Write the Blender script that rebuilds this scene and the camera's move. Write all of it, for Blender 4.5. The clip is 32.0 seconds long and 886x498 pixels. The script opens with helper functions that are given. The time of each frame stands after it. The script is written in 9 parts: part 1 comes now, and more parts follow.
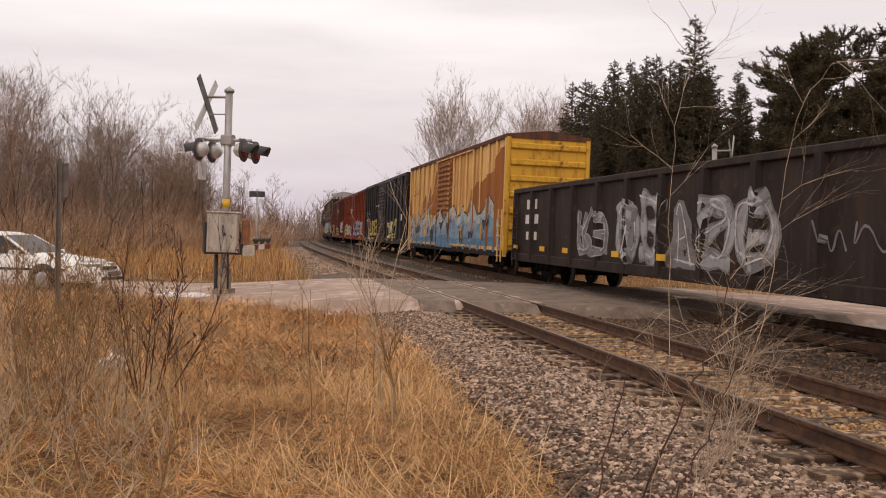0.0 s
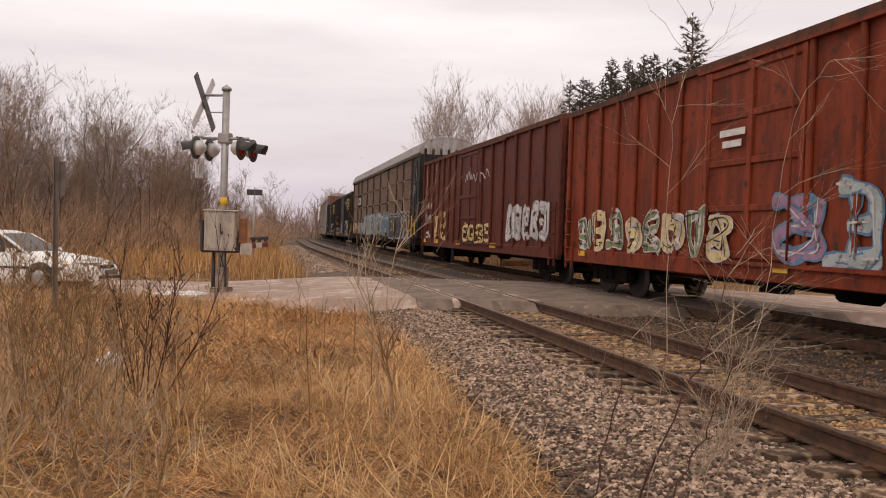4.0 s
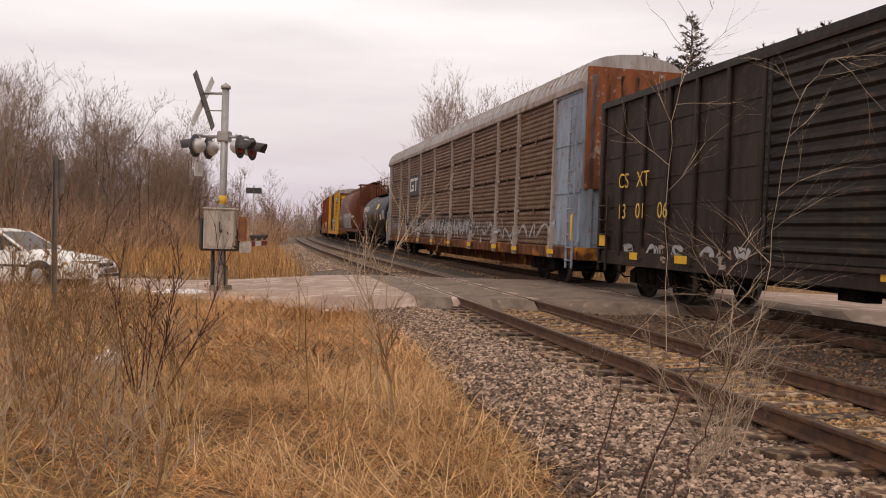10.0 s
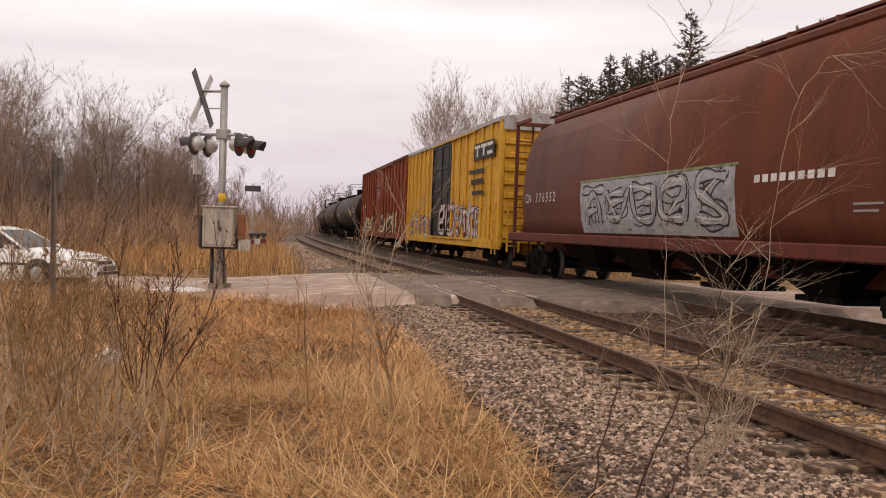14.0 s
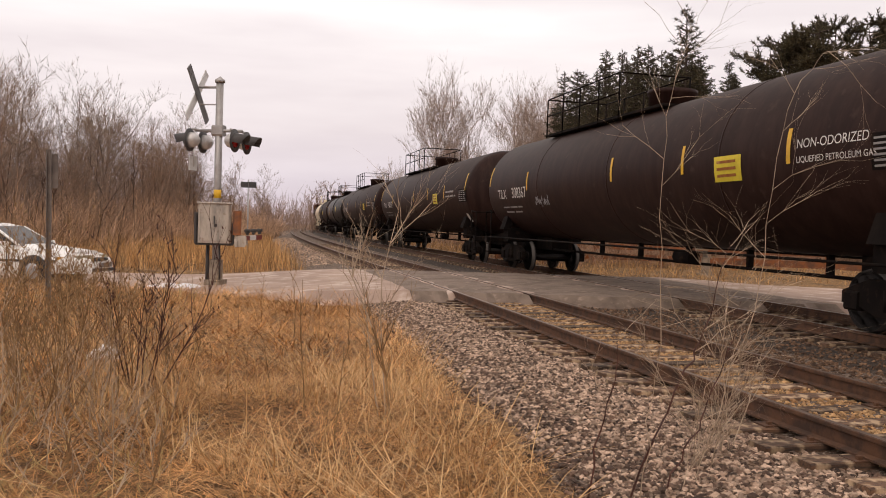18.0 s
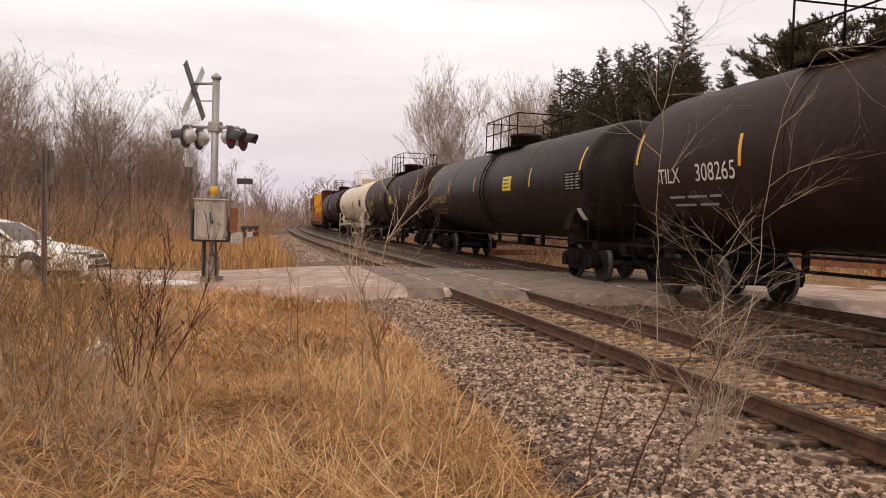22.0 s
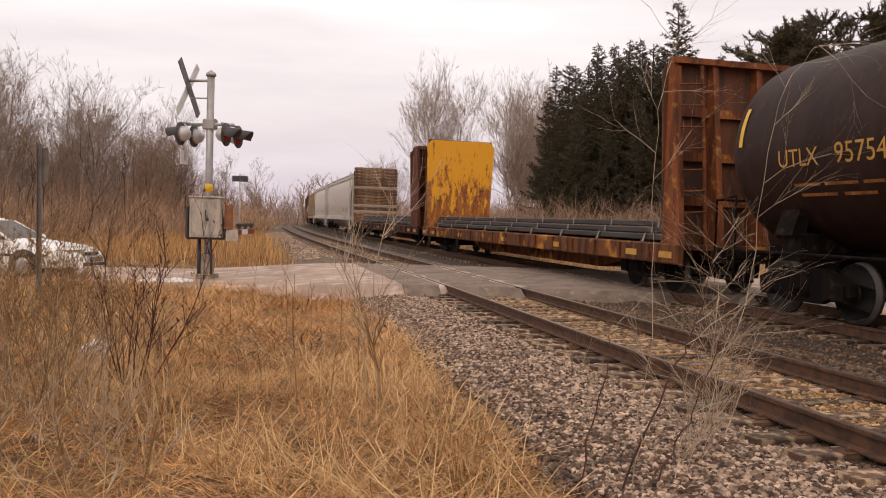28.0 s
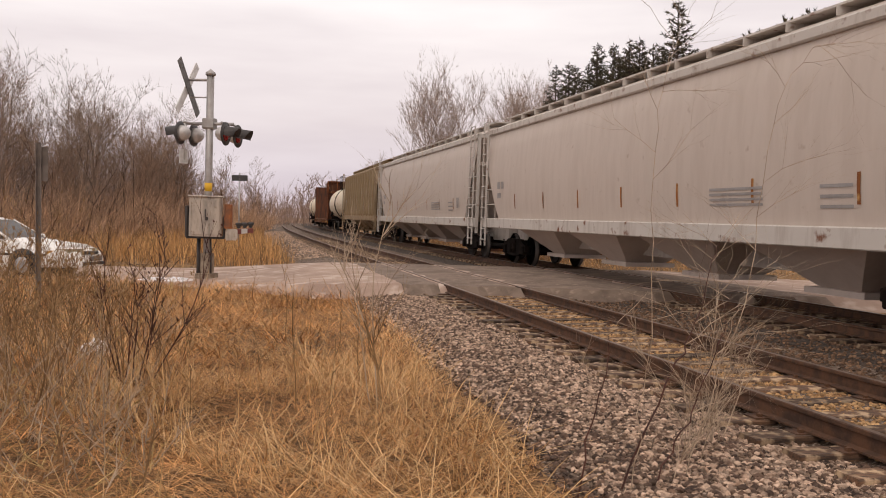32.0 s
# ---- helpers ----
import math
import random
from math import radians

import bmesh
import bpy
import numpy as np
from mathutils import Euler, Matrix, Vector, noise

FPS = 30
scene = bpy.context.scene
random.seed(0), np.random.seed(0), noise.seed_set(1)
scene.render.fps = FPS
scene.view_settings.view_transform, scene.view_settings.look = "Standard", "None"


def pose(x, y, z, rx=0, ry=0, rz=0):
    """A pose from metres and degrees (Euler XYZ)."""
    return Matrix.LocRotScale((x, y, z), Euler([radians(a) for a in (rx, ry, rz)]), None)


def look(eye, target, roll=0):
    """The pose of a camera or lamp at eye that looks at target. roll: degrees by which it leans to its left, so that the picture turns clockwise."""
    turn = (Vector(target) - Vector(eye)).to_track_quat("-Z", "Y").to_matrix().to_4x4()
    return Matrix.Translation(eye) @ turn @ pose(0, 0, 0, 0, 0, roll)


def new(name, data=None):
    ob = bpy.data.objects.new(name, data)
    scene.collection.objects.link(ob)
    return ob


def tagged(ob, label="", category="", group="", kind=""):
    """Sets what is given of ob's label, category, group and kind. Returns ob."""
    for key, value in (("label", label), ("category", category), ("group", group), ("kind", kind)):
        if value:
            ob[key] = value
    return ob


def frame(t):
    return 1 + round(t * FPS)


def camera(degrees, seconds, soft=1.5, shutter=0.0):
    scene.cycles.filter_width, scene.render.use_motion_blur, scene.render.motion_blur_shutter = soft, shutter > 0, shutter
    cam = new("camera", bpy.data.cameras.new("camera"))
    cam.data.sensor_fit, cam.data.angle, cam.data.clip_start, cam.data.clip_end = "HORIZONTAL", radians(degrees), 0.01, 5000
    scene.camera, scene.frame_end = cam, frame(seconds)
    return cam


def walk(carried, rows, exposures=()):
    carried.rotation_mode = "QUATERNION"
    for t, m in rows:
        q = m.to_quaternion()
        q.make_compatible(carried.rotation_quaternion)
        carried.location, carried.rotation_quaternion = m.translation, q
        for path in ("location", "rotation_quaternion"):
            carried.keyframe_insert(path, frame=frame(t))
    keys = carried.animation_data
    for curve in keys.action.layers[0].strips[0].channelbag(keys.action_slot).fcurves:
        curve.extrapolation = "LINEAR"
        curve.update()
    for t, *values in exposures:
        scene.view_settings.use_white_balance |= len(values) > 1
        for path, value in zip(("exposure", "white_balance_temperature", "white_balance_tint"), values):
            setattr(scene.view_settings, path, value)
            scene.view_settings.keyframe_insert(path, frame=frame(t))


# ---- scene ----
cam = camera(55.0, 32.0, soft=1.0)
PATH = [
    (0.0, pose(0, 0, 1.472, 89.102, -1.105, -11.781)),
    (0.5, pose(0, 0, 1.472, 89.102, -1.105, -11.781)),
    (1.0, pose(0, 0, 1.472, 89.044, -1.103, -11.838)),
    (1.5, pose(0, 0, 1.472, 89.012, -1.048, -11.887)),
    (2.0, pose(0, 0, 1.472, 89.043, -1.100, -11.862)),
    (2.5, pose(0, 0, 1.472, 89.001, -1.129, -11.893)),
    (3.0, pose(0, 0, 1.472, 89.017, -1.048, -11.870)),
    (3.5, pose(0, 0, 1.472, 88.979, -1.081, -11.942)),
    (5.5, pose(0, 0, 1.472, 88.997, -1.016, -11.907)),
    (6.0, pose(0, 0, 1.472, 88.987, -1.066, -11.910)),
    (6.5, pose(0, 0, 1.472, 89.087, -1.083, -11.797)),
    (7.0, pose(0, 0, 1.472, 88.998, -1.085, -11.881)),
    (7.5, pose(0, 0, 1.472, 89.004, -1.079, -11.904)),
    (8.0, pose(0, 0, 1.472, 89.041, -1.083, -11.869)),
    (8.5, pose(0, 0, 1.472, 88.996, -1.099, -11.884)),
    (9.0, pose(0, 0, 1.472, 88.987, -1.090, -11.897)),
    (9.5, pose(0, 0, 1.472, 88.905, -1.052, -11.957)),
    (10.0, pose(0, 0, 1.472, 88.868, -1.079, -11.990)),
    (10.5, pose(0, 0, 1.472, 88.857, -1.045, -12.012)),
    (11.0, pose(0, 0, 1.472, 88.906, -1.062, -11.946)),
    (11.5, pose(0, 0, 1.472, 88.872, -1.054, -11.972)),
    (12.0, pose(0, 0, 1.472, 88.770, -1.066, -12.070)),
    (12.5, pose(0, 0, 1.472, 88.799, -1.096, -12.042)),
    (13.0, pose(0, 0, 1.472, 88.732, -1.039, -12.103)),
    (13.5, pose(0, 0, 1.472, 88.694, -1.051, -12.136)),
    (14.0, pose(0, 0, 1.472, 88.725, -1.039, -12.051)),
    (14.5, pose(0, 0, 1.472, 88.768, -1.054, -11.965)),
    (16.5, pose(0, 0, 1.472, 88.593, -1.020, -12.216)),
    (17.0, pose(0, 0, 1.472, 88.524, -1.014, -12.232)),
    (17.5, pose(0, 0, 1.472, 88.459, -1.039, -12.362)),
    (18.0, pose(0, 0, 1.472, 88.467, -0.996, -12.320)),
    (18.5, pose(0, 0, 1.472, 88.397, -1.009, -12.388)),
    (19.0, pose(0, 0, 1.472, 88.350, -1.023, -12.476)),
    (19.5, pose(0, 0, 1.472, 88.332, -1.009, -12.489)),
    (20.0, pose(0, 0, 1.472, 88.345, -1.014, -12.474)),
    (20.5, pose(0, 0, 1.472, 88.354, -1.051, -12.449)),
    (21.0, pose(0, 0, 1.472, 88.324, -1.021, -12.479)),
    (21.5, pose(0, 0, 1.472, 88.261, -1.005, -12.529)),
    (22.0, pose(0, 0, 1.472, 88.259, -1.052, -12.548)),
    (22.5, pose(0, 0, 1.472, 88.258, -1.047, -12.549)),
    (23.0, pose(0, 0, 1.472, 88.203, -1.031, -12.605)),
    (23.5, pose(0, 0, 1.472, 88.169, -1.027, -12.644)),
    (24.0, pose(0, 0, 1.472, 88.145, -1.010, -12.700)),
    (24.5, pose(0, 0, 1.472, 88.126, -1.022, -12.732)),
    (25.0, pose(0, 0, 1.472, 88.181, -0.978, -12.673)),
    (25.5, pose(0, 0, 1.472, 88.094, -1.019, -12.806)),
    (27.5, pose(0, 0, 1.472, 88.085, -0.996, -12.826)),
    (28.0, pose(0, 0, 1.472, 88.070, -0.958, -12.851)),
    (28.5, pose(0, 0, 1.472, 88.081, -0.972, -12.842)),
    (29.0, pose(0, 0, 1.472, 88.039, -1.036, -12.912)),
    (29.5, pose(0, 0, 1.472, 88.081, -0.971, -12.841)),
    (30.0, pose(0, 0, 1.472, 88.029, -0.993, -12.868)),
    (30.5, pose(0, 0, 1.472, 88.088, -1.006, -12.852)),
    (31.0, pose(0, 0, 1.472, 88.077, -1.040, -12.858)),
    (31.5, pose(0, 0, 1.472, 88.037, -0.978, -12.868)),
    (32.0, pose(0, 0, 1.472, 88.026, -0.973, -12.877)),
]
walk(cam, PATH, [(0.0, -0.05), (12.0, -0.02), (17.0, 0.05), (29.0, 0.07), (32.0, -0.02)])

# ---------- light: overcast afternoon ----------
world = bpy.data.worlds.new("overcast_sky")
scene.world = world
world.use_nodes = True
wn, wl = world.node_tree.nodes, world.node_tree.links
wn.clear()
w_out = wn.new("ShaderNodeOutputWorld")
w_bg = wn.new("ShaderNodeBackground")
w_sky = wn.new("ShaderNodeTexSky")
w_sky.sky_type = 'NISHITA'
w_sky.sun_disc = False
w_sky.sun_elevation = radians(38)
w_sky.sun_rotation = radians(150)
w_sky.dust_density = 4.0
w_co = wn.new("ShaderNodeTexCoord")
w_map = wn.new("ShaderNodeMapping")
w_map.inputs["Scale"].default_value = (1.2, 1.2, 7.0)
w_noise = wn.new("ShaderNodeTexNoise")
w_noise.inputs["Scale"].default_value = 1.6
w_noise.inputs["Detail"].default_value = 5.0
w_noise.inputs["Roughness"].default_value = 0.5
w_sep = wn.new("ShaderNodeSeparateXYZ")
w_elev = wn.new("ShaderNodeValToRGB")
w_elev.color_ramp.elements[0].position = 0.0
w_elev.color_ramp.elements[0].color = (0.80, 0.70, 0.75, 1)
w_elev.color_ramp.elements[1].position = 0.45
w_elev.color_ramp.elements[1].color = (1.10, 0.99, 0.93, 1)
for pos, col in ((0.05, (0.82, 0.73, 0.77, 1)), (0.11, (0.88, 0.785, 0.79, 1)), (0.17, (1.0, 0.91, 0.90, 1)), (0.24, (1.06, 0.98, 0.965, 1))):
    e = w_elev.color_ramp.elements.new(pos)
    e.color = col
w_cloud = wn.new("ShaderNodeValToRGB")
w_cloud.color_ramp.elements[0].position = 0.36
w_cloud.color_ramp.elements[0].color = (0.86, 0.84, 0.86, 1)
w_cloud.color_ramp.elements[1].position = 0.62
w_cloud.color_ramp.elements[1].color = (1.05, 1.05, 1.05, 1)
w_mul = wn.new("ShaderNodeMix")
w_mul.data_type, w_mul.blend_type = 'RGBA', 'MULTIPLY'
w_mul.inputs[0].default_value = 1.0
w_mix = wn.new("ShaderNodeMix")
w_mix.data_type = 'RGBA'
w_mix.inputs[0].default_value = 0.97
w_scale = wn.new("ShaderNodeMix")
w_scale.data_type, w_scale.blend_type = 'RGBA', 'MULTIPLY'
w_scale.inputs[0].default_value = 1.0
w_scale.inputs[7].default_value = (0.1, 0.1, 0.1, 1)
wl.new(w_co.outputs["Generated"], w_map.inputs["Vector"])
wl.new(w_map.outputs["Vector"], w_noise.inputs["Vector"])
wl.new(w_noise.outputs["Fac"], w_cloud.inputs["Fac"])
wl.new(w_co.outputs["Generated"], w_sep.inputs[0])
wl.new(w_sep.outputs["Z"], w_elev.inputs["Fac"])
wl.new(w_elev.outputs["Color"], w_mul.inputs[6])
wl.new(w_cloud.outputs["Color"], w_mul.inputs[7])
wl.new(w_sky.outputs["Color"], w_scale.inputs[6])
wl.new(w_scale.outputs[2], w_mix.inputs[6])
wl.new(w_mul.outputs[2], w_mix.inputs[7])
wl.new(w_mix.outputs[2], w_bg.inputs["Color"])
w_bg.inputs["Strength"].default_value = 1.0
wl.new(w_bg.outputs[0], w_out.inputs[0])

sun = new("sun", bpy.data.lights.new("sun", 'SUN'))
sun.data.energy, sun.data.angle, sun.data.color = 0.6, radians(30), (1.0, 0.88, 0.74)
sun.matrix_world = look((-20, -35, 40), (0, 0, 0))

# ---------- materials ----------
MATS = {}


def surface(name, color, rough=0.8, metal=0.0, second=None, amount=0.5, scale=3.0, stretch=(1, 1, 1), bump=0.2, bump_scale=40.0,
            third=None, third_amount=0.3, third_scale=12.0, per_object=0.0, per_island=0.0, spec=0.5):
    """A worn surface: base colour, a second colour in patches and a third in fine specks, with relief."""
    m = bpy.data.materials.new(name)
    m.use_nodes = True
    n, l = m.node_tree.nodes, m.node_tree.links
    b = n["Principled BSDF"]
    b.inputs["Roughness"].default_value, b.inputs["Metallic"].default_value = rough, metal
    b.inputs["Specular IOR Level"].default_value = spec
    co = n.new("ShaderNodeTexCoord")
    mp = n.new("ShaderNodeMapping")
    mp.inputs["Scale"].default_value = stretch
    l.new(co.outputs["Object"], mp.inputs["Vector"])
    n1 = n.new("ShaderNodeTexNoise")
    n1.inputs["Scale"].default_value, n1.inputs["Detail"].default_value, n1.inputs["Roughness"].default_value = scale, 8, 0.65
    l.new(mp.outputs[0], n1.inputs["Vector"])
    r1 = n.new("ShaderNodeValToRGB")
    c = 0.5 + 0.22 * (0.5 - amount) * 2
    r1.color_ramp.elements[0].position, r1.color_ramp.elements[1].position = max(0, c - 0.10), min(1, c + 0.10)
    l.new(n1.outputs["Fac"], r1.inputs["Fac"])
    mix = n.new("ShaderNodeMix")
    mix.data_type = 'RGBA'
    l.new(r1.outputs["Color"], mix.inputs[0])
    second = second or tuple(v * 0.8 for v in color)
    mix.inputs[6].default_value, mix.inputs[7].default_value = (*color, 1), (*second, 1)
    last = mix.outputs[2]
    n2 = n.new("ShaderNodeTexNoise")
    n2.inputs["Scale"].default_value, n2.inputs["Detail"].default_value = third_scale, 6
    l.new(co.outputs["Object"], n2.inputs["Vector"])
    if third:
        r2 = n.new("ShaderNodeValToRGB")
        c = 0.5 + 0.22 * (0.5 - third_amount) * 2
        r2.color_ramp.elements[0].position, r2.color_ramp.elements[1].position = max(0, c - 0.06), min(1, c + 0.06)
        l.new(n2.outputs["Fac"], r2.inputs["Fac"])
        mx = n.new("ShaderNodeMix")
        mx.data_type = 'RGBA'
        l.new(r2.outputs["Color"], mx.inputs[0])
        l.new(last, mx.inputs[6])
        mx.inputs[7].default_value = (*third, 1)
        last = mx.outputs[2]
    if per_object or per_island:
        if per_object:
            src = n.new("ShaderNodeObjectInfo").outputs["Random"]
        else:
            src = n.new("ShaderNodeNewGeometry").outputs["Random Per Island"]
        mr = n.new("ShaderNodeMapRange")
        v = per_object or per_island
        mr.inputs["To Min"].default_value, mr.inputs["To Max"].default_value = 1 - v, 1 + v
        l.new(src, mr.inputs["Value"])
        hs = n.new("ShaderNodeHueSaturation")
        l.new(mr.outputs[0], hs.inputs["Value"])
        l.new(last, hs.inputs["Color"])
        last = hs.outputs[0]
    l.new(last, b.inputs["Base Color"])
    if bump:
        n3 = n.new("ShaderNodeTexNoise")
        n3.inputs["Scale"].default_value, n3.inputs["Detail"].default_value = bump_scale, 4
        l.new(co.outputs["Object"], n3.inputs["Vector"])
        bp = n.new("ShaderNodeBump")
        bp.inputs["Strength"].default_value, bp.inputs["Distance"].default_value = bump, 0.02
        l.new(n3.outputs["Fac"], bp.inputs["Height"])
        l.new(bp.outputs[0], b.inputs["Normal"])
    MATS[name] = m
    return m


def glass(name, tint=(0.05, 0.06, 0.07)):
    m = bpy.data.materials.new(name)
    m.use_nodes = True
    b = m.node_tree.nodes["Principled BSDF"]
    b.inputs["Base Color"].default_value = (*tint, 1)
    b.inputs["Roughness"].default_value = 0.12
    b.inputs["Specular IOR Level"].default_value = 0.3
    MATS[name] = m
    return m


def paint(name, color, dirt=(0.10, 0.07, 0.05), amount=0.35, rough=0.6, rust=(0.16, 0.06, 0.025), rust_amount=0.12, **kw):
    """Railcar paint with dirt running down in streaks and rust specks."""
    a = dict(second=dirt, amount=amount, scale=1.3, stretch=(2.6, 2.6, 0.45), bump=0.12, bump_scale=9.0, third=rust,
             third_amount=rust_amount, third_scale=4.0, spec=0.2)
    a.update(kw)
    return surface(name, color, rough, **a)


surface("grass_soil", (0.22, 0.118, 0.045), 0.95, second=(0.085, 0.046, 0.02), amount=0.5, scale=1.6, bump=0.9, bump_scale=30,
        third=(0.40, 0.23, 0.085), third_amount=0.35, third_scale=11)
surface("straw", (0.617, 0.324, 0.125), 0.85, second=(0.372, 0.175, 0.060), amount=0.5, scale=0.9, bump=0, per_island=0.65)
surface("pale_straw", (0.666, 0.428, 0.207), 0.85, second=(0.490, 0.290, 0.128), amount=0.4, scale=0.8, bump=0, per_island=0.3)
surface("dark_straw", (0.157, 0.078, 0.032), 0.9, second=(0.088, 0.046, 0.019), amount=0.5, scale=2.0, bump=0, per_island=0.5)
surface("weed_olive", (0.568, 0.414, 0.194), 0.9, second=(0.372, 0.258, 0.110), amount=0.5, scale=2.0, bump=0, per_island=0.45)
surface("dull_straw", (0.588, 0.345, 0.145), 0.9, second=(0.363, 0.193, 0.075), amount=0.5, scale=1.4, bump=0, per_island=0.65)
surface("ballast_bed", (0.138, 0.087, 0.057), 0.95, second=(0.046, 0.029, 0.019), amount=0.5, scale=14, bump=1.0, bump_scale=35,
        third=(0.38, 0.30, 0.24), third_amount=0.3, third_scale=30)
# main track bed: grime, plus the train's shade put into the colour
surface("grimy_shaded_bed", (0.055, 0.036, 0.025), 0.95, second=(0.022, 0.015, 0.011), amount=0.5, scale=12, bump=1.0, bump_scale=35,
        third=(0.14, 0.10, 0.075), third_amount=0.25, third_scale=26)
surface("ballast_stone", (0.478, 0.344, 0.254), 0.9, second=(0.156, 0.096, 0.062), amount=0.42, scale=9, bump=0.3, bump_scale=60, per_island=0.55)
surface("dark_stone", (0.147, 0.091, 0.062), 0.9, second=(0.064, 0.037, 0.026), amount=0.5, scale=9, bump=0.3, bump_scale=60, per_island=0.6)
surface("dull_stone", (0.175, 0.102, 0.059), 0.9, second=(0.083, 0.045, 0.026), amount=0.5, scale=7, bump=0.3, bump_scale=60, per_island=0.6)
surface("brown_stone", (0.460, 0.283, 0.133), 0.9, second=(0.221, 0.113, 0.047), amount=0.45, scale=7, bump=0.3, bump_scale=60, per_island=0.5)
surface("asphalt", (0.418, 0.302, 0.238), 0.9, second=(0.304, 0.211, 0.163), amount=0.4, scale=0.6, bump=0.3, bump_scale=90,
        third=(0.55, 0.44, 0.37), third_amount=0.3, third_scale=1.7)
surface("asphalt_dark_shaded", (0.22, 0.162, 0.125), 0.9, second=(0.14, 0.10, 0.075), amount=0.45, scale=1.4, bump=0.4, bump_scale=70, third=(0.29, 0.215, 0.165), third_amount=0.22, third_scale=5)
surface("tie_wood", (0.14, 0.075, 0.042), 0.9, second=(0.055, 0.034, 0.024), amount=0.5, scale=5, stretch=(1, 8, 8), bump=0.6, bump_scale=25,
        third=(0.38, 0.27, 0.17), third_amount=0.38, third_scale=7, per_object=0.5)
surface("rail_rust", (0.12, 0.056, 0.028), 0.8, 0.1, second=(0.055, 0.028, 0.017), amount=0.5, scale=6, bump=0.2)
surface("rail_top", (0.20, 0.145, 0.115), 0.45, 0.7, second=(0.12, 0.075, 0.05), amount=0.4, scale=5, bump=0.05)
surface("rail_shine", (0.42, 0.38, 0.36), 0.3, 0.9, second=(0.25, 0.2, 0.18), amount=0.3, scale=4, bump=0.03)
surface("snow", (0.84, 0.83, 0.86), 0.7, second=(0.72, 0.69, 0.68), amount=0.4, scale=4, bump=0.5, bump_scale=18)

def flaking(name, coat, bare, burnt, low, high):
    """Paint that flakes off upwards from the foot: bare rust below, torn and streaked patches between, coat on top."""
    m = surface(name, bare, 0.8, second=burnt, amount=0.45, scale=1.6, stretch=(2.5, 2.5, 0.5), bump=0.3, bump_scale=14, third=tuple(v * 0.5 for v in burnt), third_amount=0.22, third_scale=9)
    n, l = m.node_tree.nodes, m.node_tree.links
    b = n["Principled BSDF"]
    rust = b.inputs["Base Color"].links[0].from_socket
    co = n.new("ShaderNodeTexCoord")
    sep = n.new("ShaderNodeSeparateXYZ")
    l.new(co.outputs["Object"], sep.inputs[0])
    rise = n.new("ShaderNodeMapRange")
    rise.inputs["From Min"].default_value, rise.inputs["From Max"].default_value = low, high
    l.new(sep.outputs["Z"], rise.inputs["Value"])
    mp = n.new("ShaderNodeMapping")
    mp.inputs["Scale"].default_value = (3.2, 3.2, 1.1)
    l.new(co.outputs["Object"], mp.inputs["Vector"])
    tear = n.new("ShaderNodeTexNoise")
    tear.inputs["Scale"].default_value, tear.inputs["Detail"].default_value, tear.inputs["Roughness"].default_value = 1.3, 9, 0.72
    l.new(mp.outputs[0], tear.inputs["Vector"])
    add = n.new("ShaderNodeMath")
    add.operation = 'MULTIPLY_ADD'
    l.new(rise.outputs[0], add.inputs[0])
    add.inputs[1].default_value = 0.26
    l.new(tear.outputs["Fac"], add.inputs[2])
    ramp = n.new("ShaderNodeValToRGB")
    ramp.color_ramp.elements[0].position, ramp.color_ramp.elements[1].position = 0.585, 0.64
    l.new(add.outputs[0], ramp.inputs["Fac"])
    mix = n.new("ShaderNodeMix")
    mix.data_type = 'RGBA'
    l.new(ramp.outputs["Color"], mix.inputs[0])
    l.new(rust, mix.inputs[6])
    mix.inputs[7].default_value = (*coat, 1)
    l.new(mix.outputs[2], b.inputs["Base Color"])


# ---------- mesh helpers ----------


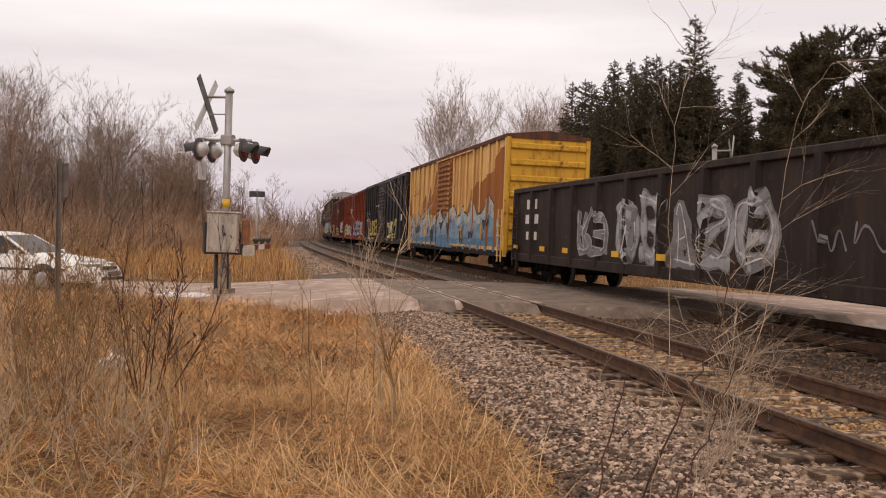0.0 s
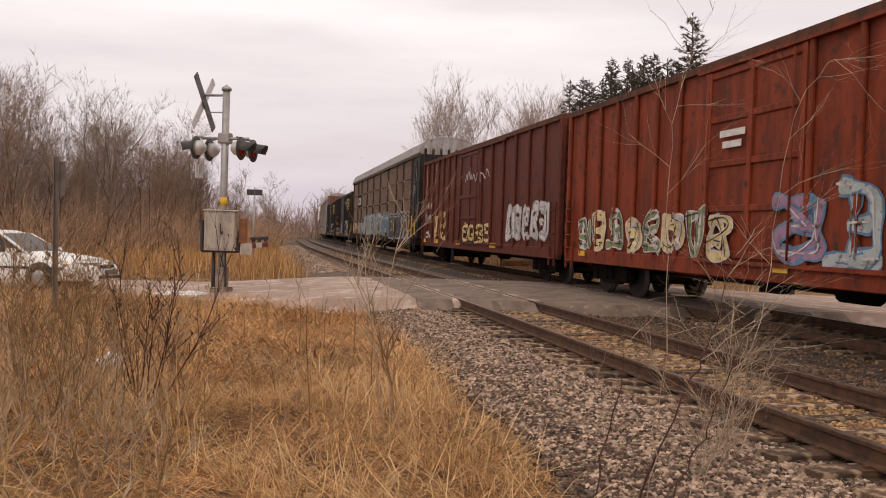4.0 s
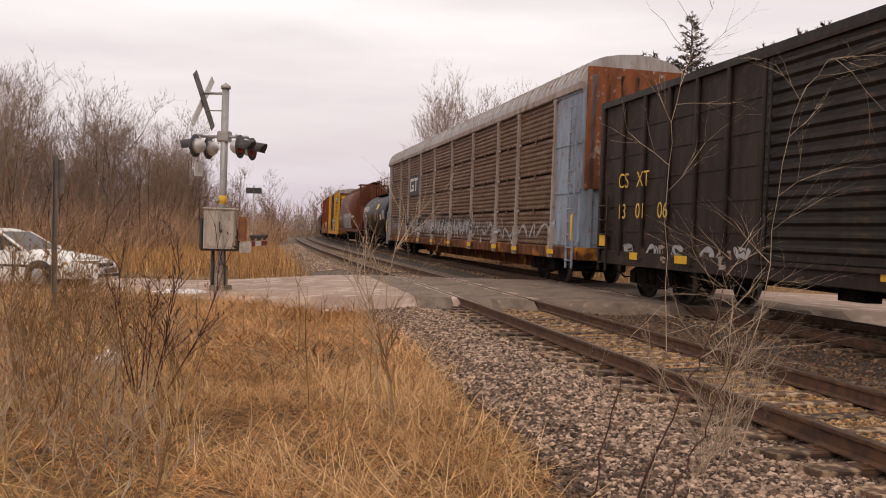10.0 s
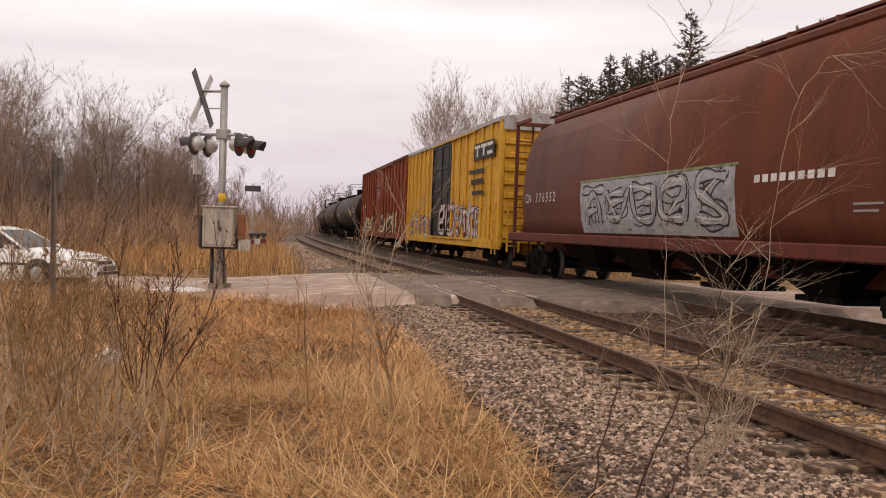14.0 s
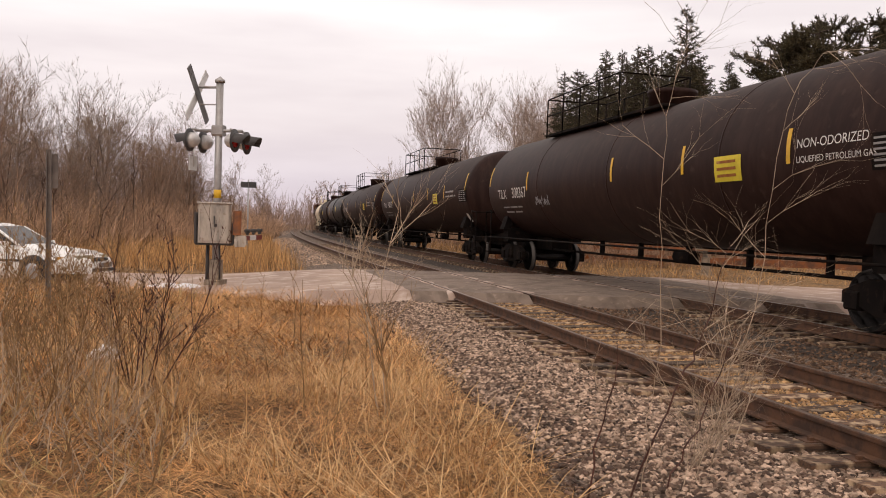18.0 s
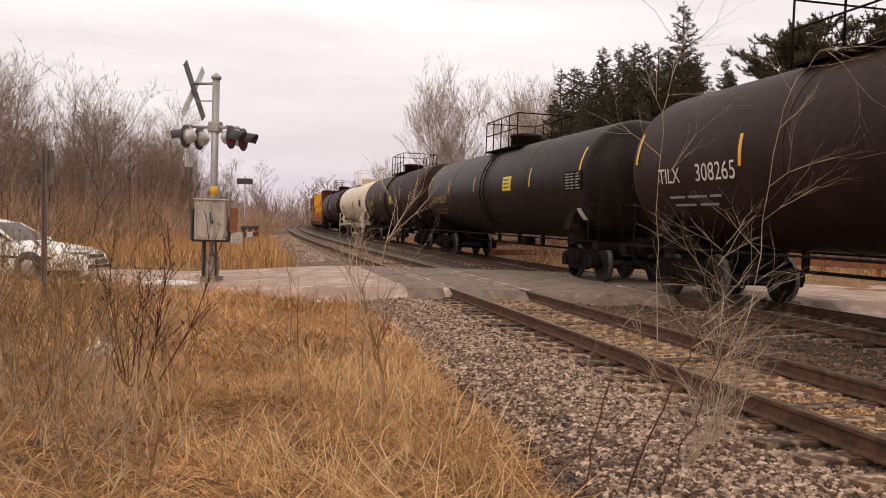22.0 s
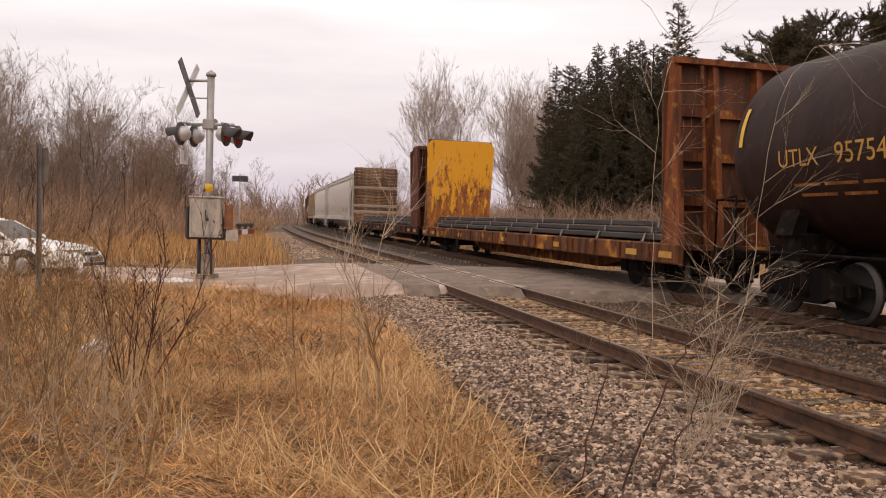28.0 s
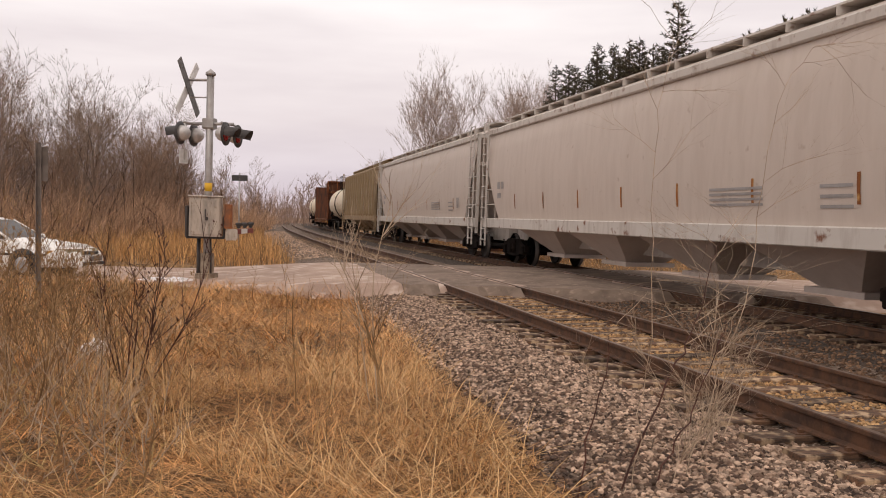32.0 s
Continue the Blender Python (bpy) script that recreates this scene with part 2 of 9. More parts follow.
class Build:
    """Collects boxes, tubes, prisms and turned shapes into one mesh."""

    def __init__(self):
        self.v, self.f, self.m, self.s = [], [], [], []

    def add(self, verts, faces, mat=0, smooth=False):
        o = len(self.v)
        self.v += [tuple(p) for p in verts]
        self.f += [tuple(i + o for i in f) for f in faces]
        self.m += [mat] * len(faces)
        self.s += [smooth] * len(faces)
        return self

    def box(self, x0, x1, y0, y1, z0, z1, mat=0, c=0.0):
        """A box; c cuts its edges along the longest axis."""
        if c <= 0:
            v = [(x, y, z) for x in (x0, x1) for y in (y0, y1) for z in (z0, z1)]
            return self.add(v, [(0, 1, 3, 2), (4, 6, 7, 5), (0, 4, 5, 1), (2, 3, 7, 6), (0, 2, 6, 4), (1, 5, 7, 3)], mat)
        d = (x1 - x0, y1 - y0, z1 - z0)
        a = d.index(max(d))
        lo, hi = (x0, y0, z0), (x1, y1, z1)
        b, e = [i for i in range(3) if i != a]
        ring = [(lo[b] + c, lo[e]), (hi[b] - c, lo[e]), (hi[b], lo[e] + c), (hi[b], hi[e] - c), (hi[b] - c, hi[e]), (lo[b] + c, hi[e]),
                (lo[b], hi[e] - c), (lo[b], lo[e] + c)]
        v = []
        for w in (lo[a], hi[a]):
            for p, q in ring:
                t = [0, 0, 0]
                t[a], t[b], t[e] = w, p, q
                v.append(t)
        f = [(i, (i + 1) % 8, 8 + (i + 1) % 8, 8 + i) for i in range(8)] + [tuple(range(7, -1, -1)), tuple(range(8, 16))]
        return self.add(v, f, mat)

    def prism(self, profile, x0, x1, axis=0, mat=0, smooth=False):
        """A closed outline (two coordinates a point) drawn along an axis; the outline is in the other two axes, in order."""
        n, v = len(profile), []
        for w in (x0, x1):
            for p, q in profile:
                t = [p, q]
                t.insert(axis, w)
                v.append(t)
        f = [(i, (i + 1) % n, n + (i + 1) % n, n + i) for i in range(n)]
        self.add(v, f, mat, smooth)
        o = len(self.v) - 2 * n
        self.f += [tuple(o + i for i in range(n - 1, -1, -1)), tuple(o + n + i for i in range(n))]
        self.m += [mat] * 2
        self.s += [False] * 2
        return self

    def turned(self, stations, n=24, axis=0, center=(0, 0, 0), mat=0, smooth=True):
        """A shape turned round an axis: stations of (place along the axis, radius)."""
        v, f = [], []
        for w, r in stations:
            for i in range(n):
                a = 2 * math.pi * i / n
                t = [r * math.cos(a), r * math.sin(a)]
                t.insert(axis, w)
                v.append([t[k] + center[k] for k in range(3)])
        for j in range(len(stations) - 1):
            for i in range(n):
                f.append((j * n + i, j * n + (i + 1) % n, (j + 1) * n + (i + 1) % n, (j + 1) * n + i))
        self.add(v, f, mat, smooth)
        o = len(self.v) - len(v)
        if stations[0][1] > 1e-4:
            self.f.append(tuple(o + i for i in range(n)))
            self.m.append(mat)
            self.s.append(False)
        if stations[-1][1] > 1e-4:
            k = o + (len(stations) - 1) * n
            self.f.append(tuple(k + i for i in range(n)))
            self.m.append(mat)
            self.s.append(False)
        return self

    def tube(self, points, radius, n=6, mat=0, end=None, smooth=True):
        """A round bar along points; end: its radius at the last point."""
        pts = [Vector(p) for p in points]
        v, f = [], []
        for j, p in enumerate(pts):
            d = (pts[min(j + 1, len(pts) - 1)] - pts[max(j - 1, 0)]).normalized()
            u = d.cross(Vector((0, 0, 1)) if abs(d.z) < 0.9 else Vector((1, 0, 0))).normalized()
            w = d.cross(u)
            r = radius if end is None else radius + (end - radius) * j / (len(pts) - 1)
            for i in range(n):
                a = 2 * math.pi * i / n
                v.append(p + (u * math.cos(a) + w * math.sin(a)) * r)
        for j in range(len(pts) - 1):
            for i in range(n):
                f.append((j * n + i, j * n + (i + 1) % n, (j + 1) * n + (i + 1) % n, (j + 1) * n + i))
        f += [tuple(range(n - 1, -1, -1)), tuple((len(pts) - 1) * n + i for i in range(n))]
        return self.add(v, f, mat, smooth)

    def mesh(self, name, *mats):
        me = bpy.data.meshes.new(name)
        me.from_pydata(self.v, [], self.f)
        for mt in mats:
            me.materials.append(MATS[mt] if isinstance(mt, str) else mt)
        if len(mats) > 1:
            me.polygons.foreach_set("material_index", self.m)
        me.polygons.foreach_set("use_smooth", self.s)
        bm = bmesh.new()
        bm.from_mesh(me)
        bmesh.ops.recalc_face_normals(bm, faces=bm.faces)
        bm.to_mesh(me)
        bm.free()
        return me


def part(name, mesh, parent, m=None, label=""):
    """One mesh object under a thing or under a part."""
    ob = new(name, mesh)
    ob.parent = parent
    if m is not None:
        ob.matrix_basis = m
    if label:
        ob["label"] = label
    return ob


def thing(name, label, category, group="", kind="", m=None, mesh=None):
    ob = new(name, mesh)
    if m is not None:
        ob.matrix_basis = m
    return tagged(ob, label, category, group, kind)


def fast_mesh(name, verts, faces, mat, smooth=False):
    """A mesh from numpy arrays; faces all of one size."""
    me = bpy.data.meshes.new(name)
    verts, faces = np.asarray(verts, dtype=np.float32), np.asarray(faces, dtype=np.int32)
    me.vertices.add(len(verts))
    me.vertices.foreach_set("co", verts.ravel())
    k = faces.shape[1]
    me.loops.add(faces.size)
    me.loops.foreach_set("vertex_index", faces.ravel())
    me.polygons.add(len(faces))
    me.polygons.foreach_set("loop_start", np.arange(0, faces.size, k, dtype=np.int32))
    me.polygons.foreach_set("use_smooth", np.full(len(faces), smooth))
    me.materials.append(MATS[mat])
    me.update(calc_edges=True)
    return me


# ---------- the line of the track ----------
TRACK_GAP = 4.515                 # from the near track's middle to the far one's
ARC = np.arange(-620, 720, 0.5)
_k = -0.0007 + (0.000626 + 0.0007) * np.clip((ARC - 28.5) / 6.0, 0, 1)
_th = np.concatenate([[0], np.cumsum((_k[1:] + _k[:-1]) / 2 * 0.5)])
_th -= np.interp(0, ARC, _th)
_tx = np.concatenate([[0], np.cumsum((np.sin(_th[1:]) + np.sin(_th[:-1])) / 2 * 0.5)])
_ty = np.concatenate([[0], np.cumsum((np.cos(_th[1:]) + np.cos(_th[:-1])) / 2 * 0.5)])
_tx += 5.1665 - np.interp(0, ARC, _tx)
_ty -= np.interp(0, ARC, _ty)


def track_rise(s):
    u = np.clip(s - 10, 0, 110) / 30
    return 0.1495 * u - 0.015 * u * u


def track_at(s, off=0.0):
    """x, y, z and heading (radians to the right of +y) at arc length s, off metres to the right of the near track's middle."""
    t = np.interp(s, ARC, _th)
    return np.interp(s, ARC, _tx) + off * np.cos(t), np.interp(s, ARC, _ty) - off * np.sin(t), track_rise(s), t


def offset_of(x, y):
    """How far (x, y) lies to the right of the near track's middle."""
    return (x - np.interp(y, _ty, _tx)) * np.cos(np.interp(y, _ty, _th))

# ---------- ground, track bed, road ----------
ROAD_A, ROAD_B = Vector((-6.0, 26.6)), Vector((12.4, 18.9))
ROAD_DIR = (ROAD_B - ROAD_A).normalized()
ROAD_HALF = 3.15


def road_coords(x, y):
    """Along and across the road's middle line."""
    dx, dy = x - ROAD_A.x, y - ROAD_A.y
    return dx * ROAD_DIR.x + dy * ROAD_DIR.y, -dx * ROAD_DIR.y + dy * ROAD_DIR.x


def ground_z(x, y):
    """Height of the soil."""
    x, y = np.asarray(x, float), np.asarray(y, float)
    off = offset_of(x, y)
    rise = track_rise(y)
    base = -0.36 + 0.0 * x
    far = np.clip((np.abs(off - 2.2) - 5.5) / 6.0, 0, 1)
    base = base + far * 0.10
    base = base + rise * np.clip(1 - (np.abs(off - 2.2) - 6) / 60, 0, 1)
    a, c = road_coords(x, y)
    near_road = np.clip(1 - (np.abs(c) - ROAD_HALF) / 2.5, 0, 1)
    base = base + near_road * 0.06
    base = base - 0.35 * np.clip(1 - (np.abs(c) - ROAD_HALF + 0.5) / 0.5, 0, 1)
    bed = np.clip(1 - (np.abs(off - 2.2) - 3.9) / 1.5, 0, 1)
    base = base - 0.05 * bed
    w = 0.05 * np.sin(x * 1.3 + 0.7 * y) * np.cos(0.9 * y - 0.5 * x) + 0.03 * np.sin(3.1 * x) * np.sin(2.7 * y + 1)
    base = base + w * (1 - bed) * (1 - near_road)
    hill = np.clip((np.hypot(x, y) - 120) / 400, 0, 1)
    return base + 0.8 * hill


def grid_mesh(name, xs, ys, zfun, mat):
    X, Y = np.meshgrid(xs, ys, indexing="ij")
    Z = zfun(X, Y)
    v = np.stack([X, Y, Z], -1).reshape(-1, 3)
    n = len(ys)
    i, j = np.meshgrid(np.arange(len(xs) - 1), np.arange(n - 1), indexing="ij")
    a = (i * n + j).ravel()
    return fast_mesh(name, v, np.stack([a, a + n, a + n + 1, a + 1], -1), mat, True)


def spread(near, step, far, grow=1.25):
    """Coordinates that stand close together near the middle and spread out to the far edge."""
    out, w = list(np.arange(near[0], near[1] + 1e-6, step)), step
    while out[-1] < far:
        w *= grow
        out.append(out[-1] + w)
    w = step
    while out[0] > -far:
        w *= grow
        out.insert(0, out[0] - w)
    return np.array(out)


ground = thing("ground", "dry straw-coloured grass ground beside the railway", "ground", kind="structure",
               mesh=grid_mesh("ground", spread((-14, 22), 0.3, 3000), spread((0, 45), 0.3, 3000), ground_z, "grass_soil"))


def strip(name, s0, s1, step, profile, mat, closed=False):
    """A band along the track: profile is (offset, height) points."""
    ss = np.arange(s0, s1 + 1e-6, step)
    v, n = [], len(profile)
    for s in ss:
        for off, z in profile:
            x, y, r, _ = track_at(s, off)
            v.append((x, y, z + r))
    k = n if closed else n - 1
    f = [(a * n + i, a * n + (i + 1) % n, (a + 1) * n + (i + 1) % n, (a + 1) * n + i) for a in range(len(ss) - 1) for i in range(k)]
    if closed:
        f += [tuple(range(n)), tuple((len(ss) - 1) * n + i for i in range(n))]
    return v, f


bv, bf = strip("ballast", -60, 200, 1.0, [(-3.5, -0.5), (-2.7, -0.31), (-1.75, -0.21), (-1.4, -0.235), (-0.82, -0.235), (-0.68, -0.205), (0.68, -0.205), (1.7, -0.215), (2.3, -0.25), (2.9, -0.20), (3.2, -0.235), (5.85, -0.235), (6.2, -0.20), (7.3, -0.33), (8.3, -0.52)], 0)
me = bpy.data.meshes.new("ballast_bed")
me.from_pydata(bv, [], bf)
me.materials.append(MATS["ballast_bed"])
me.materials.append(MATS["grimy_shaded_bed"])
me.polygons.foreach_set("material_index", [1 if 8 <= i % 14 <= 12 else 0 for i in range(len(bf))])
ballast = thing("ballast", "grey crushed-stone ballast bed under both tracks", "ballast", kind="structure", mesh=me)


def stones(name, label, count, s_range, o_range, size, mat, zfun, seed, bias=1.0):
    """Loose broken stones, one mesh."""
    rng = np.random.default_rng(seed)
    base = np.array([(0.1, 0, 1), (0.9, 0, 0.45), (0.1, 0.9, 0.35), (-0.85, 0.2, 0.5), (-0.15, -0.9, 0.4), (0.8, 0.6, -0.4), (-0.7, 0.7, -0.4), (-0.6, -0.8, -0.4), (0.7, -0.7, -0.4)])
    tri = np.array([(0, 1, 2), (0, 2, 3), (0, 3, 4), (0, 4, 1), (1, 5, 2), (2, 6, 3), (3, 7, 4), (4, 8, 1), (2, 5, 6), (3, 6, 7), (4, 7, 8), (1, 8, 5)])
    s = s_range[0] + (s_range[1] - s_range[0]) * rng.random(count) ** bias
    o = rng.uniform(o_range[0], o_range[1], count)
    t = np.interp(s, ARC, _th)
    x, y = np.interp(s, ARC, _tx) + o * np.cos(t), np.interp(s, ARC, _ty) - o * np.sin(t)
    z = zfun(o) + track_rise(s)
    r = size * rng.uniform(0.55, 1.35, count)
    a = rng.uniform(0, 6.283, count)
    jit = base[None] * rng.uniform(0.65, 1.25, (count, 9, 1)) * rng.uniform(0.7, 1.2, (count, 1, 3))
    ca, sa = np.cos(a)[:, None], np.sin(a)[:, None]
    px = (jit[..., 0] * ca - jit[..., 1] * sa) * r[:, None] + x[:, None]
    py = (jit[..., 0] * sa + jit[..., 1] * ca) * r[:, None] + y[:, None]
    pz = jit[..., 2] * r[:, None] * 0.75 + z[:, None] + r[:, None] * 0.25
    v = np.stack([px, py, pz], -1).reshape(-1, 3)
    f = (tri[None] + (np.arange(count) * 9)[:, None, None]).reshape(-1, 3)
    return thing(name, label, "gravel", kind="stuff", mesh=fast_mesh(name, v, f, mat))


def bed_z(o):
    return np.interp(o, [-3.5, -2.7, -1.75, -1.4, -0.82, -0.68, 0.68, 1.7, 2.3, 2.9, 3.2, 5.85, 6.2, 7.3, 8.3], [-0.47, -0.31, -0.21, -0.235, -0.235, -0.205, -0.205, -0.215, -0.25, -0.20, -0.235, -0.235, -0.20, -0.33, -0.52])


stones("ballast_stones", "loose pale beige and white crushed stones on the track shoulder", 25000, (3.0, 22.0), (-2.85, -0.95), 0.0235, "ballast_stone", bed_z, 1, 1.35)
stones("ballast_stones", "dark brown-grey stones along the edge of the grass", 8000, (3.0, 22.0), (-3.45, -2.3), 0.027, "dark_stone", bed_z, 5, 1.35)
stones("ballast_stones", "scattered dark stones among the pale ballast", 7500, (3.0, 22.0), (-2.5, -0.85), 0.026, "dark_stone", bed_z, 6, 1.35)
stones("ballast_stones", "loose pale grey crushed stones beyond the crossing", 3000, (34.0, 85.0), (-3.6, -1.1), 0.05, "ballast_stone", bed_z, 2, 1.2)
stones("ballast_stones", "rusty tan crushed stones between the rails", 12500, (3.0, 22.0), (-0.72, 0.72), 0.022, "brown_stone", bed_z, 3, 1.3)
stones("ballast_stones", "dull brown crushed stones between the two tracks", 7500, (3.0, 20.5), (0.8, 3.7), 0.028, "dull_stone", bed_z, 4, 1.2)
stones("ballast_stones", "grimy dark stones round the main track, darkened for the train's shade", 5000, (3.0, 20.5), (3.4, 6.6), 0.028, "dark_stone", bed_z, 7, 1.2)

# rails: head, web and foot as one profile
RAIL = [(-0.07, -0.17), (0.07, -0.17), (0.07, -0.155), (0.012, -0.14), (0.012, -0.045), (0.036, -0.035), (0.036, -0.006), (0.028, 0.0), (-0.028, 0.0),
        (-0.036, -0.006), (-0.036, -0.035), (-0.012, -0.045), (-0.012, -0.14), (-0.07, -0.155)]


def rail(parent, off, top):
    v, f = strip("rail", -300, 400, 2.0, [(off + a, z) for a, z in RAIL], 0, True)
    me = bpy.data.meshes.new("rail")
    me.from_pydata(v, [], f)
    me.materials.append(MATS["rail_rust"])
    me.materials.append(MATS[top])
    me.polygons.foreach_set("material_index", [1 if (i % 14) == 7 and i < len(f) - 2 else 0 for i in range(len(f))])
    return part("rail", me, parent)


tie_mesh = Build().box(-1.3, 1.3, -0.115, 0.115, -0.17, 0.0, 0, 0.012).mesh("tie", "tie_wood")
plate_mesh = Build().box(-0.18, 0.18, -0.09, 0.09, 0.0, 0.014).box(-0.13, -0.09, -0.05, -0.02, 0.014, 0.04).box(0.09, 0.13, 0.02, 0.05, 0.014, 0.04).mesh("tie_plate", "rail_rust")
tracks = []
for name, off, top, lab in (("near_track", 0.0, "rail_top", "rusty unused siding track on weathered wooden ties"), ("main_track", TRACK_GAP, "rail_shine", "main railway track with worn shiny rail tops")):
    tr = thing("railway_track", lab, "track", "tracks", "structure")
    for side in (-1, 1):
        rail(tr, off + side * 0.7525, top)
    rng = random.Random(5 + int(off))
    s = 2.2
    while s < 62:
        if not 20.6 - off * 0.45 < s < 27.6 - off * 0.45:
            x, y, z, th = track_at(s, off + rng.uniform(-0.06, 0.06))
            m = Matrix.Translation((x, y, z - 0.172 - rng.uniform(0, 0.012))) @ Matrix.Rotation(-th + rng.uniform(-0.03, 0.03), 4, 'Z')
            part("tie", tie_mesh, tr, m)
            if off == 0 and s < 16:
                for side in (-1, 1):
                    x, y, z, th = track_at(s, off + side * 0.7525)
                    part("tie_plate", plate_mesh, tr, Matrix.Translation((x, y, z - 0.183)) @ Matrix.Rotation(-th, 4, 'Z'))
        s += 0.53 + rng.uniform(-0.03, 0.03)
    tracks.append(tr)


# road: a skewed level crossing
def road_mesh():
    aa = np.concatenate([np.arange(-90, -8, 4.0), np.arange(-8, 34, 0.5), np.arange(34, 130, 6.0)])
    cc = np.array([-ROAD_HALF - 0.5, -ROAD_HALF, -2.4, -1.2, 0, 1.2, 2.4, ROAD_HALF, ROAD_HALF + 0.35])
    v = []
    for a in aa:
        bend = 0.0
        for c in cc:
            widen = 1.0 + 0.22 * math.exp(-((a - 9.5) / 4.5) ** 2)
            cw = c * widen + (3.2 * min(1.0, max(0.0, (a - 15.0) / 8.0)) * (c / ROAD_HALF) if c > 0 else 0.0)
            x, y = ROAD_A.x + ROAD_DIR.x * a - ROAD_DIR.y * cw, ROAD_A.y + ROAD_DIR.y * a + ROAD_DIR.x * cw
            off = float(offset_of(x, y))
            rise = float(track_rise(y))
            on = min(1.0, max(0.0, (abs(off - 2.25) - 4.2) / 5.0))
            z = rise * (1 - on) + (-0.012) - 0.20 * on * on * (3 - 2 * on)
            if abs(c) > ROAD_HALF:
                z -= 0.30
            else:
                z += 0.02 * (1 - (c / ROAD_HALF) ** 2) * on
            v.append((x, y, z))
    n = len(cc)
    f = [(i * n + j, i * n + j + 1, (i + 1) * n + j + 1, (i + 1) * n + j) for i in range(len(aa) - 1) for j in range(n - 1)]
    return fast_mesh("road", v, f, "asphalt", False)


road = thing("road", "pale worn asphalt road crossing both tracks", "road", kind="structure", mesh=road_mesh())


# rough dark asphalt between and beside the rails, the train's shade painted into its colour
def road_edge(off, side):
    ss = np.linspace(14, 34, 801)
    x, y, _, _ = track_at(ss, off)
    c = road_coords(x, y)[1]
    return float(ss[np.argmin(np.abs(c - side * ROAD_HALF * 1.2))])


for o0, o1 in ((-1.7, -0.86), (-0.67, 0.67), (0.86, 3.66), (3.85, 5.18), (5.36, 6.5)):
    v, f = [], []
    k, n = 18, 6
    for i in range(k + 1):
        for j in range(n + 1):
            o = o0 + (o1 - o0) * j / n
            s0, s1 = road_edge(o, -1), road_edge(o, 1)
            foot = (-0.40 if i == 0 else 0.40) if i in (0, k) else 0.0
            w = foot + (0.16 * math.sin(o * 5.3) + 0.1 * math.sin(o * 13.7 + 1) if i in (0, 1, k - 1, k) else 0)
            x, y, r, _ = track_at(s0 + w + (s1 - s0) * min(max(i - 1, 0), k - 2) / (k - 2), o)
            v.append((float(x), float(y), float(r) - 0.004 - 0.012 * abs(math.sin(i * 2.1 + j * 1.7 + o0)) * (j in (0, n)) - (0.215 if foot else 0)))
    m = len(v)
    v += [(x, y, z - 0.12) for x, y, z in v]
    q = n + 1
    for i in range(k):
        for j in range(n):
            a = i * q + j
            f.append((a, a + 1, a + q + 1, a + q))
    rim = [j for j in range(q)] + [i * q + n for i in range(1, k + 1)] + [k * q + j for j in range(n - 1, -1, -1)] + [i * q for i in range(k - 1, 0, -1)]
    f += [(rim[i], rim[(i + 1) % len(rim)], rim[(i + 1) % len(rim)] + m, rim[i] + m) for i in range(len(rim))]
    part("crossing_strip", Build().add(v, f).mesh("crossing_strip", "asphalt_dark_shaded"), road)

# ---------- the train ----------
paint("black_paint", (0.019, 0.016, 0.015), (0.036, 0.029, 0.025), 0.4, 0.55, (0.07, 0.04, 0.025), 0.1)
paint("dark_brown_paint", (0.025, 0.017, 0.0145), (0.046, 0.030, 0.023), 0.4, 0.65, (0.062, 0.034, 0.024), 0.14)
paint("dark_blue_paint", (0.022, 0.021, 0.027), (0.042, 0.031, 0.027), 0.4, 0.6, (0.07, 0.036, 0.022), 0.1)
paint("slate_door", (0.05, 0.06, 0.075), (0.07, 0.06, 0.055), 0.4, 0.6)
paint("oxide_red", (0.23, 0.043, 0.016), (0.125, 0.027, 0.013), 0.45, 0.65, (0.07, 0.028, 0.018), 0.18)
paint("deep_oxide", (0.13, 0.032, 0.02), (0.08, 0.026, 0.018), 0.45, 0.65, (0.05, 0.025, 0.018), 0.2)
paint("orange_oxide", (0.225, 0.044, 0.014), (0.13, 0.030, 0.013), 0.35, 0.6, (0.10, 0.03, 0.015), 0.12)
paint("hopper_brown", (0.142, 0.043, 0.022), (0.098, 0.032, 0.018), 0.4, 0.6, (0.09, 0.03, 0.02), 0.1, scale=0.5)
paint("cream_yellow", (0.74, 0.48, 0.19), (0.46, 0.20, 0.045), 0.46, 0.65, (0.36, 0.14, 0.035), 0.05, scale=0.8, stretch=(2.4, 2.4, 0.18))
paint("bright_yellow", (0.62, 0.345, 0.04), (0.36, 0.165, 0.024), 0.3, 0.6, (0.22, 0.08, 0.02), 0.12)
paint("frame_black", (0.014, 0.011, 0.010), (0.03, 0.022, 0.018), 0.4, 0.7)
paint("patch_brown", (0.34, 0.125, 0.032), (0.25, 0.085, 0.024), 0.45, 0.7, (0.16, 0.055, 0.02), 0.06, scale=0.7, stretch=(2.4, 2.4, 0.2))
paint("rusty_door", (0.33, 0.13, 0.035), (0.21, 0.075, 0.025), 0.5, 0.75, (0.50, 0.28, 0.10), 0.25)
paint("roof_rust", (0.14, 0.055, 0.03), (0.07, 0.04, 0.03), 0.5, 0.85)
paint("roof_galvanised", (0.42, 0.40, 0.40), (0.28, 0.23, 0.20), 0.4, 0.5, (0.20, 0.12, 0.08), 0.12)
paint("rack_panel", (0.215, 0.135, 0.088), (0.125, 0.072, 0.044), 0.5, 0.6, (0.22, 0.165, 0.125), 0.2, scale=0.8, stretch=(1, 1, 0.8))
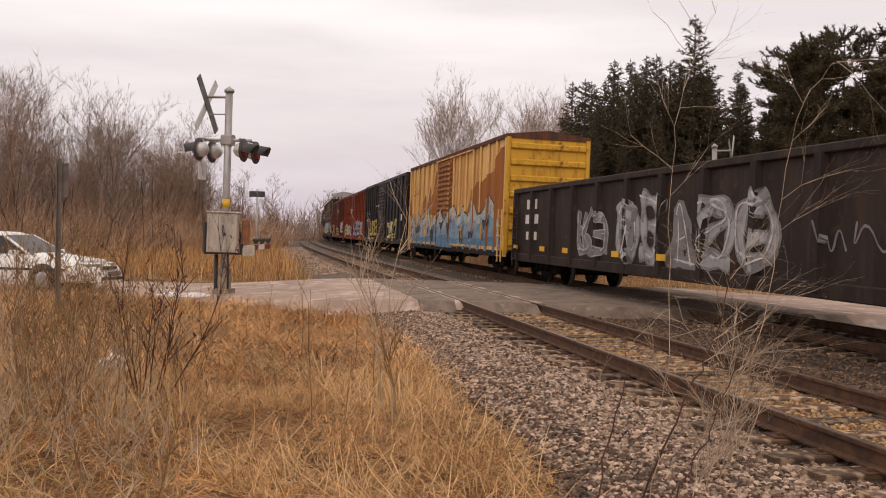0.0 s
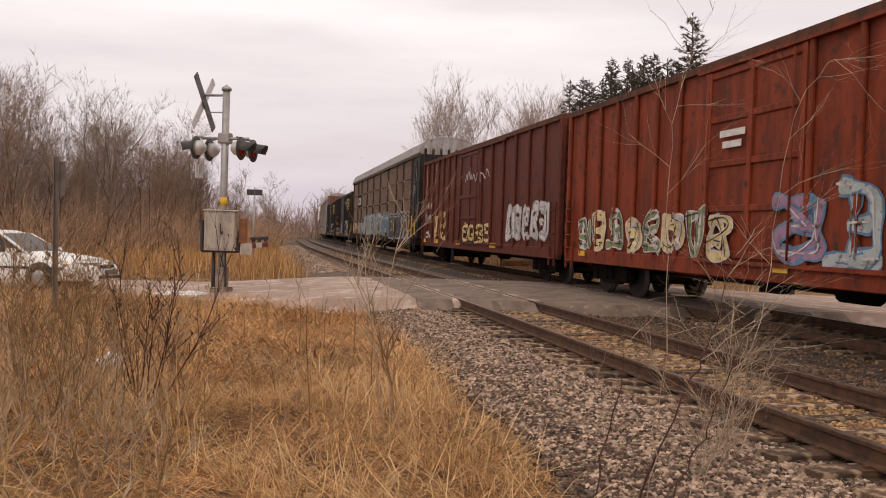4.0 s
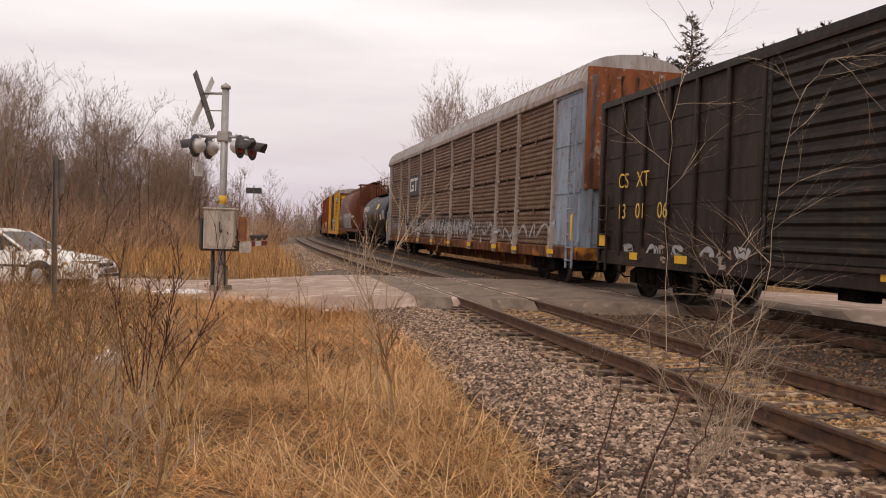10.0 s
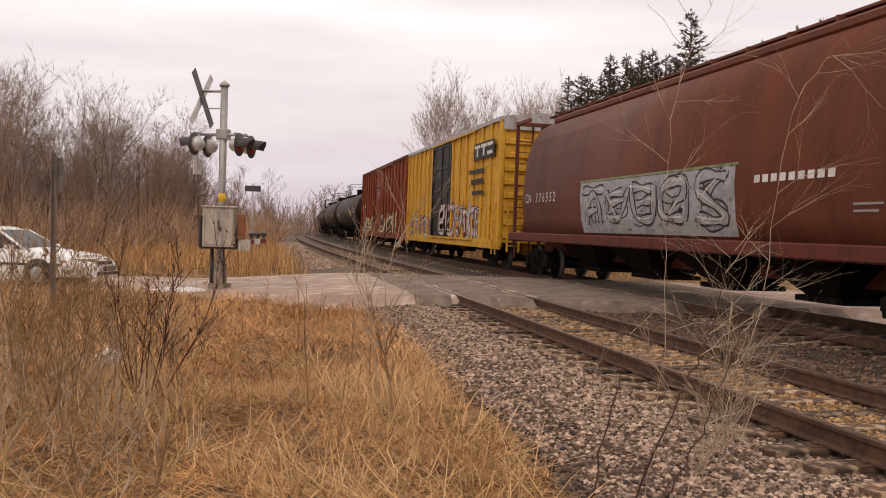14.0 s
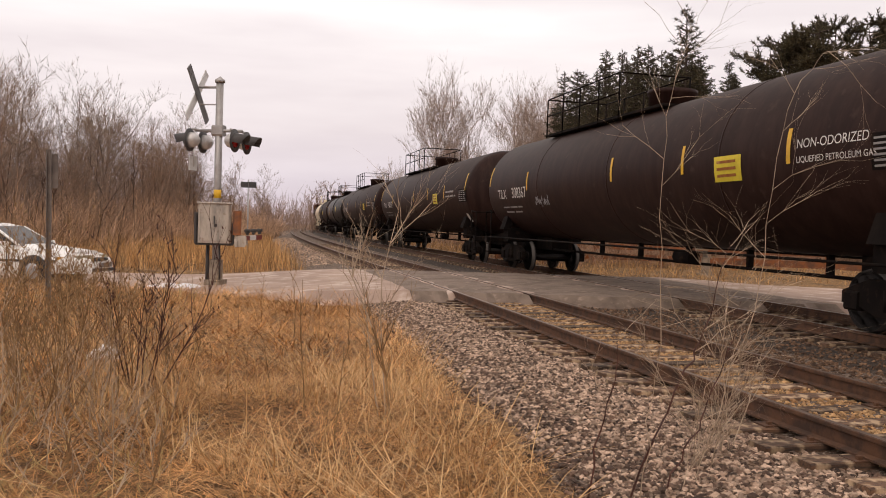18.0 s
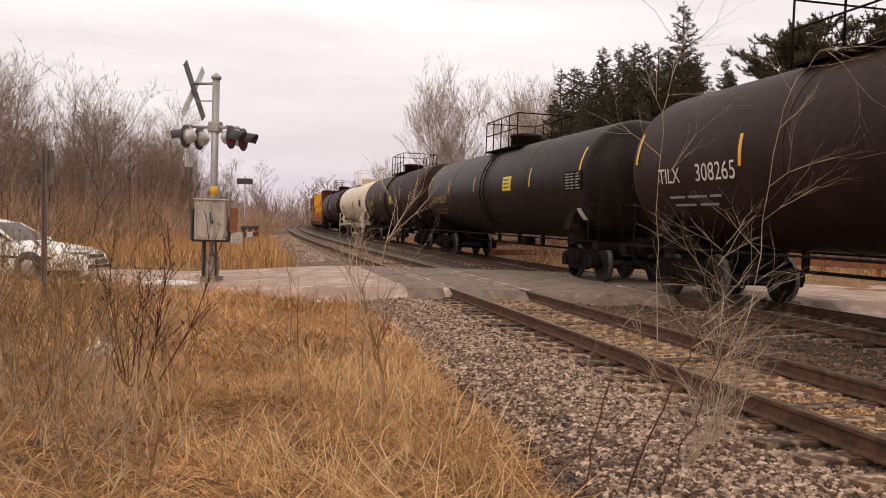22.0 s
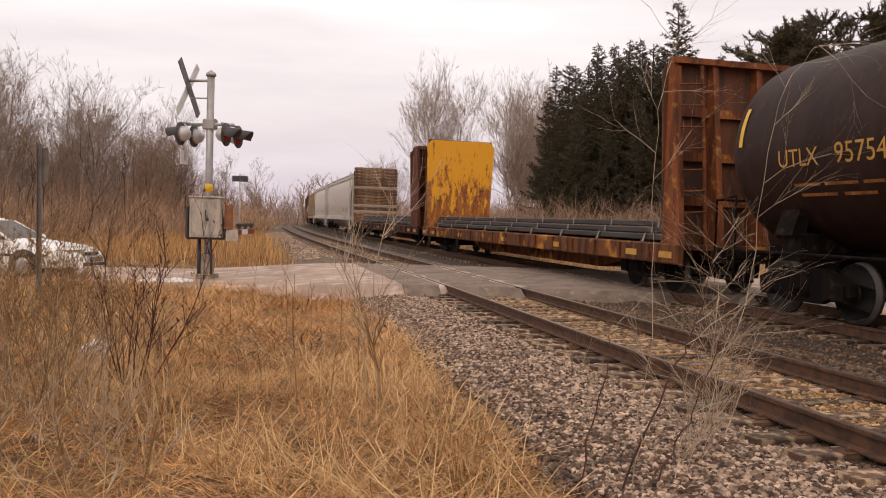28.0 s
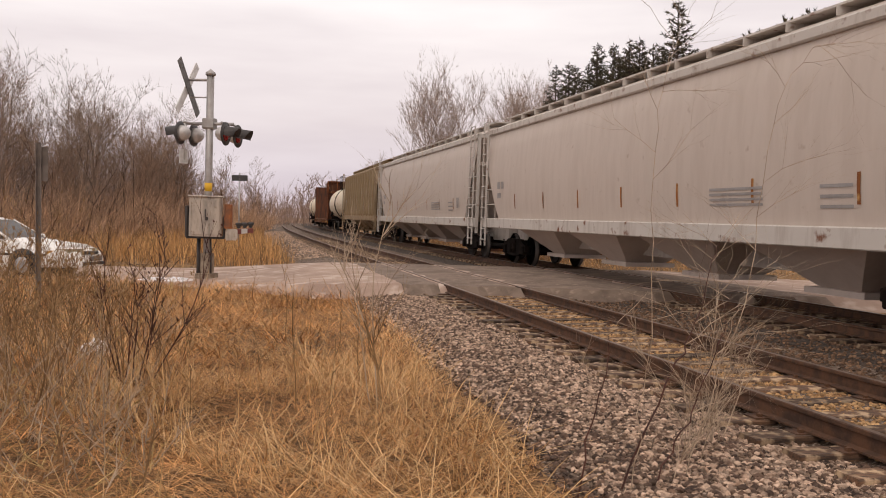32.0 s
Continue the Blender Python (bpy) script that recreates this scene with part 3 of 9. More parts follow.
paint("rack_panel_grey", (0.155, 0.09, 0.055), (0.085, 0.046, 0.027), 0.5, 0.6, (0.21, 0.16, 0.13), 0.22, scale=0.8, stretch=(1, 1, 0.8))
paint("rack_post", (0.06, 0.04, 0.032), (0.10, 0.06, 0.04), 0.4, 0.7)
paint("rack_post_grey", (0.34, 0.29, 0.26), (0.2, 0.14, 0.11), 0.4, 0.7)
paint("rack_blue", (0.27, 0.33, 0.41), (0.19, 0.18, 0.19), 0.4, 0.65, (0.22, 0.12, 0.07), 0.15)
paint("end_rust", (0.28, 0.09, 0.035), (0.14, 0.055, 0.03), 0.5, 0.8, (0.42, 0.33, 0.28), 0.15)
paint("tank_black", (0.012, 0.0078, 0.0072), (0.022, 0.0135, 0.0115), 0.4, 0.45, (0.03, 0.02, 0.016), 0.08, bump=0.04, spec=0.13)
paint("tank_brown_black", (0.021, 0.0092, 0.0072), (0.034, 0.0165, 0.0125), 0.45, 0.55, (0.044, 0.024, 0.018), 0.1, bump=0.04, spec=0.12)
paint("tank_white", (0.74, 0.65, 0.51), (0.62, 0.49, 0.33), 0.3, 0.5, (0.46, 0.30, 0.15), 0.015, bump=0.03)
paint("hopper_grey", (0.55, 0.475, 0.42), (0.51, 0.435, 0.38), 0.45, 0.5, (0.40, 0.32, 0.26), 0.02, bump=0.05)
paint("hopper_light", (0.56, 0.52, 0.48), (0.42, 0.37, 0.33), 0.3, 0.6)
paint("hopper_tan", (0.33, 0.245, 0.15), (0.25, 0.175, 0.10), 0.45, 0.65)
paint("flat_rust", (0.24, 0.072, 0.024), (0.085, 0.032, 0.018), 0.5, 0.8, (0.36, 0.17, 0.05), 0.2)
paint("flat_maroon", (0.062, 0.021, 0.013), (0.03, 0.0135, 0.010), 0.5, 0.75, (0.16, 0.065, 0.025), 0.2, third_scale=6.0)
flaking("bulkhead_yellow", (0.70, 0.315, 0.012), (0.38, 0.125, 0.018), (0.17, 0.052, 0.014), 1.2, 5.2)
paint("flat_side", (0.17, 0.062, 0.022), (0.05, 0.021, 0.013), 0.5, 0.8, (0.50, 0.21, 0.035), 0.22, third_scale=1.6)
paint("under_black", (0.008, 0.006, 0.0055), (0.016, 0.011, 0.0085), 0.4, 0.85, (0.032, 0.02, 0.014), 0.2, spec=0.08)
surface("wheel_steel", (0.02, 0.015, 0.013), 0.7, 0.1, second=(0.012, 0.009, 0.008), bump=0.1)
surface("wheel_tread", (0.11, 0.095, 0.085), 0.6, 0.4, bump=0.0)
surface("steel_beams", (0.065, 0.055, 0.05), 0.7, 0.2, second=(0.035, 0.028, 0.024), amount=0.4, scale=2.0, stretch=(0.3, 3, 3), bump=0.1)
surface("strap_steel", (0.30, 0.27, 0.25), 0.45, 0.7, bump=0.05)
surface("bulkhead_wood", (0.26, 0.13, 0.062), 0.85, second=(0.13, 0.062, 0.032), amount=0.5, scale=2.0, stretch=(3, 0.4, 3), bump=0.4, bump_scale=20,
        third=(0.29, 0.20, 0.13), third_amount=0.25, third_scale=5, per_object=0.35)
surface("pale_plank", (0.42, 0.33, 0.24), 0.85, second=(0.3, 0.22, 0.15), amount=0.4, scale=3, stretch=(3, 0.4, 3), bump=0.3, per_object=0.15)
for nm, col in (("spray_white", (0.62, 0.58, 0.56)), ("spray_grey", (0.36, 0.36, 0.37)), ("weathered_spray", (0.20, 0.19, 0.195)), ("spray_blue", (0.10, 0.22, 0.36)), ("spray_pale_blue", (0.42, 0.47, 0.47)),
                ("spray_yellow", (0.62, 0.50, 0.06)), ("spray_cream", (0.72, 0.55, 0.24)), ("spray_pink", (0.34, 0.20, 0.31)), ("spray_black", (0.02, 0.018, 0.02)),
                ("spray_green", (0.22, 0.26, 0.12)), ("spray_cyan", (0.12, 0.38, 0.48)), ("spray_teal", (0.14, 0.24, 0.30)), ("spray_mid_blue", (0.22, 0.32, 0.42))):
    surface(nm, col, 0.6, second=tuple(v * 0.6 for v in col), amount=0.4, scale=3.0, bump=0, third=(0.10, 0.07, 0.05), third_amount=0.16, third_scale=7)
surface("stripe_yellow", (0.72, 0.42, 0.02), 0.5, second=(0.6, 0.33, 0.02), amount=0.3, bump=0)
surface("stripe_white", (0.7, 0.66, 0.6), 0.5, second=(0.5, 0.45, 0.4), amount=0.4, bump=0)
surface("lettering_white", (0.70, 0.67, 0.63), 0.6, second=(0.5, 0.47, 0.44), amount=0.35, bump=0)
surface("lettering_yellow", (0.62, 0.42, 0.06), 0.6, second=(0.45, 0.28, 0.04), amount=0.4, bump=0)
surface("lettering_orange", (0.55, 0.30, 0.05), 0.6, second=(0.4, 0.2, 0.04), amount=0.4, bump=0)
surface("placard_yellow", (0.75, 0.60, 0.03), 0.5, bump=0)
surface("placard_grey", (0.32, 0.30, 0.29), 0.6, bump=0)

LEAN = Matrix.Rotation(radians(-1.0), 4, 'X')
TRAIN = []


def travel(t):
    """How far the slowly braking train has come, in metres, after t seconds."""
    return 15.6 * t - 0.025 * t * t


def rail_pose(u, t):
    """A car whose middle is u metres up the line at 0 s, at time t; its front end points along its way."""
    s = u - travel(t)
    x0, y0, z0, _ = track_at(s - 6, TRACK_GAP)
    x1, y1, z1, _ = track_at(s + 6, TRACK_GAP)
    d = Vector((x0 - x1, y0 - y1, z0 - z1))
    m = Matrix.Translation(((x0 + x1) / 2, (y0 + y1) / 2, (z0 + z1) / 2)) @ Matrix.Rotation(math.atan2(d.y, d.x), 4, 'Z')
    return m @ Matrix.Rotation(-math.atan2(d.z, math.hypot(d.x, d.y)), 4, 'Y') @ LEAN


# running gear, shared by all cars
WHEEL_R = 0.46
wb = Build()
for sy in (-1, 1):
    y = sy * 0.7525
    wb.turned([(y - sy * 0.085, 0.0), (y - sy * 0.085, 0.17), (y - sy * 0.03, 0.20), (y - sy * 0.05, 0.40), (y - sy * 0.075, WHEEL_R + 0.025), (y - sy * 0.04, WHEEL_R + 0.02)], 22, 1, mat=0)
    wb.turned([(y - sy * 0.04, WHEEL_R + 0.02), (y - sy * 0.035, WHEEL_R), (y + sy * 0.06, WHEEL_R - 0.004)], 22, 1, mat=1)
    wb.turned([(y + sy * 0.06, WHEEL_R - 0.004), (y + sy * 0.06, 0.39), (y + sy * 0.02, 0.36), (y + sy * 0.03, 0.17), (y + sy * 0.07, 0.15), (y + sy * 0.07, 0.0)], 22, 1, mat=0)
    wb.turned([(y + sy * 0.07, 0.1), (y + sy * 0.32, 0.1), (y + sy * 0.34, 0.06)], 10, 1, mat=0)
    for k in range(3):
        a = k * 2.094
        wb.box(0.24 * math.cos(a) - 0.05, 0.24 * math.cos(a) + 0.05, y + sy * 0.022, y + sy * 0.04, 0.24 * math.sin(a) - 0.05, 0.24 * math.sin(a) + 0.05)
wb.turned([(-0.7, 0.085), (0.7, 0.085)], 10, 1, mat=0)
wheelset_mesh = wb.mesh("wheelset", "wheel_steel", "wheel_tread")
fb = Build()
for sy in (-1, 1):
    y0, y1 = sorted((sy * 0.93, sy * 1.08))
    fb.prism([(-1.12, 0.42), (-1.12, 0.60), (-0.95, 0.66), (-0.55, 0.80), (0.55, 0.80), (0.95, 0.66), (1.12, 0.60), (1.12, 0.42), (0.78, 0.40), (0.42, 0.26), (-0.42, 0.26), (-0.78, 0.40)], y0, y1, 1)
    for bx in (-0.13, 0.13):
        fb.turned([(0.36, 0.085), (0.66, 0.085)], 8, 2, (bx, sy * 1.09, 0))
    for bx in (-0.89, 0.89):
        fb.box(bx - 0.14, bx + 0.14, sy * 1.0 - 0.12, sy * 1.0 + 0.12, 0.32, 0.6, c=0.03)
fb.box(-0.2, 0.2, -1.12, 1.12, 0.48, 0.76, c=0.04)
for bx in (-0.38, 0.38):
    fb.box(bx - 0.05, bx + 0.05, -0.7, 0.7, 0.30, 0.42)
bogie_mesh = fb.mesh("bogie", "under_black")
cb = Build()
cb.box(-0.1, 0.42, -0.12, 0.12, 0.68, 0.92, c=0.03).prism([(0.40, -0.16), (0.66, -0.14), (0.72, -0.02), (0.60, 0.02), (0.60, 0.10), (0.50, 0.16), (0.40, 0.14)], 0.66, 0.94, 2)
cb.tube([(0.0, -0.35, 0.7), (0.3, -0.36, 0.5), (0.55, -0.25, 0.34), (0.72, -0.1, 0.36)], 0.025, 6)
coupler_mesh = cb.mesh("coupler", "under_black")
FRONT_WHEELS, REAR_WHEELS = [], []


def running_gear(car, half, truck):
    for sx in (-1, 1):
        bg = part("bogie", bogie_mesh, car, pose(sx * truck, 0, 0), "grimy black four-wheel bogie")
        for wx, keep in ((-0.89, REAR_WHEELS), (0.89, FRONT_WHEELS)):
            keep.append(part("wheelset", wheelset_mesh, bg, pose(wx, 0, WHEEL_R), "steel wheels with bright treads"))
        part("coupler", coupler_mesh, car, pose(sx * (half - 0.25), 0, 0, 0, 0, 0 if sx > 0 else 180))


def ladder_mesh(name, width, z0, z1, step, mat, r=0.018):
    """A ladder in the x-z plane."""
    b = Build()
    for x in (-width / 2, width / 2):
        b.box(x - 0.03, x + 0.03, -0.02, 0.02, z0, z1)
    z = z0 + step * 0.6
    while z < z1:
        b.tube([(-width / 2, -0.03, z), (width / 2, -0.03, z)], r, 5)
        z += step
    return b.mesh(name, mat)


def ribbons(lines, width, depth, lift):
    """Flat strokes on a wall: lines of (x, z) points; depth(x, z) is the wall's y there."""
    v, f = [], []
    for pts in lines:
        dense = []
        for a, b in zip(pts, pts[1:]):
            n = max(1, int(math.hypot(b[0] - a[0], b[1] - a[1]) / 0.09))
            dense += [(a[0] + (b[0] - a[0]) * i / n, a[1] + (b[1] - a[1]) * i / n) for i in range(n)]
        dense.append(pts[-1])
        base = len(v)
        for i, p in enumerate(dense):
            q0, q1 = dense[max(i - 1, 0)], dense[min(i + 1, len(dense) - 1)]
            dx, dz = q1[0] - q0[0], q1[1] - q0[1]
            k = math.hypot(dx, dz) or 1
            w = width / 2 * (0.75 + 0.25 * math.sin(i * 0.9 + base))
            if i in (0, len(dense) - 1):
                w *= 0.6
            for sg in (-1, 1):
                x, z = p[0] - sg * dz / k * w, p[1] + sg * dx / k * w
                v.append((x, depth(x, z) - lift, z))
            if i:
                o = base + 2 * i
                f.append((o - 2, o - 1, o + 1, o))
    return v, f


def rounded(pts):
    """A softer line through the same corners."""
    for _ in range(2):
        out = [pts[0]]
        for p, q in zip(pts, pts[1:]):
            out += [(p[0] * 0.75 + q[0] * 0.25, p[1] * 0.75 + q[1] * 0.25), (p[0] * 0.25 + q[0] * 0.75, p[1] * 0.25 + q[1] * 0.75)]
        pts = out + [pts[-1]]
    return pts


def sprayed(x0, x1, low, high, depth, lift):
    """A filled patch between two ragged edges, low(t) and high(t), lying on the wall."""
    v, f = [], []
    n = max(2, int((x1 - x0) / 0.07))
    for i in range(n + 1):
        t = i / n
        x, za, zb = x0 + (x1 - x0) * t, low(t), high(t)
        for k in range(4):
            z = za + (zb - za) * k / 3
            v.append((x, depth(x, z) - lift, z))
        if i:
            o = 4 * i
            f += [(o - 4 + k, o + k, o + k + 1, o - 3 + k) for k in range(3)]
    return v, f


SWIRLS = (
    (((0.75, 0.9), (0.2, 0.95), (0.1, 0.5), (0.2, 0.05), (0.8, 0.1), (0.85, 0.45), (0.5, 0.45)),),
    (((0.2, 0.0), (0.15, 0.95), (0.75, 1.0), (0.85, 0.65), (0.25, 0.5)), ((0.35, 0.5), (0.85, 0.0))),
    (((0.1, 1.0), (0.2, 0.2), (0.5, 0.0), (0.8, 0.2), (0.85, 1.0)),),
    (((0.15, 0.0), (0.3, 0.6), (0.5, 1.0), (0.7, 0.6), (0.9, 0.0)), ((0.3, 0.35), (0.75, 0.35))),
    (((0.85, 0.95), (0.15, 0.9), (0.2, 0.5), (0.15, 0.05), (0.9, 0.0)), ((0.2, 0.5), (0.7, 0.52))),
    (((0.0, 0.95), (1.0, 0.98)), ((0.5, 0.95), (0.45, 0.5), (0.52, 0.0))),
    (((0.85, 0.9), (0.3, 1.0), (0.1, 0.75), (0.5, 0.52), (0.9, 0.3), (0.7, 0.02), (0.1, 0.08)),),
    (((0.5, 1.0), (0.1, 0.7), (0.15, 0.2), (0.5, 0.0), (0.88, 0.25), (0.85, 0.75), (0.5, 1.0)),),
)


def stroked(b, rng, cx, w, z0, h, thick, e, depth, fill, last):
    """One tangled sprayed form that spells nothing: edge, body and a thin stroke of light along it."""
    lines = []
    for form in rng.sample(SWIRLS, 2):
        fx, fz = rng.choice((-1, 1)), rng.choice((-1, 1))
        for line in form:
            lines.append(rounded([(cx + (fx * (px - 0.5) + rng.uniform(-0.1, 0.1)) * w * 1.05, z0 + h * (0.5 + 0.84 * fz * (pz - 0.5)) + rng.uniform(-0.07, 0.07) * h) for px, pz in line]))
    wide = max(0.12, min(0.30 * w, 0.19 * h))
    for k, line in enumerate(lines):
        b.add(*ribbons([line], wide + 2 * e, depth, 0.004 + 0.003 * k), 0)
        b.add(*ribbons([line], wide, depth, 0.0055 + 0.003 * k), fill)
    if last:
        b.add(*ribbons([[(x - wide * 0.2, z + wide * 0.12) for x, z in line[: len(line) * 2 // 3]] for line in lines], wide * 0.2, depth, 0.02), last)


def graffiti(parent, x0, x1, z0, z1, n, fills, outline, seed, depth, thick=0.2, extra=None, label="spray-painted letters", packed=False):
    """Sprayed blocks packed side by side, with edges, slits and eyes in the outline's colour; thin ones are a scribbled line."""
    rng = random.Random(seed)
    w, h = (x1 - x0) / n, z1 - z0
    mats = [outline] + list(fills) + ([extra] if extra else [])
    for i in range(n):
        b = Build()
        cx, mz = x0 + (i + 0.5) * w, (z0 + z1) / 2
        if thick <= 0.12:
            up, pts, m_ = rng.choice((-1, 1)), [], rng.randint(5, 7)
            for j in range(m_):
                pts.append((cx - w * 0.5 + w * j / (m_ - 1) + rng.uniform(-0.2, 0.2) * w, mz + up * h * rng.uniform(0.12, 0.46)))
                up = -up
            b.add(*ribbons([rounded(pts)], thick, depth, 0.009), 1 + i % len(fills))
            part("graffiti", b.mesh("graffiti", *mats), parent, None, label)
            continue
        if not packed:
            stroked(b, rng, cx, w, z0 + h * rng.uniform(0, 0.08), h * rng.uniform(0.82, 1.0), thick, 0.03 + 0.08 * min(0.5, thick), depth, 1 + i % len(fills), len(mats) - 1 if extra else 0)
            part("graffiti", b.mesh("graffiti", *mats), parent, None, label)
            continue
        a = w * rng.uniform(0.47, 0.58)
        hi = [z1 - h * rng.uniform(0.0, 0.2) for _ in range(5)]
        hi[0] -= h * rng.uniform(0.02, 0.18)
        hi[-1] -= h * rng.uniform(0.02, 0.18)
        lo = [z0 + h * rng.uniform(0.0, 0.1) for _ in range(5)]
        ticks = [0, 0.18, 0.5, 0.8, 1]
        e, up = 0.035 + 0.05 * min(1.0, thick * 2), 0.0015 * (i % 3)
        b.add(*sprayed(cx - a - e, cx + a + e, lambda t: float(np.interp(t, ticks, lo)) - e, lambda t: float(np.interp(t, ticks, hi)) + e, depth, 0.004 + up), 0)
        b.add(*sprayed(cx - a, cx + a, lambda t: float(np.interp(t, ticks, lo)), lambda t: float(np.interp(t, ticks, hi)), depth, 0.010 + up), 1 + i % len(fills))
        cuts, slit = [], max(0.05, w * 0.11)
        kind = rng.randrange(6)
        lean = rng.uniform(-0.06, 0.1) * w
        if kind in (0, 2, 5):
            q = cx + rng.uniform(-0.15, 0.15) * w
            cuts.append([(q, z0 - 0.02), (q + lean, z0 + h * rng.uniform(0.3, 0.5))])
        if kind in (1, 2, 3):
            q = cx + rng.uniform(-0.2, 0.2) * w
            cuts.append([(q, z1), (q + lean, z1 - h * rng.uniform(0.3, 0.55))])
        if kind in (3, 4):
            for z in (0.34, 0.66):
                cuts.append([(cx + a, z0 + h * z), (cx + a * rng.uniform(-0.1, 0.3), z0 + h * (z + rng.uniform(-0.04, 0.04)))])
        if kind in (0, 1, 4, 5):
            q, z = cx + rng.uniform(-0.2, 0.05) * w, z0 + h * rng.uniform(0.58, 0.72)
            cuts.append([(q - 0.08 * w, z - 0.05 * h), (q + 0.08 * w, z + 0.06 * h)])
        b.add(*ribbons(cuts, slit, depth, 0.015 + up), 0)
        # drips and a shadow line beside the block
        b.add(*ribbons([rounded([(cx - a * 0.9, z0 + h * 0.1), (cx - a * 0.8, mz), (cx - a * 0.85, z1 - h * 0.2)])], slit * 0.5, depth, 0.015 + up), 0)
        if extra:
            b.add(*ribbons([rounded([(cx - a * 0.6, z1 - h * 0.22), (cx, z1 - h * 0.16), (cx + a * 0.7, z1 - h * 0.24)]), rounded([(cx + a * 0.75, z1 - h * 0.3), (cx + a * 0.7, mz), (cx + a * 0.55, z0 + h * 0.2)])], slit * 0.45, depth, 0.019 + up), len(mats) - 1)
        part("graffiti", b.mesh("graffiti", *mats), parent, None, label)


def lettering(parent, text, x, y, z, size, mat, bend=None, label=""):
    """Flat painted words facing the near side, from x on, standing on z; y is the wall's place or a function of x and z, bend(z) the wall of a round tank."""
    cu = bpy.data.curves.new("lettering", 'FONT')
    cu.body, cu.size, cu.fill_mode = text, size, 'FRONT'
    ob = bpy.data.objects.new("lettering", cu)
    scene.collection.objects.link(ob)
    bpy.context.view_layer.update()
    me = bpy.data.meshes.new_from_object(ob)
    bpy.data.objects.remove(ob)
    flat = min((y(vt.co.x + x, vt.co.y + z) for vt in me.vertices), default=0) if callable(y) else y
    for vt in me.vertices:
        px, pz = vt.co.x + x, vt.co.y + z
        vt.co = (px, (bend(pz) if bend else flat) - 0.012, pz)
    me.materials.clear()
    me.materials.append(MATS[mat])
    return part("lettering", me, parent, None, label or "painted letters and numbers")


def bars(parent, rows, y, mat, name="marking", bend=None):
    """Small print as plain bars: rows of (x0, x1, z, height)."""
    b = Build()
    for k, (x0, x1, z, h) in enumerate(rows):
        if k and name != "logo":
            part(name, b.mesh(name, mat), parent)
            b = Build()
        if bend:
            b.add([(x0, bend(z) - 0.012, z), (x1, bend(z) - 0.012, z), (x1, bend(z + h) - 0.012, z + h), (x0, bend(z + h) - 0.012, z + h)], [(0, 1, 2, 3)])
        else:
            b.box(x0, x1, y - 0.012, y + 0.002, z, z + h)
    return part(name, b.mesh(name, mat), parent)


def stripes(parent, xs, y, z0, z1, mat="stripe_yellow", w=0.1):
    for x in xs:
        part("reflector_stripe", Build().box(x - w / 2, x + w / 2, y - 0.014, y + 0.002, z0, z1).mesh("reflector_stripe", mat), parent)


def flat_stripes(parent, xs, y, z, mat="stripe_yellow", w=0.55, h=0.13):
    for x in xs:
        part("reflector_stripe", Build().box(x - w / 2, x + w / 2, y - 0.014, y + 0.002, z, z + h).mesh("reflector_stripe", mat), parent)


WB = 1.44      # half width of a boxcar's sheathing


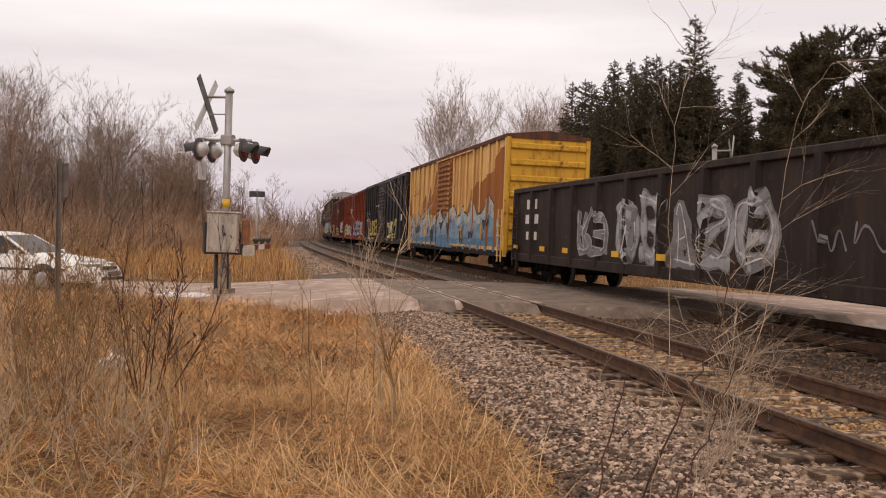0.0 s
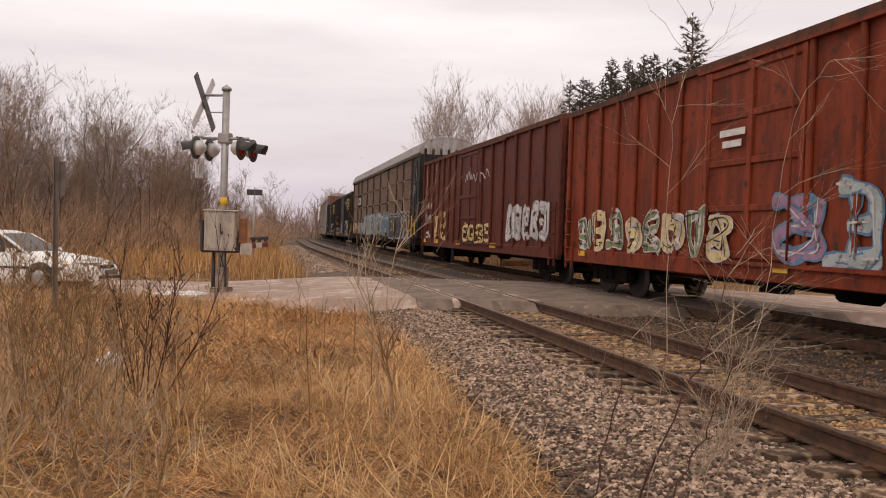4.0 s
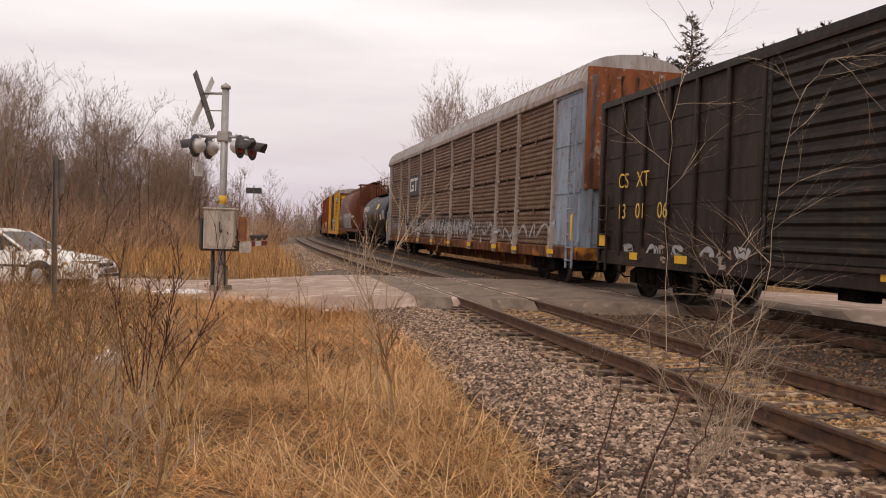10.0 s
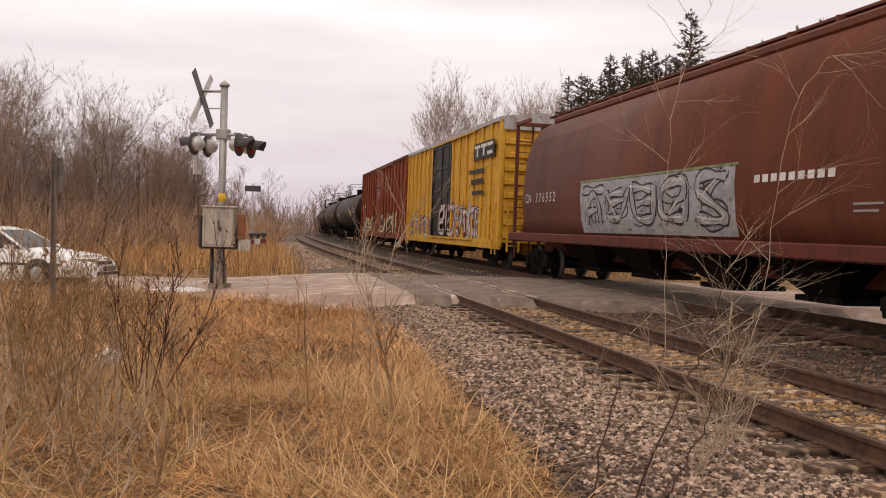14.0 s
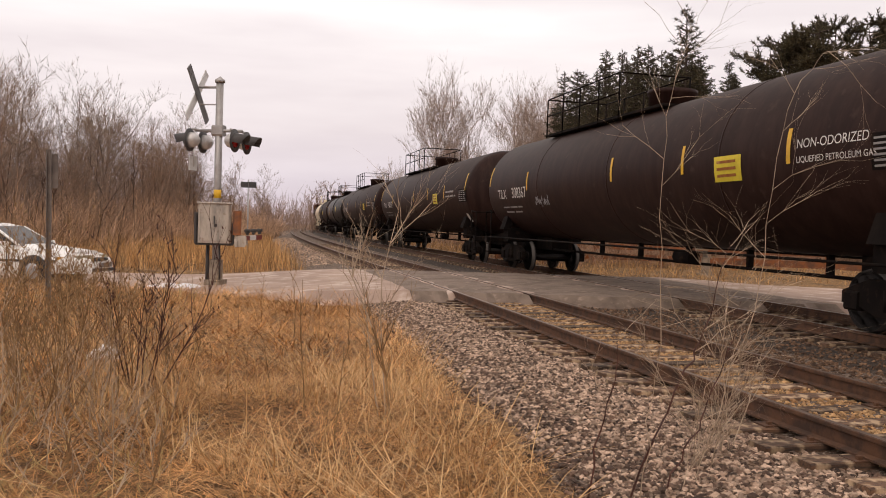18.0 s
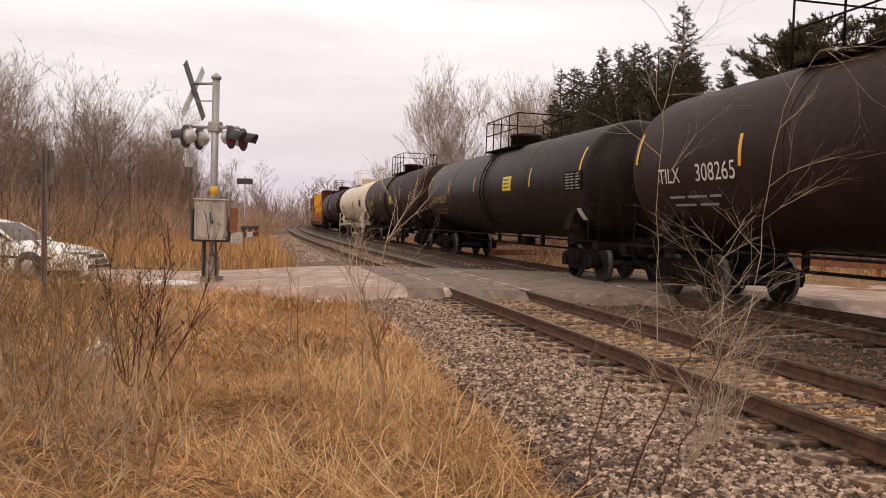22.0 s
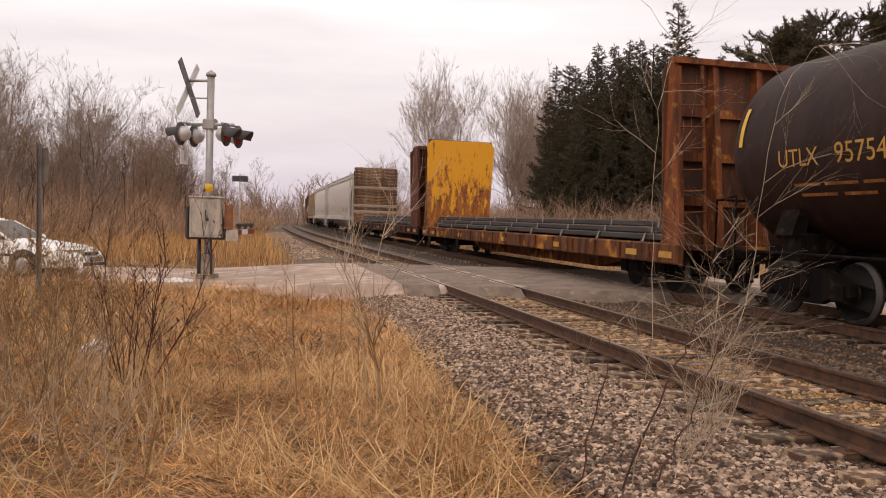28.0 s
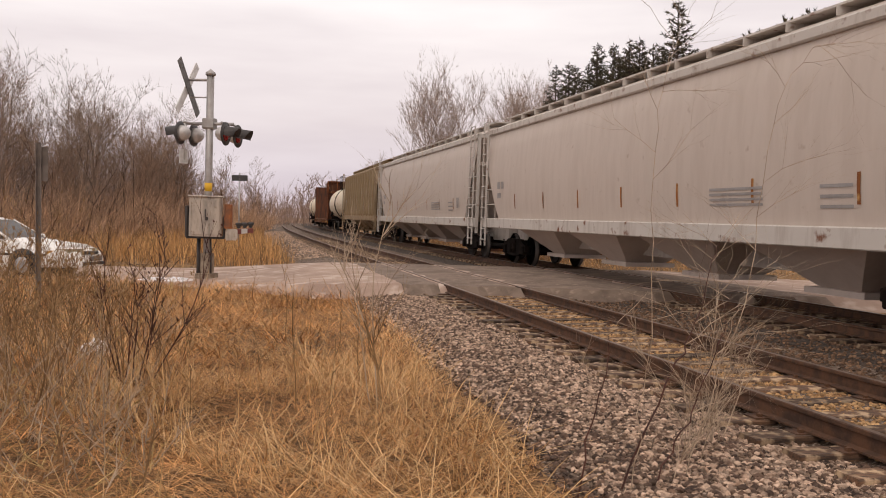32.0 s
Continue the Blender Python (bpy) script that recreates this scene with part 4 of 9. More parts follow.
def boxcar(label, u0, u1, z1, body, end, roof, door, door_kind="ribs", door_w=3.0, n_left=6, n_right=6, post_w=0.11, proud=0.09, z0=0.85, belts=True, end_ribs=9):
    """A fifty-foot boxcar. Posts stand outside the sheathing; the door slides on the near side. Returns it and its wall's depth."""
    L = u1 - u0
    h = L / 2
    car = thing("boxcar", label, "boxcar", "cars of the freight train", m=rail_pose((u0 + u1) / 2, 0))
    TRAIN.append((car, (u0 + u1) / 2))
    part("body", Build().box(-h, h, -WB, WB, z0 + 0.12, z1 - 0.12, c=0.02).mesh("body", body), car)
    part("side_sill", Build().box(-h, h, -WB - 0.05, -WB + 0.06, z0 - 0.12, z0 + 0.2, c=0.015).box(-h, h, WB - 0.06, WB + 0.05, z0 - 0.12, z0 + 0.2, c=0.015)
         .box(-h + 0.4, h - 0.4, -0.25, 0.25, 0.55, z0 + 0.14).mesh("side_sill", body), car)
    rb = Build().prism([(-WB - 0.09, z1 - 0.14), (-WB - 0.09, z1), (0, z1 + 0.17), (WB + 0.09, z1), (WB + 0.09, z1 - 0.14)], -h - 0.04, h + 0.04)
    x = -h + 0.5
    while x < h:
        rb.prism([(-WB - 0.05, z1), (0, z1 + 0.215), (WB + 0.05, z1), (WB + 0.05, z1 - 0.03), (0, z1 + 0.16), (-WB - 0.05, z1 - 0.03)], x - 0.04, x + 0.04)
        x += 0.95
    part("roof", rb.mesh("roof", roof), car)
    # posts
    door_x = -0.4
    dl, dr_ = door_x - door_w / 2, door_x + door_w / 2
    xs = [-h + 0.07 + i * (dl + h - 0.14) / n_left for i in range(n_left + 1)] + [dr_ + 0.07 + i * (h - dr_ - 0.14) / n_right for i in range(n_right + 1)]
    pm = Build().box(-post_w / 2, post_w / 2, -proud, 0.0, z0 + 0.1, z1 - 0.14, c=0.025).mesh("post", body)
    for x in xs:
        part("post", pm, car, pose(x, -WB, 0))
        part("post", pm, car, pose(x, WB, 0, 0, 0, 180))
    if belts:
        for k in range(1, 6):
            z = z0 + 0.1 + k * (z1 - z0 - 0.3) / 6
            bb = Build().box(-h + 0.1, dl, -WB - 0.02, -WB, z - 0.025, z + 0.025)
            part("belt_rail", bb.mesh("belt_rail", body), car)
            part("belt_rail", Build().box(dr_, h - 0.1, -WB - 0.02, -WB, z - 0.025, z + 0.025).mesh("belt_rail", body), car)
    # door
    dr = part("door", Build().box(-door_w / 2, door_w / 2, -WB - 0.05, -WB + 0.01, z0 + 0.22, z1 - 0.2).mesh("door", door), car, pose(door_x, 0, 0), "sliding cargo door")
    if door_kind == "ribs":
        rm = Build().prism([(-WB - 0.05, 0), (-WB - 0.11, 0.05), (-WB - 0.11, 0.10), (-WB - 0.05, 0.15)], -door_w / 2 + 0.1, door_w / 2 - 0.1).mesh("door_rib", door)
        z = z0 + 0.34
        while z < z1 - 0.32:
            part("door_rib", rm, dr, pose(0, 0, z))
            z += 0.215
    else:
        rm = Build().box(-door_w / 2 + 0.13, door_w / 2 - 0.13, -WB - 0.09, -WB - 0.04, -0.06, 0.06, c=0.015).mesh("door_rib", door)
        for k in range(5):
            part("door_rib", rm, dr, pose(0, 0, z0 + 0.3 + k * (z1 - z0 - 0.6) / 4))
        rm = Build().box(-0.06, 0.06, -WB - 0.10, -WB - 0.04, z0 + 0.24, z1 - 0.22).mesh("door_stile", door)
        for x in (-door_w / 2 + 0.06, 0.0, door_w / 2 - 0.06):
            part("door_stile", rm, dr, pose(x, 0, 0))
    for x in (-door_w / 2 + 0.25, door_w / 2 - 0.25):
        part("door_rod", Build().tube([(x, -WB - 0.14, z0 + 0.25), (x, -WB - 0.14, z1 - 0.25)], 0.022, 6).mesh("door_rod", door), dr)
    for za, zb in ((z0 + 0.13, z0 + 0.2), (z1 - 0.2, z1 - 0.14)):
        part("door_track", Build().box(dl - 0.3, door_w * 1.4, -WB - 0.12, -WB, za, zb).mesh("door_track", body), car)
    # ends with horizontal ribs
    for sx in (-1, 1):
        ew = part("end_wall", Build().box(min(sx * h, sx * (h + 0.012)), max(sx * h, sx * (h + 0.012)), -WB + 0.04, WB - 0.04, z0 + 0.13, z1 - 0.14).mesh("end_wall", end), car)
        rm = Build().prism([(sx * h, -0.13), (sx * (h + 0.10), -0.07), (sx * (h + 0.10), 0.07), (sx * h, 0.13)], -WB + 0.1, WB - 0.1, 1).mesh("end_rib", end)
        for k in range(end_ribs):
            part("end_rib", rm, ew, pose(0, 0, z0 + 0.35 + k * (z1 - z0 - 0.75) / (end_ribs - 1)))
        for y in (-WB, WB):
            part("corner_post", Build().box(sx * h - 0.06, sx * h + 0.06, y - 0.08, y + 0.08, z0, z1 - 0.1, c=0.02).mesh("corner_post", end), car)
        lad = ladder_mesh("ladder", 0.42, z0 - 0.3, z0 + 1.5, 0.34, body)
        part("ladder", lad, car, pose(sx * (h - 0.35), -WB - 0.1, 0))
        part("end_ladder", ladder_mesh("end_ladder", 0.42, z0 - 0.2, z1 - 0.3 if sx < 0 else z0 + 1.6, 0.36, body), car, pose(sx * (h + 0.14), -WB + 0.45, 0, 0, 0, 90 * sx))
    part("brake_gear", Build().turned([(-0.4, 0.16), (0.4, 0.16)], 10, 0, (1.2, -0.5, 0.62)).box(-0.9, -0.3, -0.9, -0.6, 0.5, 0.8).tube([(-h + 2, -0.4, 0.6), (h - 2, -0.4, 0.6)], 0.025).mesh("brake_gear", "under_black"), car)
    running_gear(car, h, h - 2.1)

    def depth(x, z):
        for px in xs:
            if abs(x - px) < post_w / 2 + 0.02:
                return -WB - proud
        if abs(x - door_x) < door_w / 2:
            return -WB - 0.115
        return -WB - 0.022
    return car, h, depth


# 1 open gondola
def gondola(u0, u1):
    L, h = u1 - u0, (u1 - u0) / 2
    car = thing("gondola_car", "dark brown open gondola car with white graffiti", "gondola", "cars of the freight train", m=rail_pose((u0 + u1) / 2, 0))
    TRAIN.append((car, (u0 + u1) / 2))
    b = Build().box(-h, h, -1.45, -1.40, 0.75, 2.85).box(-h, h, 1.40, 1.45, 0.75, 2.85).box(-h, -h + 0.06, -1.4, 1.4, 0.75, 2.85).box(h - 0.06, h, -1.4, 1.4, 0.75, 2.85)
    part("side_wall", b.mesh("side_wall", "dark_brown_paint"), car)
    part("floor", Build().box(-h, h, -1.4, 1.4, 0.78, 0.95).mesh("floor", "roof_rust"), car)
    b = Build()
    for y in (-1.45, 1.45):
        b.box(-h, h, y - 0.09, y + 0.09, 2.78, 2.93, c=0.02)
    b.box(-h, -h + 0.14, -1.45, 1.45, 2.78, 2.93).box(h - 0.14, h, -1.45, 1.45, 2.78, 2.93)
    part("top_rail", b.mesh("top_rail", "dark_brown_paint"), car)
    part("side_sill", Build().box(-h, h, -1.52, -1.4, 0.6, 0.85, c=0.02).box(-h, h, 1.4, 1.52, 0.6, 0.85, c=0.02).box(-h, h, -0.25, 0.25, 0.6, 0.8).mesh("side_sill", "dark_brown_paint"), car)
    pm = Build().prism([(-0.13, 0), (-0.08, -0.12), (0.08, -0.12), (0.13, 0)], 0.7, 2.8, 2).mesh("post", "dark_brown_paint")
    n = 13
    xs = [-h + 0.15 + i * (L - 0.3) / n for i in range(n + 1)]
    for x in xs:
        part("post", pm, car, pose(x, -1.45, 0))
        part("post", pm, car, pose(x, 1.45, 0, 0, 0, 180))
    for sx in (-1, 1):
        part("ladder", ladder_mesh("ladder", 0.42, 0.45, 2.3, 0.34, "dark_brown_paint"), car, pose(sx * (h - 0.4), -1.57, 0))
        eb = Build()
        for k in range(4):
            eb.box(min(sx * h, sx * (h + 0.1)), max(sx * h, sx * (h + 0.1)), -1.35, 1.35, 1.0 + k * 0.5, 1.2 + k * 0.5, c=0.03)
        part("end_wall", eb.mesh("end_wall", "dark_brown_paint"), car)

    def depth(x, z):
        return -1.57 if any(abs(x - p) < 0.13 for p in xs) else -1.452
    graffiti(car, -h + 8.0, -h + 14.4, 0.75, 2.45, 5, ["spray_grey", "spray_grey", "weathered_spray"], "weathered_spray", 11, depth, 0.45, "spray_white", "large chalky sprayed letters with pale edges")
    graffiti(car, -h + 5.6, -h + 7.6, 0.9, 2.2, 2, ["weathered_spray"], "spray_grey", 12, depth, 0.13, "spray_white", "grey sprayed letters")
    graffiti(car, -h + 15.4, -h + 17.0, 1.1, 1.9, 2, ["weathered_spray"], "dark_brown_paint", 13, depth, 0.05)
    bars(car, [(-h + 1.2, -h + 1.45, 2.25, 0.3), (-h + 1.9, -h + 2.15, 2.25, 0.3), (-h + 1.1, -h + 1.5, 1.8, 0.28), (-h + 1.85, -h + 2.3, 1.8, 0.28), (-h + 1.2, -h + 1.5, 1.3, 0.25), (-h + 1.9, -h + 2.2, 1.3, 0.25)], -1.452, "lettering_white")
    flat_stripes(car, [-h + 0.5, -h + 3.1, -h + 5.0, -h + 8.3, -h + 10.6], -1.57, 0.98, w=0.4, h=0.14)
    bars(car, [(h - 4.9, h - 4.1, 1.75, 0.2), (h - 4.85, h - 4.2, 1.2, 0.5), (h - 4.7, h - 4.3, 0.85, 0.15)], -1.452, "placard_grey", "placard")
    running_gear(car, h, h - 2.2)


gondola(4.4, 26.9)

# 2 cream and rust boxcar with a blue sprayed band
car, h, dep = boxcar("cream-yellow boxcar streaked with rust, blue and white graffiti along its foot", 27.9, 45.45, 4.88, "cream_yellow", "bright_yellow", "roof_rust", "rusty_door", z0=0.8, belts=False, post_w=0.13, n_left=6, n_right=7, end_ribs=7)
b = Build()


def band(x0, x1, z0, tops, mat, lift):
    n = len(tops)
    v, f = [], []
    m = int((x1 - x0) / 0.07)
    for i in range(m + 1):
        x = x0 + (x1 - x0) * i / m
        k = (n - 1) * i / m
        j = min(int(k), n - 2)
        zt = tops[j] + (tops[j + 1] - tops[j]) * (k - j)
        v += [(x, dep(x, z0) - lift, z0), (x, dep(x, zt) - lift, zt)]
        if i:
            f.append((2 * i - 2, 2 * i, 2 * i + 1, 2 * i - 1))
    b.add(v, f, mat)


rg = random.Random(4)
band(h - 5.4, h - 0.1, 0.95, [2.2, 3.0, 3.45, 3.4, 3.6, 3.7, 4.45, 4.5], 5, 0.003)
band(-h + 0.1, -h + 0.5, 0.95, [3.3, 2.9, 2.2], 5, 0.003)
tops = [1.9, 2.4, 1.75, 2.45, 1.95, 2.2, 2.65, 1.8, 2.3, 1.7, 2.5, 1.9, 2.35, 2.6, 1.95, 2.55, 2.1, 2.75, 2.05, 2.3, 2.85, 2.4, 1.3]
band(-h + 0.1, h - 0.5, 0.95, [t + 0.07 for t in tops], 2, 0.005)
band(-h + 0.1, h - 0.5, 0.95, tops, 0, 0.008)
band(-h + 0.1, h - 0.5, 0.95, [t * 0.55 + 0.62 for t in tops], 6, 0.011)
band(-h + 0.1, h - 0.2, 0.82, [1.2, 1.35, 1.2, 1.3, 1.25, 1.4, 1.2, 1.3, 1.25, 1.35, 1.3], 1, 0.014)
band(-h + 3.4, -2.0, 2.3, [2.9, 3.3, 2.7, 3.7, 3.0, 4.3, 4.4], 5, 0.002)
for i in range(9):
    x, z = -h + 0.9 + i * 1.75 + rg.uniform(-0.4, 0.4), rg.uniform(1.3, 1.9)
    w, k = rg.uniform(0.22, 0.45), rg.uniform(0.3, 0.6)
    q = [(x - w, z + k * 0.45), (x - w * 0.4, z - k * 0.7), (x + w * 0.5, z - k * 0.15), (x + w * 1.3, z + k), (x + w * 0.2, z + k * 0.35)]
    yy = min(dep(*c) for c in q)
    for g, (mt, up) in ((1.14, (4, 0.017)), (1.0, (2, 0.02))):
        b.add([(x + (c[0] - x) * g, yy - up, z + (c[1] - z) * g) for c in q], [(0, 1, 2, 4), (4, 2, 3)], mt)
part("graffiti", b.mesh("graffiti", "spray_pale_blue", "spray_blue", "spray_black", "spray_grey", "spray_white", "patch_brown", "spray_mid_blue"), car, None, "pale blue sprayed band with black edges")
bars(car, [(-h + 0.1, h - 0.1, 0.68, 0.20)], -WB - 0.05, "frame_black", "painted_band")
lettering(car, "26  109", -h + 1.05, lambda x, z: dep(x, z) - 0.014, 1.66, 0.40, "spray_black")
lettering(car, "FG  LK", -h + 1.15, lambda x, z: dep(x, z) - 0.014, 2.16, 0.36, "spray_black")
stripes(car, [-h + 2.2, -h + 4.4, 3.0, 6.0, h - 0.5], -WB - 0.1, 1.25, 1.8)
graffiti(car, -h + 1.0, -h + 2.6, 3.1, 4.0, 3, ["rusty_door"], "rusty_door", 21, dep, 0.05)

# 3 dark boxcar with yellow graffiti
car, h, dep = boxcar("dark blue-grey ribbed boxcar with yellow graffiti", 46.85, 64.95, 4.78, "dark_blue_paint", "black_paint", "black_paint", "dark_blue_paint", door_w=3.4)
graffiti(car, -h + 2.5, -h + 6.5, 1.05, 2.4, 4, ["spray_yellow"], "dark_blue_paint", 31, dep, 0.40, "spray_yellow", "yellow sprayed letters with dark edges")
graffiti(car, 2.4, 5.8, 1.0, 2.2, 3, ["spray_yellow"], "spray_white", 32, dep, 0.26, "spray_black", "yellow sprayed letters")
graffiti(car, -h + 6.5, -h + 7.0, 1.5, 2.2, 1, ["spray_blue"], "spray_blue", 33, dep, 0.22)
lettering(car, "C S", -h + 1.15, dep, 2.62, 0.36, "lettering_white")
lettering(car, "X T", -h + 2.35, dep, 2.66, 0.36, "lettering_white")
lettering(car, "138", -h + 1.05, dep, 2.12, 0.38, "lettering_white")
lettering(car, "738", -h + 2.28, dep, 2.14, 0.38, "lettering_white")
bars(car, [(-2.5, -2.3, 3.1, 0.14), (-1.75, -1.45, 3.15, 0.1), (h - 1.1, h - 0.7, 2.1, 0.35)], -WB - 0.12, "lettering_white", "placard")
flat_stripes(car, [-h + 0.6, -h + 2.6, -h + 4.4, 2.6, 4.6, h - 0.8], -WB - 0.07, 0.9)

# 4 and 5 red boxcars
car, h, dep = boxcar("orange-red boxcar with pastel graffiti along its lower side", 65.7, 83.9, 4.72, "oxide_red", "oxide_red", "roof_rust", "oxide_red", "plug", belts=False, n_left=7, n_right=7)
graffiti(car, -h + 0.8, -0.8, 1.0, 2.0, 8, ["spray_green", "spray_cream"], "spray_white", 41, dep, 0.16, "spray_black", "pale green sprayed letters")
graffiti(car, 0.4, h - 1.2, 1.0, 2.35, 6, ["spray_pink", "spray_pale_blue"], "spray_blue", 42, dep, 0.24, "spray_white", "mauve and blue sprayed letters")
stripes(car, [h - 0.6], -WB - 0.1, 1.1, 2.3)
bars(car, [(-1.3, -0.5, 3.25, 0.12), (-1.2, -0.6, 3.05, 0.12)], -WB - 0.12, "lettering_white")
flat_stripes(car, [-h + 1.2, 0.6, h - 3.0], -WB - 0.07, 0.9, w=0.4)
car, h, dep = boxcar("deep red boxcar with cream graffiti on its lower side", 84.5, 103.2, 4.78, "deep_oxide", "deep_oxide", "roof_rust", "deep_oxide", "plug", belts=False, n_left=7, n_right=6)
graffiti(car, -h + 2.6, -h + 4.9, 0.95, 2.35, 3, ["spray_cream", "patch_brown"], "deep_oxide", 51, dep, 0.34, None, "cream sprayed blots")
graffiti(car, -h + 0.8, -h + 1.8, 1.0, 1.5, 2, ["spray_white"], "spray_grey", 52, dep, 0.12)
graffiti(car, -1.2, 2.6, 1.0, 1.8, 4, ["spray_cream"], "roof_rust", 53, dep, 0.3)
graffiti(car, -1.0, 2.0, 3.2, 4.0, 3, ["spray_white"], "deep_oxide", 54, dep, 0.07)
graffiti(car, h - 5.0, h - 0.8, 1.2, 2.4, 5, ["spray_white"], "spray_grey", 55, dep, 0.2)
lettering(car, "151 669", -h + 0.85, dep, 1.95, 0.38, "lettering_white")
bars(car, [(-h + 1.0, -h + 1.3, 2.5, 0.24), (-h + 1.75, -h + 2.2, 2.5, 0.24), (-1.5, -1.0, 2.3, 0.4)], -WB - 0.025, "lettering_white")
flat_stripes(car, [-h + 0.7, -h + 3.3, -2.0, 3.0], -WB - 0.07, 0.9, w=0.7, h=0.17)


# 6 and 9 autoracks
def autorack(label, u0, u1, panel, post, sill, end_mat, roof, marks):
    L, h = u1 - u0, (u1 - u0) / 2
    car = thing("autorack_car", label, "autorack", "cars of the freight train", m=rail_pose((u0 + u1) / 2, 0))
    TRAIN.append((car, (u0 + u1) / 2))
    y0, zb, zt = 1.44, 1.05, 5.40
    part("deck", Build().box(-h, h, -1.5, 1.5, 0.72, 1.06, c=0.03).prism([(-h + 4.5, 0.8), (-h + 6.5, 0.30), (h - 6.5, 0.30), (h - 4.5, 0.8)], -0.35, 0.35, 1).mesh("deck", sill), car)
    prof = [(-1.52, zt)] + [(-1.52 * math.cos(a), zt + 0.80 * math.sin(a) ** 0.8) for a in np.linspace(0.12, math.pi - 0.12, 11)] + [(1.52, zt), (1.4, zt - 0.08), (-1.4, zt - 0.08)]
    rb = Build().prism(prof, -h, h)
    x = -h + 0.35
    while x < h:
        rb.prism([(p[0] * 1.006, p[1] + 0.03) for p in prof[1:-3]] + [(p[0] * 0.98, p[1] - 0.02) for p in prof[-4:0:-1]], x - 0.05, x + 0.05)
        x += 0.38
    part("roof", rb.mesh("roof", roof), car, None, "arched galvanised roof")
    part("top_chord", Build().box(-h, h, -1.56, -1.42, zt - 0.2, zt - 0.02, c=0.02).box(-h, h, 1.42, 1.56, zt - 0.2, zt - 0.02, c=0.02).mesh("top_chord", post), car)
    xs = [m - h for m in marks]
    n, end_len = len(xs) - 1, (marks[0], L - marks[-1])
    rows = 4
    ph = (zt - 0.2 - zb) / rows
    k = 7
    step = (ph - 0.05) / k
    ring = []
    for i in range(k):
        z = 0.025 + i * step
        ring += [(0.0, z), (-0.03, z + step * 0.2), (-0.03, z + step * 0.55), (0.0, z + step * 0.75)]
    ring.append((0.0, ph - 0.025))
    for i in range(n):
        w = xs[i + 1] - xs[i]
        cx = (xs[i] + xs[i + 1]) / 2
        pm = Build().prism(ring + [(0.03, ph - 0.025), (0.03, 0.025)], -w / 2 + 0.05, w / 2 - 0.05).mesh("side_panel", panel)
        cl = Build().box(-0.05, 0.05, -0.055, -0.02, -0.09, 0.09, c=0.01).mesh("clip", panel)
        for r in range(rows):
            part("side_panel", pm, car, pose(cx, -y0, zb + r * ph))
            part("side_panel", pm, car, pose(cx, y0, zb + r * ph, 0, 0, 180))
            if r:
                part("clip", cl, car, pose(cx, -y0, zb + r * ph))
    om = Build().prism([(-0.075, 0.02), (-0.06, -0.10), (0.06, -0.10), (0.075, 0.02)], zb - 0.3, zt - 0.1, 2)
    om.box(-0.16, 0.16, -0.09, 0.02, zt - 0.3, zt - 0.12).prism([(-0.16, 0.02), (-0.1, -0.13), (0.1, -0.13), (0.16, 0.02)], zb - 0.32, zb + 0.55, 2)
    om = om.mesh("post", post)
    for x in xs:
        part("post", om, car, pose(x, -y0, 0))
        part("post", om, car, pose(x, y0, 0, 0, 0, 180))
    cm = Build().turned([(-0.03, 0.055), (0.03, 0.055)], 8, 1).mesh("bracket", "roof_galvanised")
    for x in xs[1:-1]:
        for r in (1, 2, 3):
            for dx in (-0.14, 0.14):
                part("bracket", cm, car, pose(x + dx, -y0 - 0.04, zb + r * ph))
    for sx, el in ((-1, end_len[0]), (1, end_len[1])):
        a, b_ = sorted((sx * h, sx * (h - el)))
        eb = Build().box(a, b_, -1.46, -1.40, zb, zt - 0.1).box(a, b_, 1.40, 1.46, zb, zt - 0.1)
        ex = sx * (h - 0.06)
        eb.box(min(ex, ex + sx * 0.05), max(ex, ex + sx * 0.05), -1.42, 1.42, zb, zt + 0.25)
        for q in range(7):
            y = -1.2 + q * 0.4
            eb.box(min(ex, ex + sx * 0.12), max(ex, ex + sx * 0.12), y - 0.06, y + 0.06, zb, zt + 0.2)
        for zz in (zb + 0.1, zb + 1.5, zb + 2.8, zt - 0.2):
            eb.box(a, b_, -1.49, -1.42, zz - 0.05, zz + 0.05)
        part("end_door", eb.mesh("end_door", end_mat), car, None, "folding end doors")
        part("ladder", ladder_mesh("ladder", 0.42, 0.5, zb + 1.4 if sx < 0 else zt - 0.4, 0.34, end_mat), car, pose(sx * (h - 0.4), -1.56, 0))
        part("grab_iron", Build().tube([(sx * (h - 0.2), -1.5, 1.2), (sx * (h - 0.2), -1.6, 1.25), (sx * (h - 0.2), -1.6, 1.9), (sx * (h - 0.2), -1.5, 1.95)], 0.03).mesh("grab_iron", "stripe_yellow"), car)
    running_gear(car, h, h - 3.6)

    def depth(x, z):
        if any(abs(x - p) < 0.11 for p in xs):
            return -y0 - 0.105 - (0.03 if z < zb + 0.56 else 0)
        if z < 1.06:
            return -1.505
        return -y0 - 0.034
    return car, h, depth, zt, xs


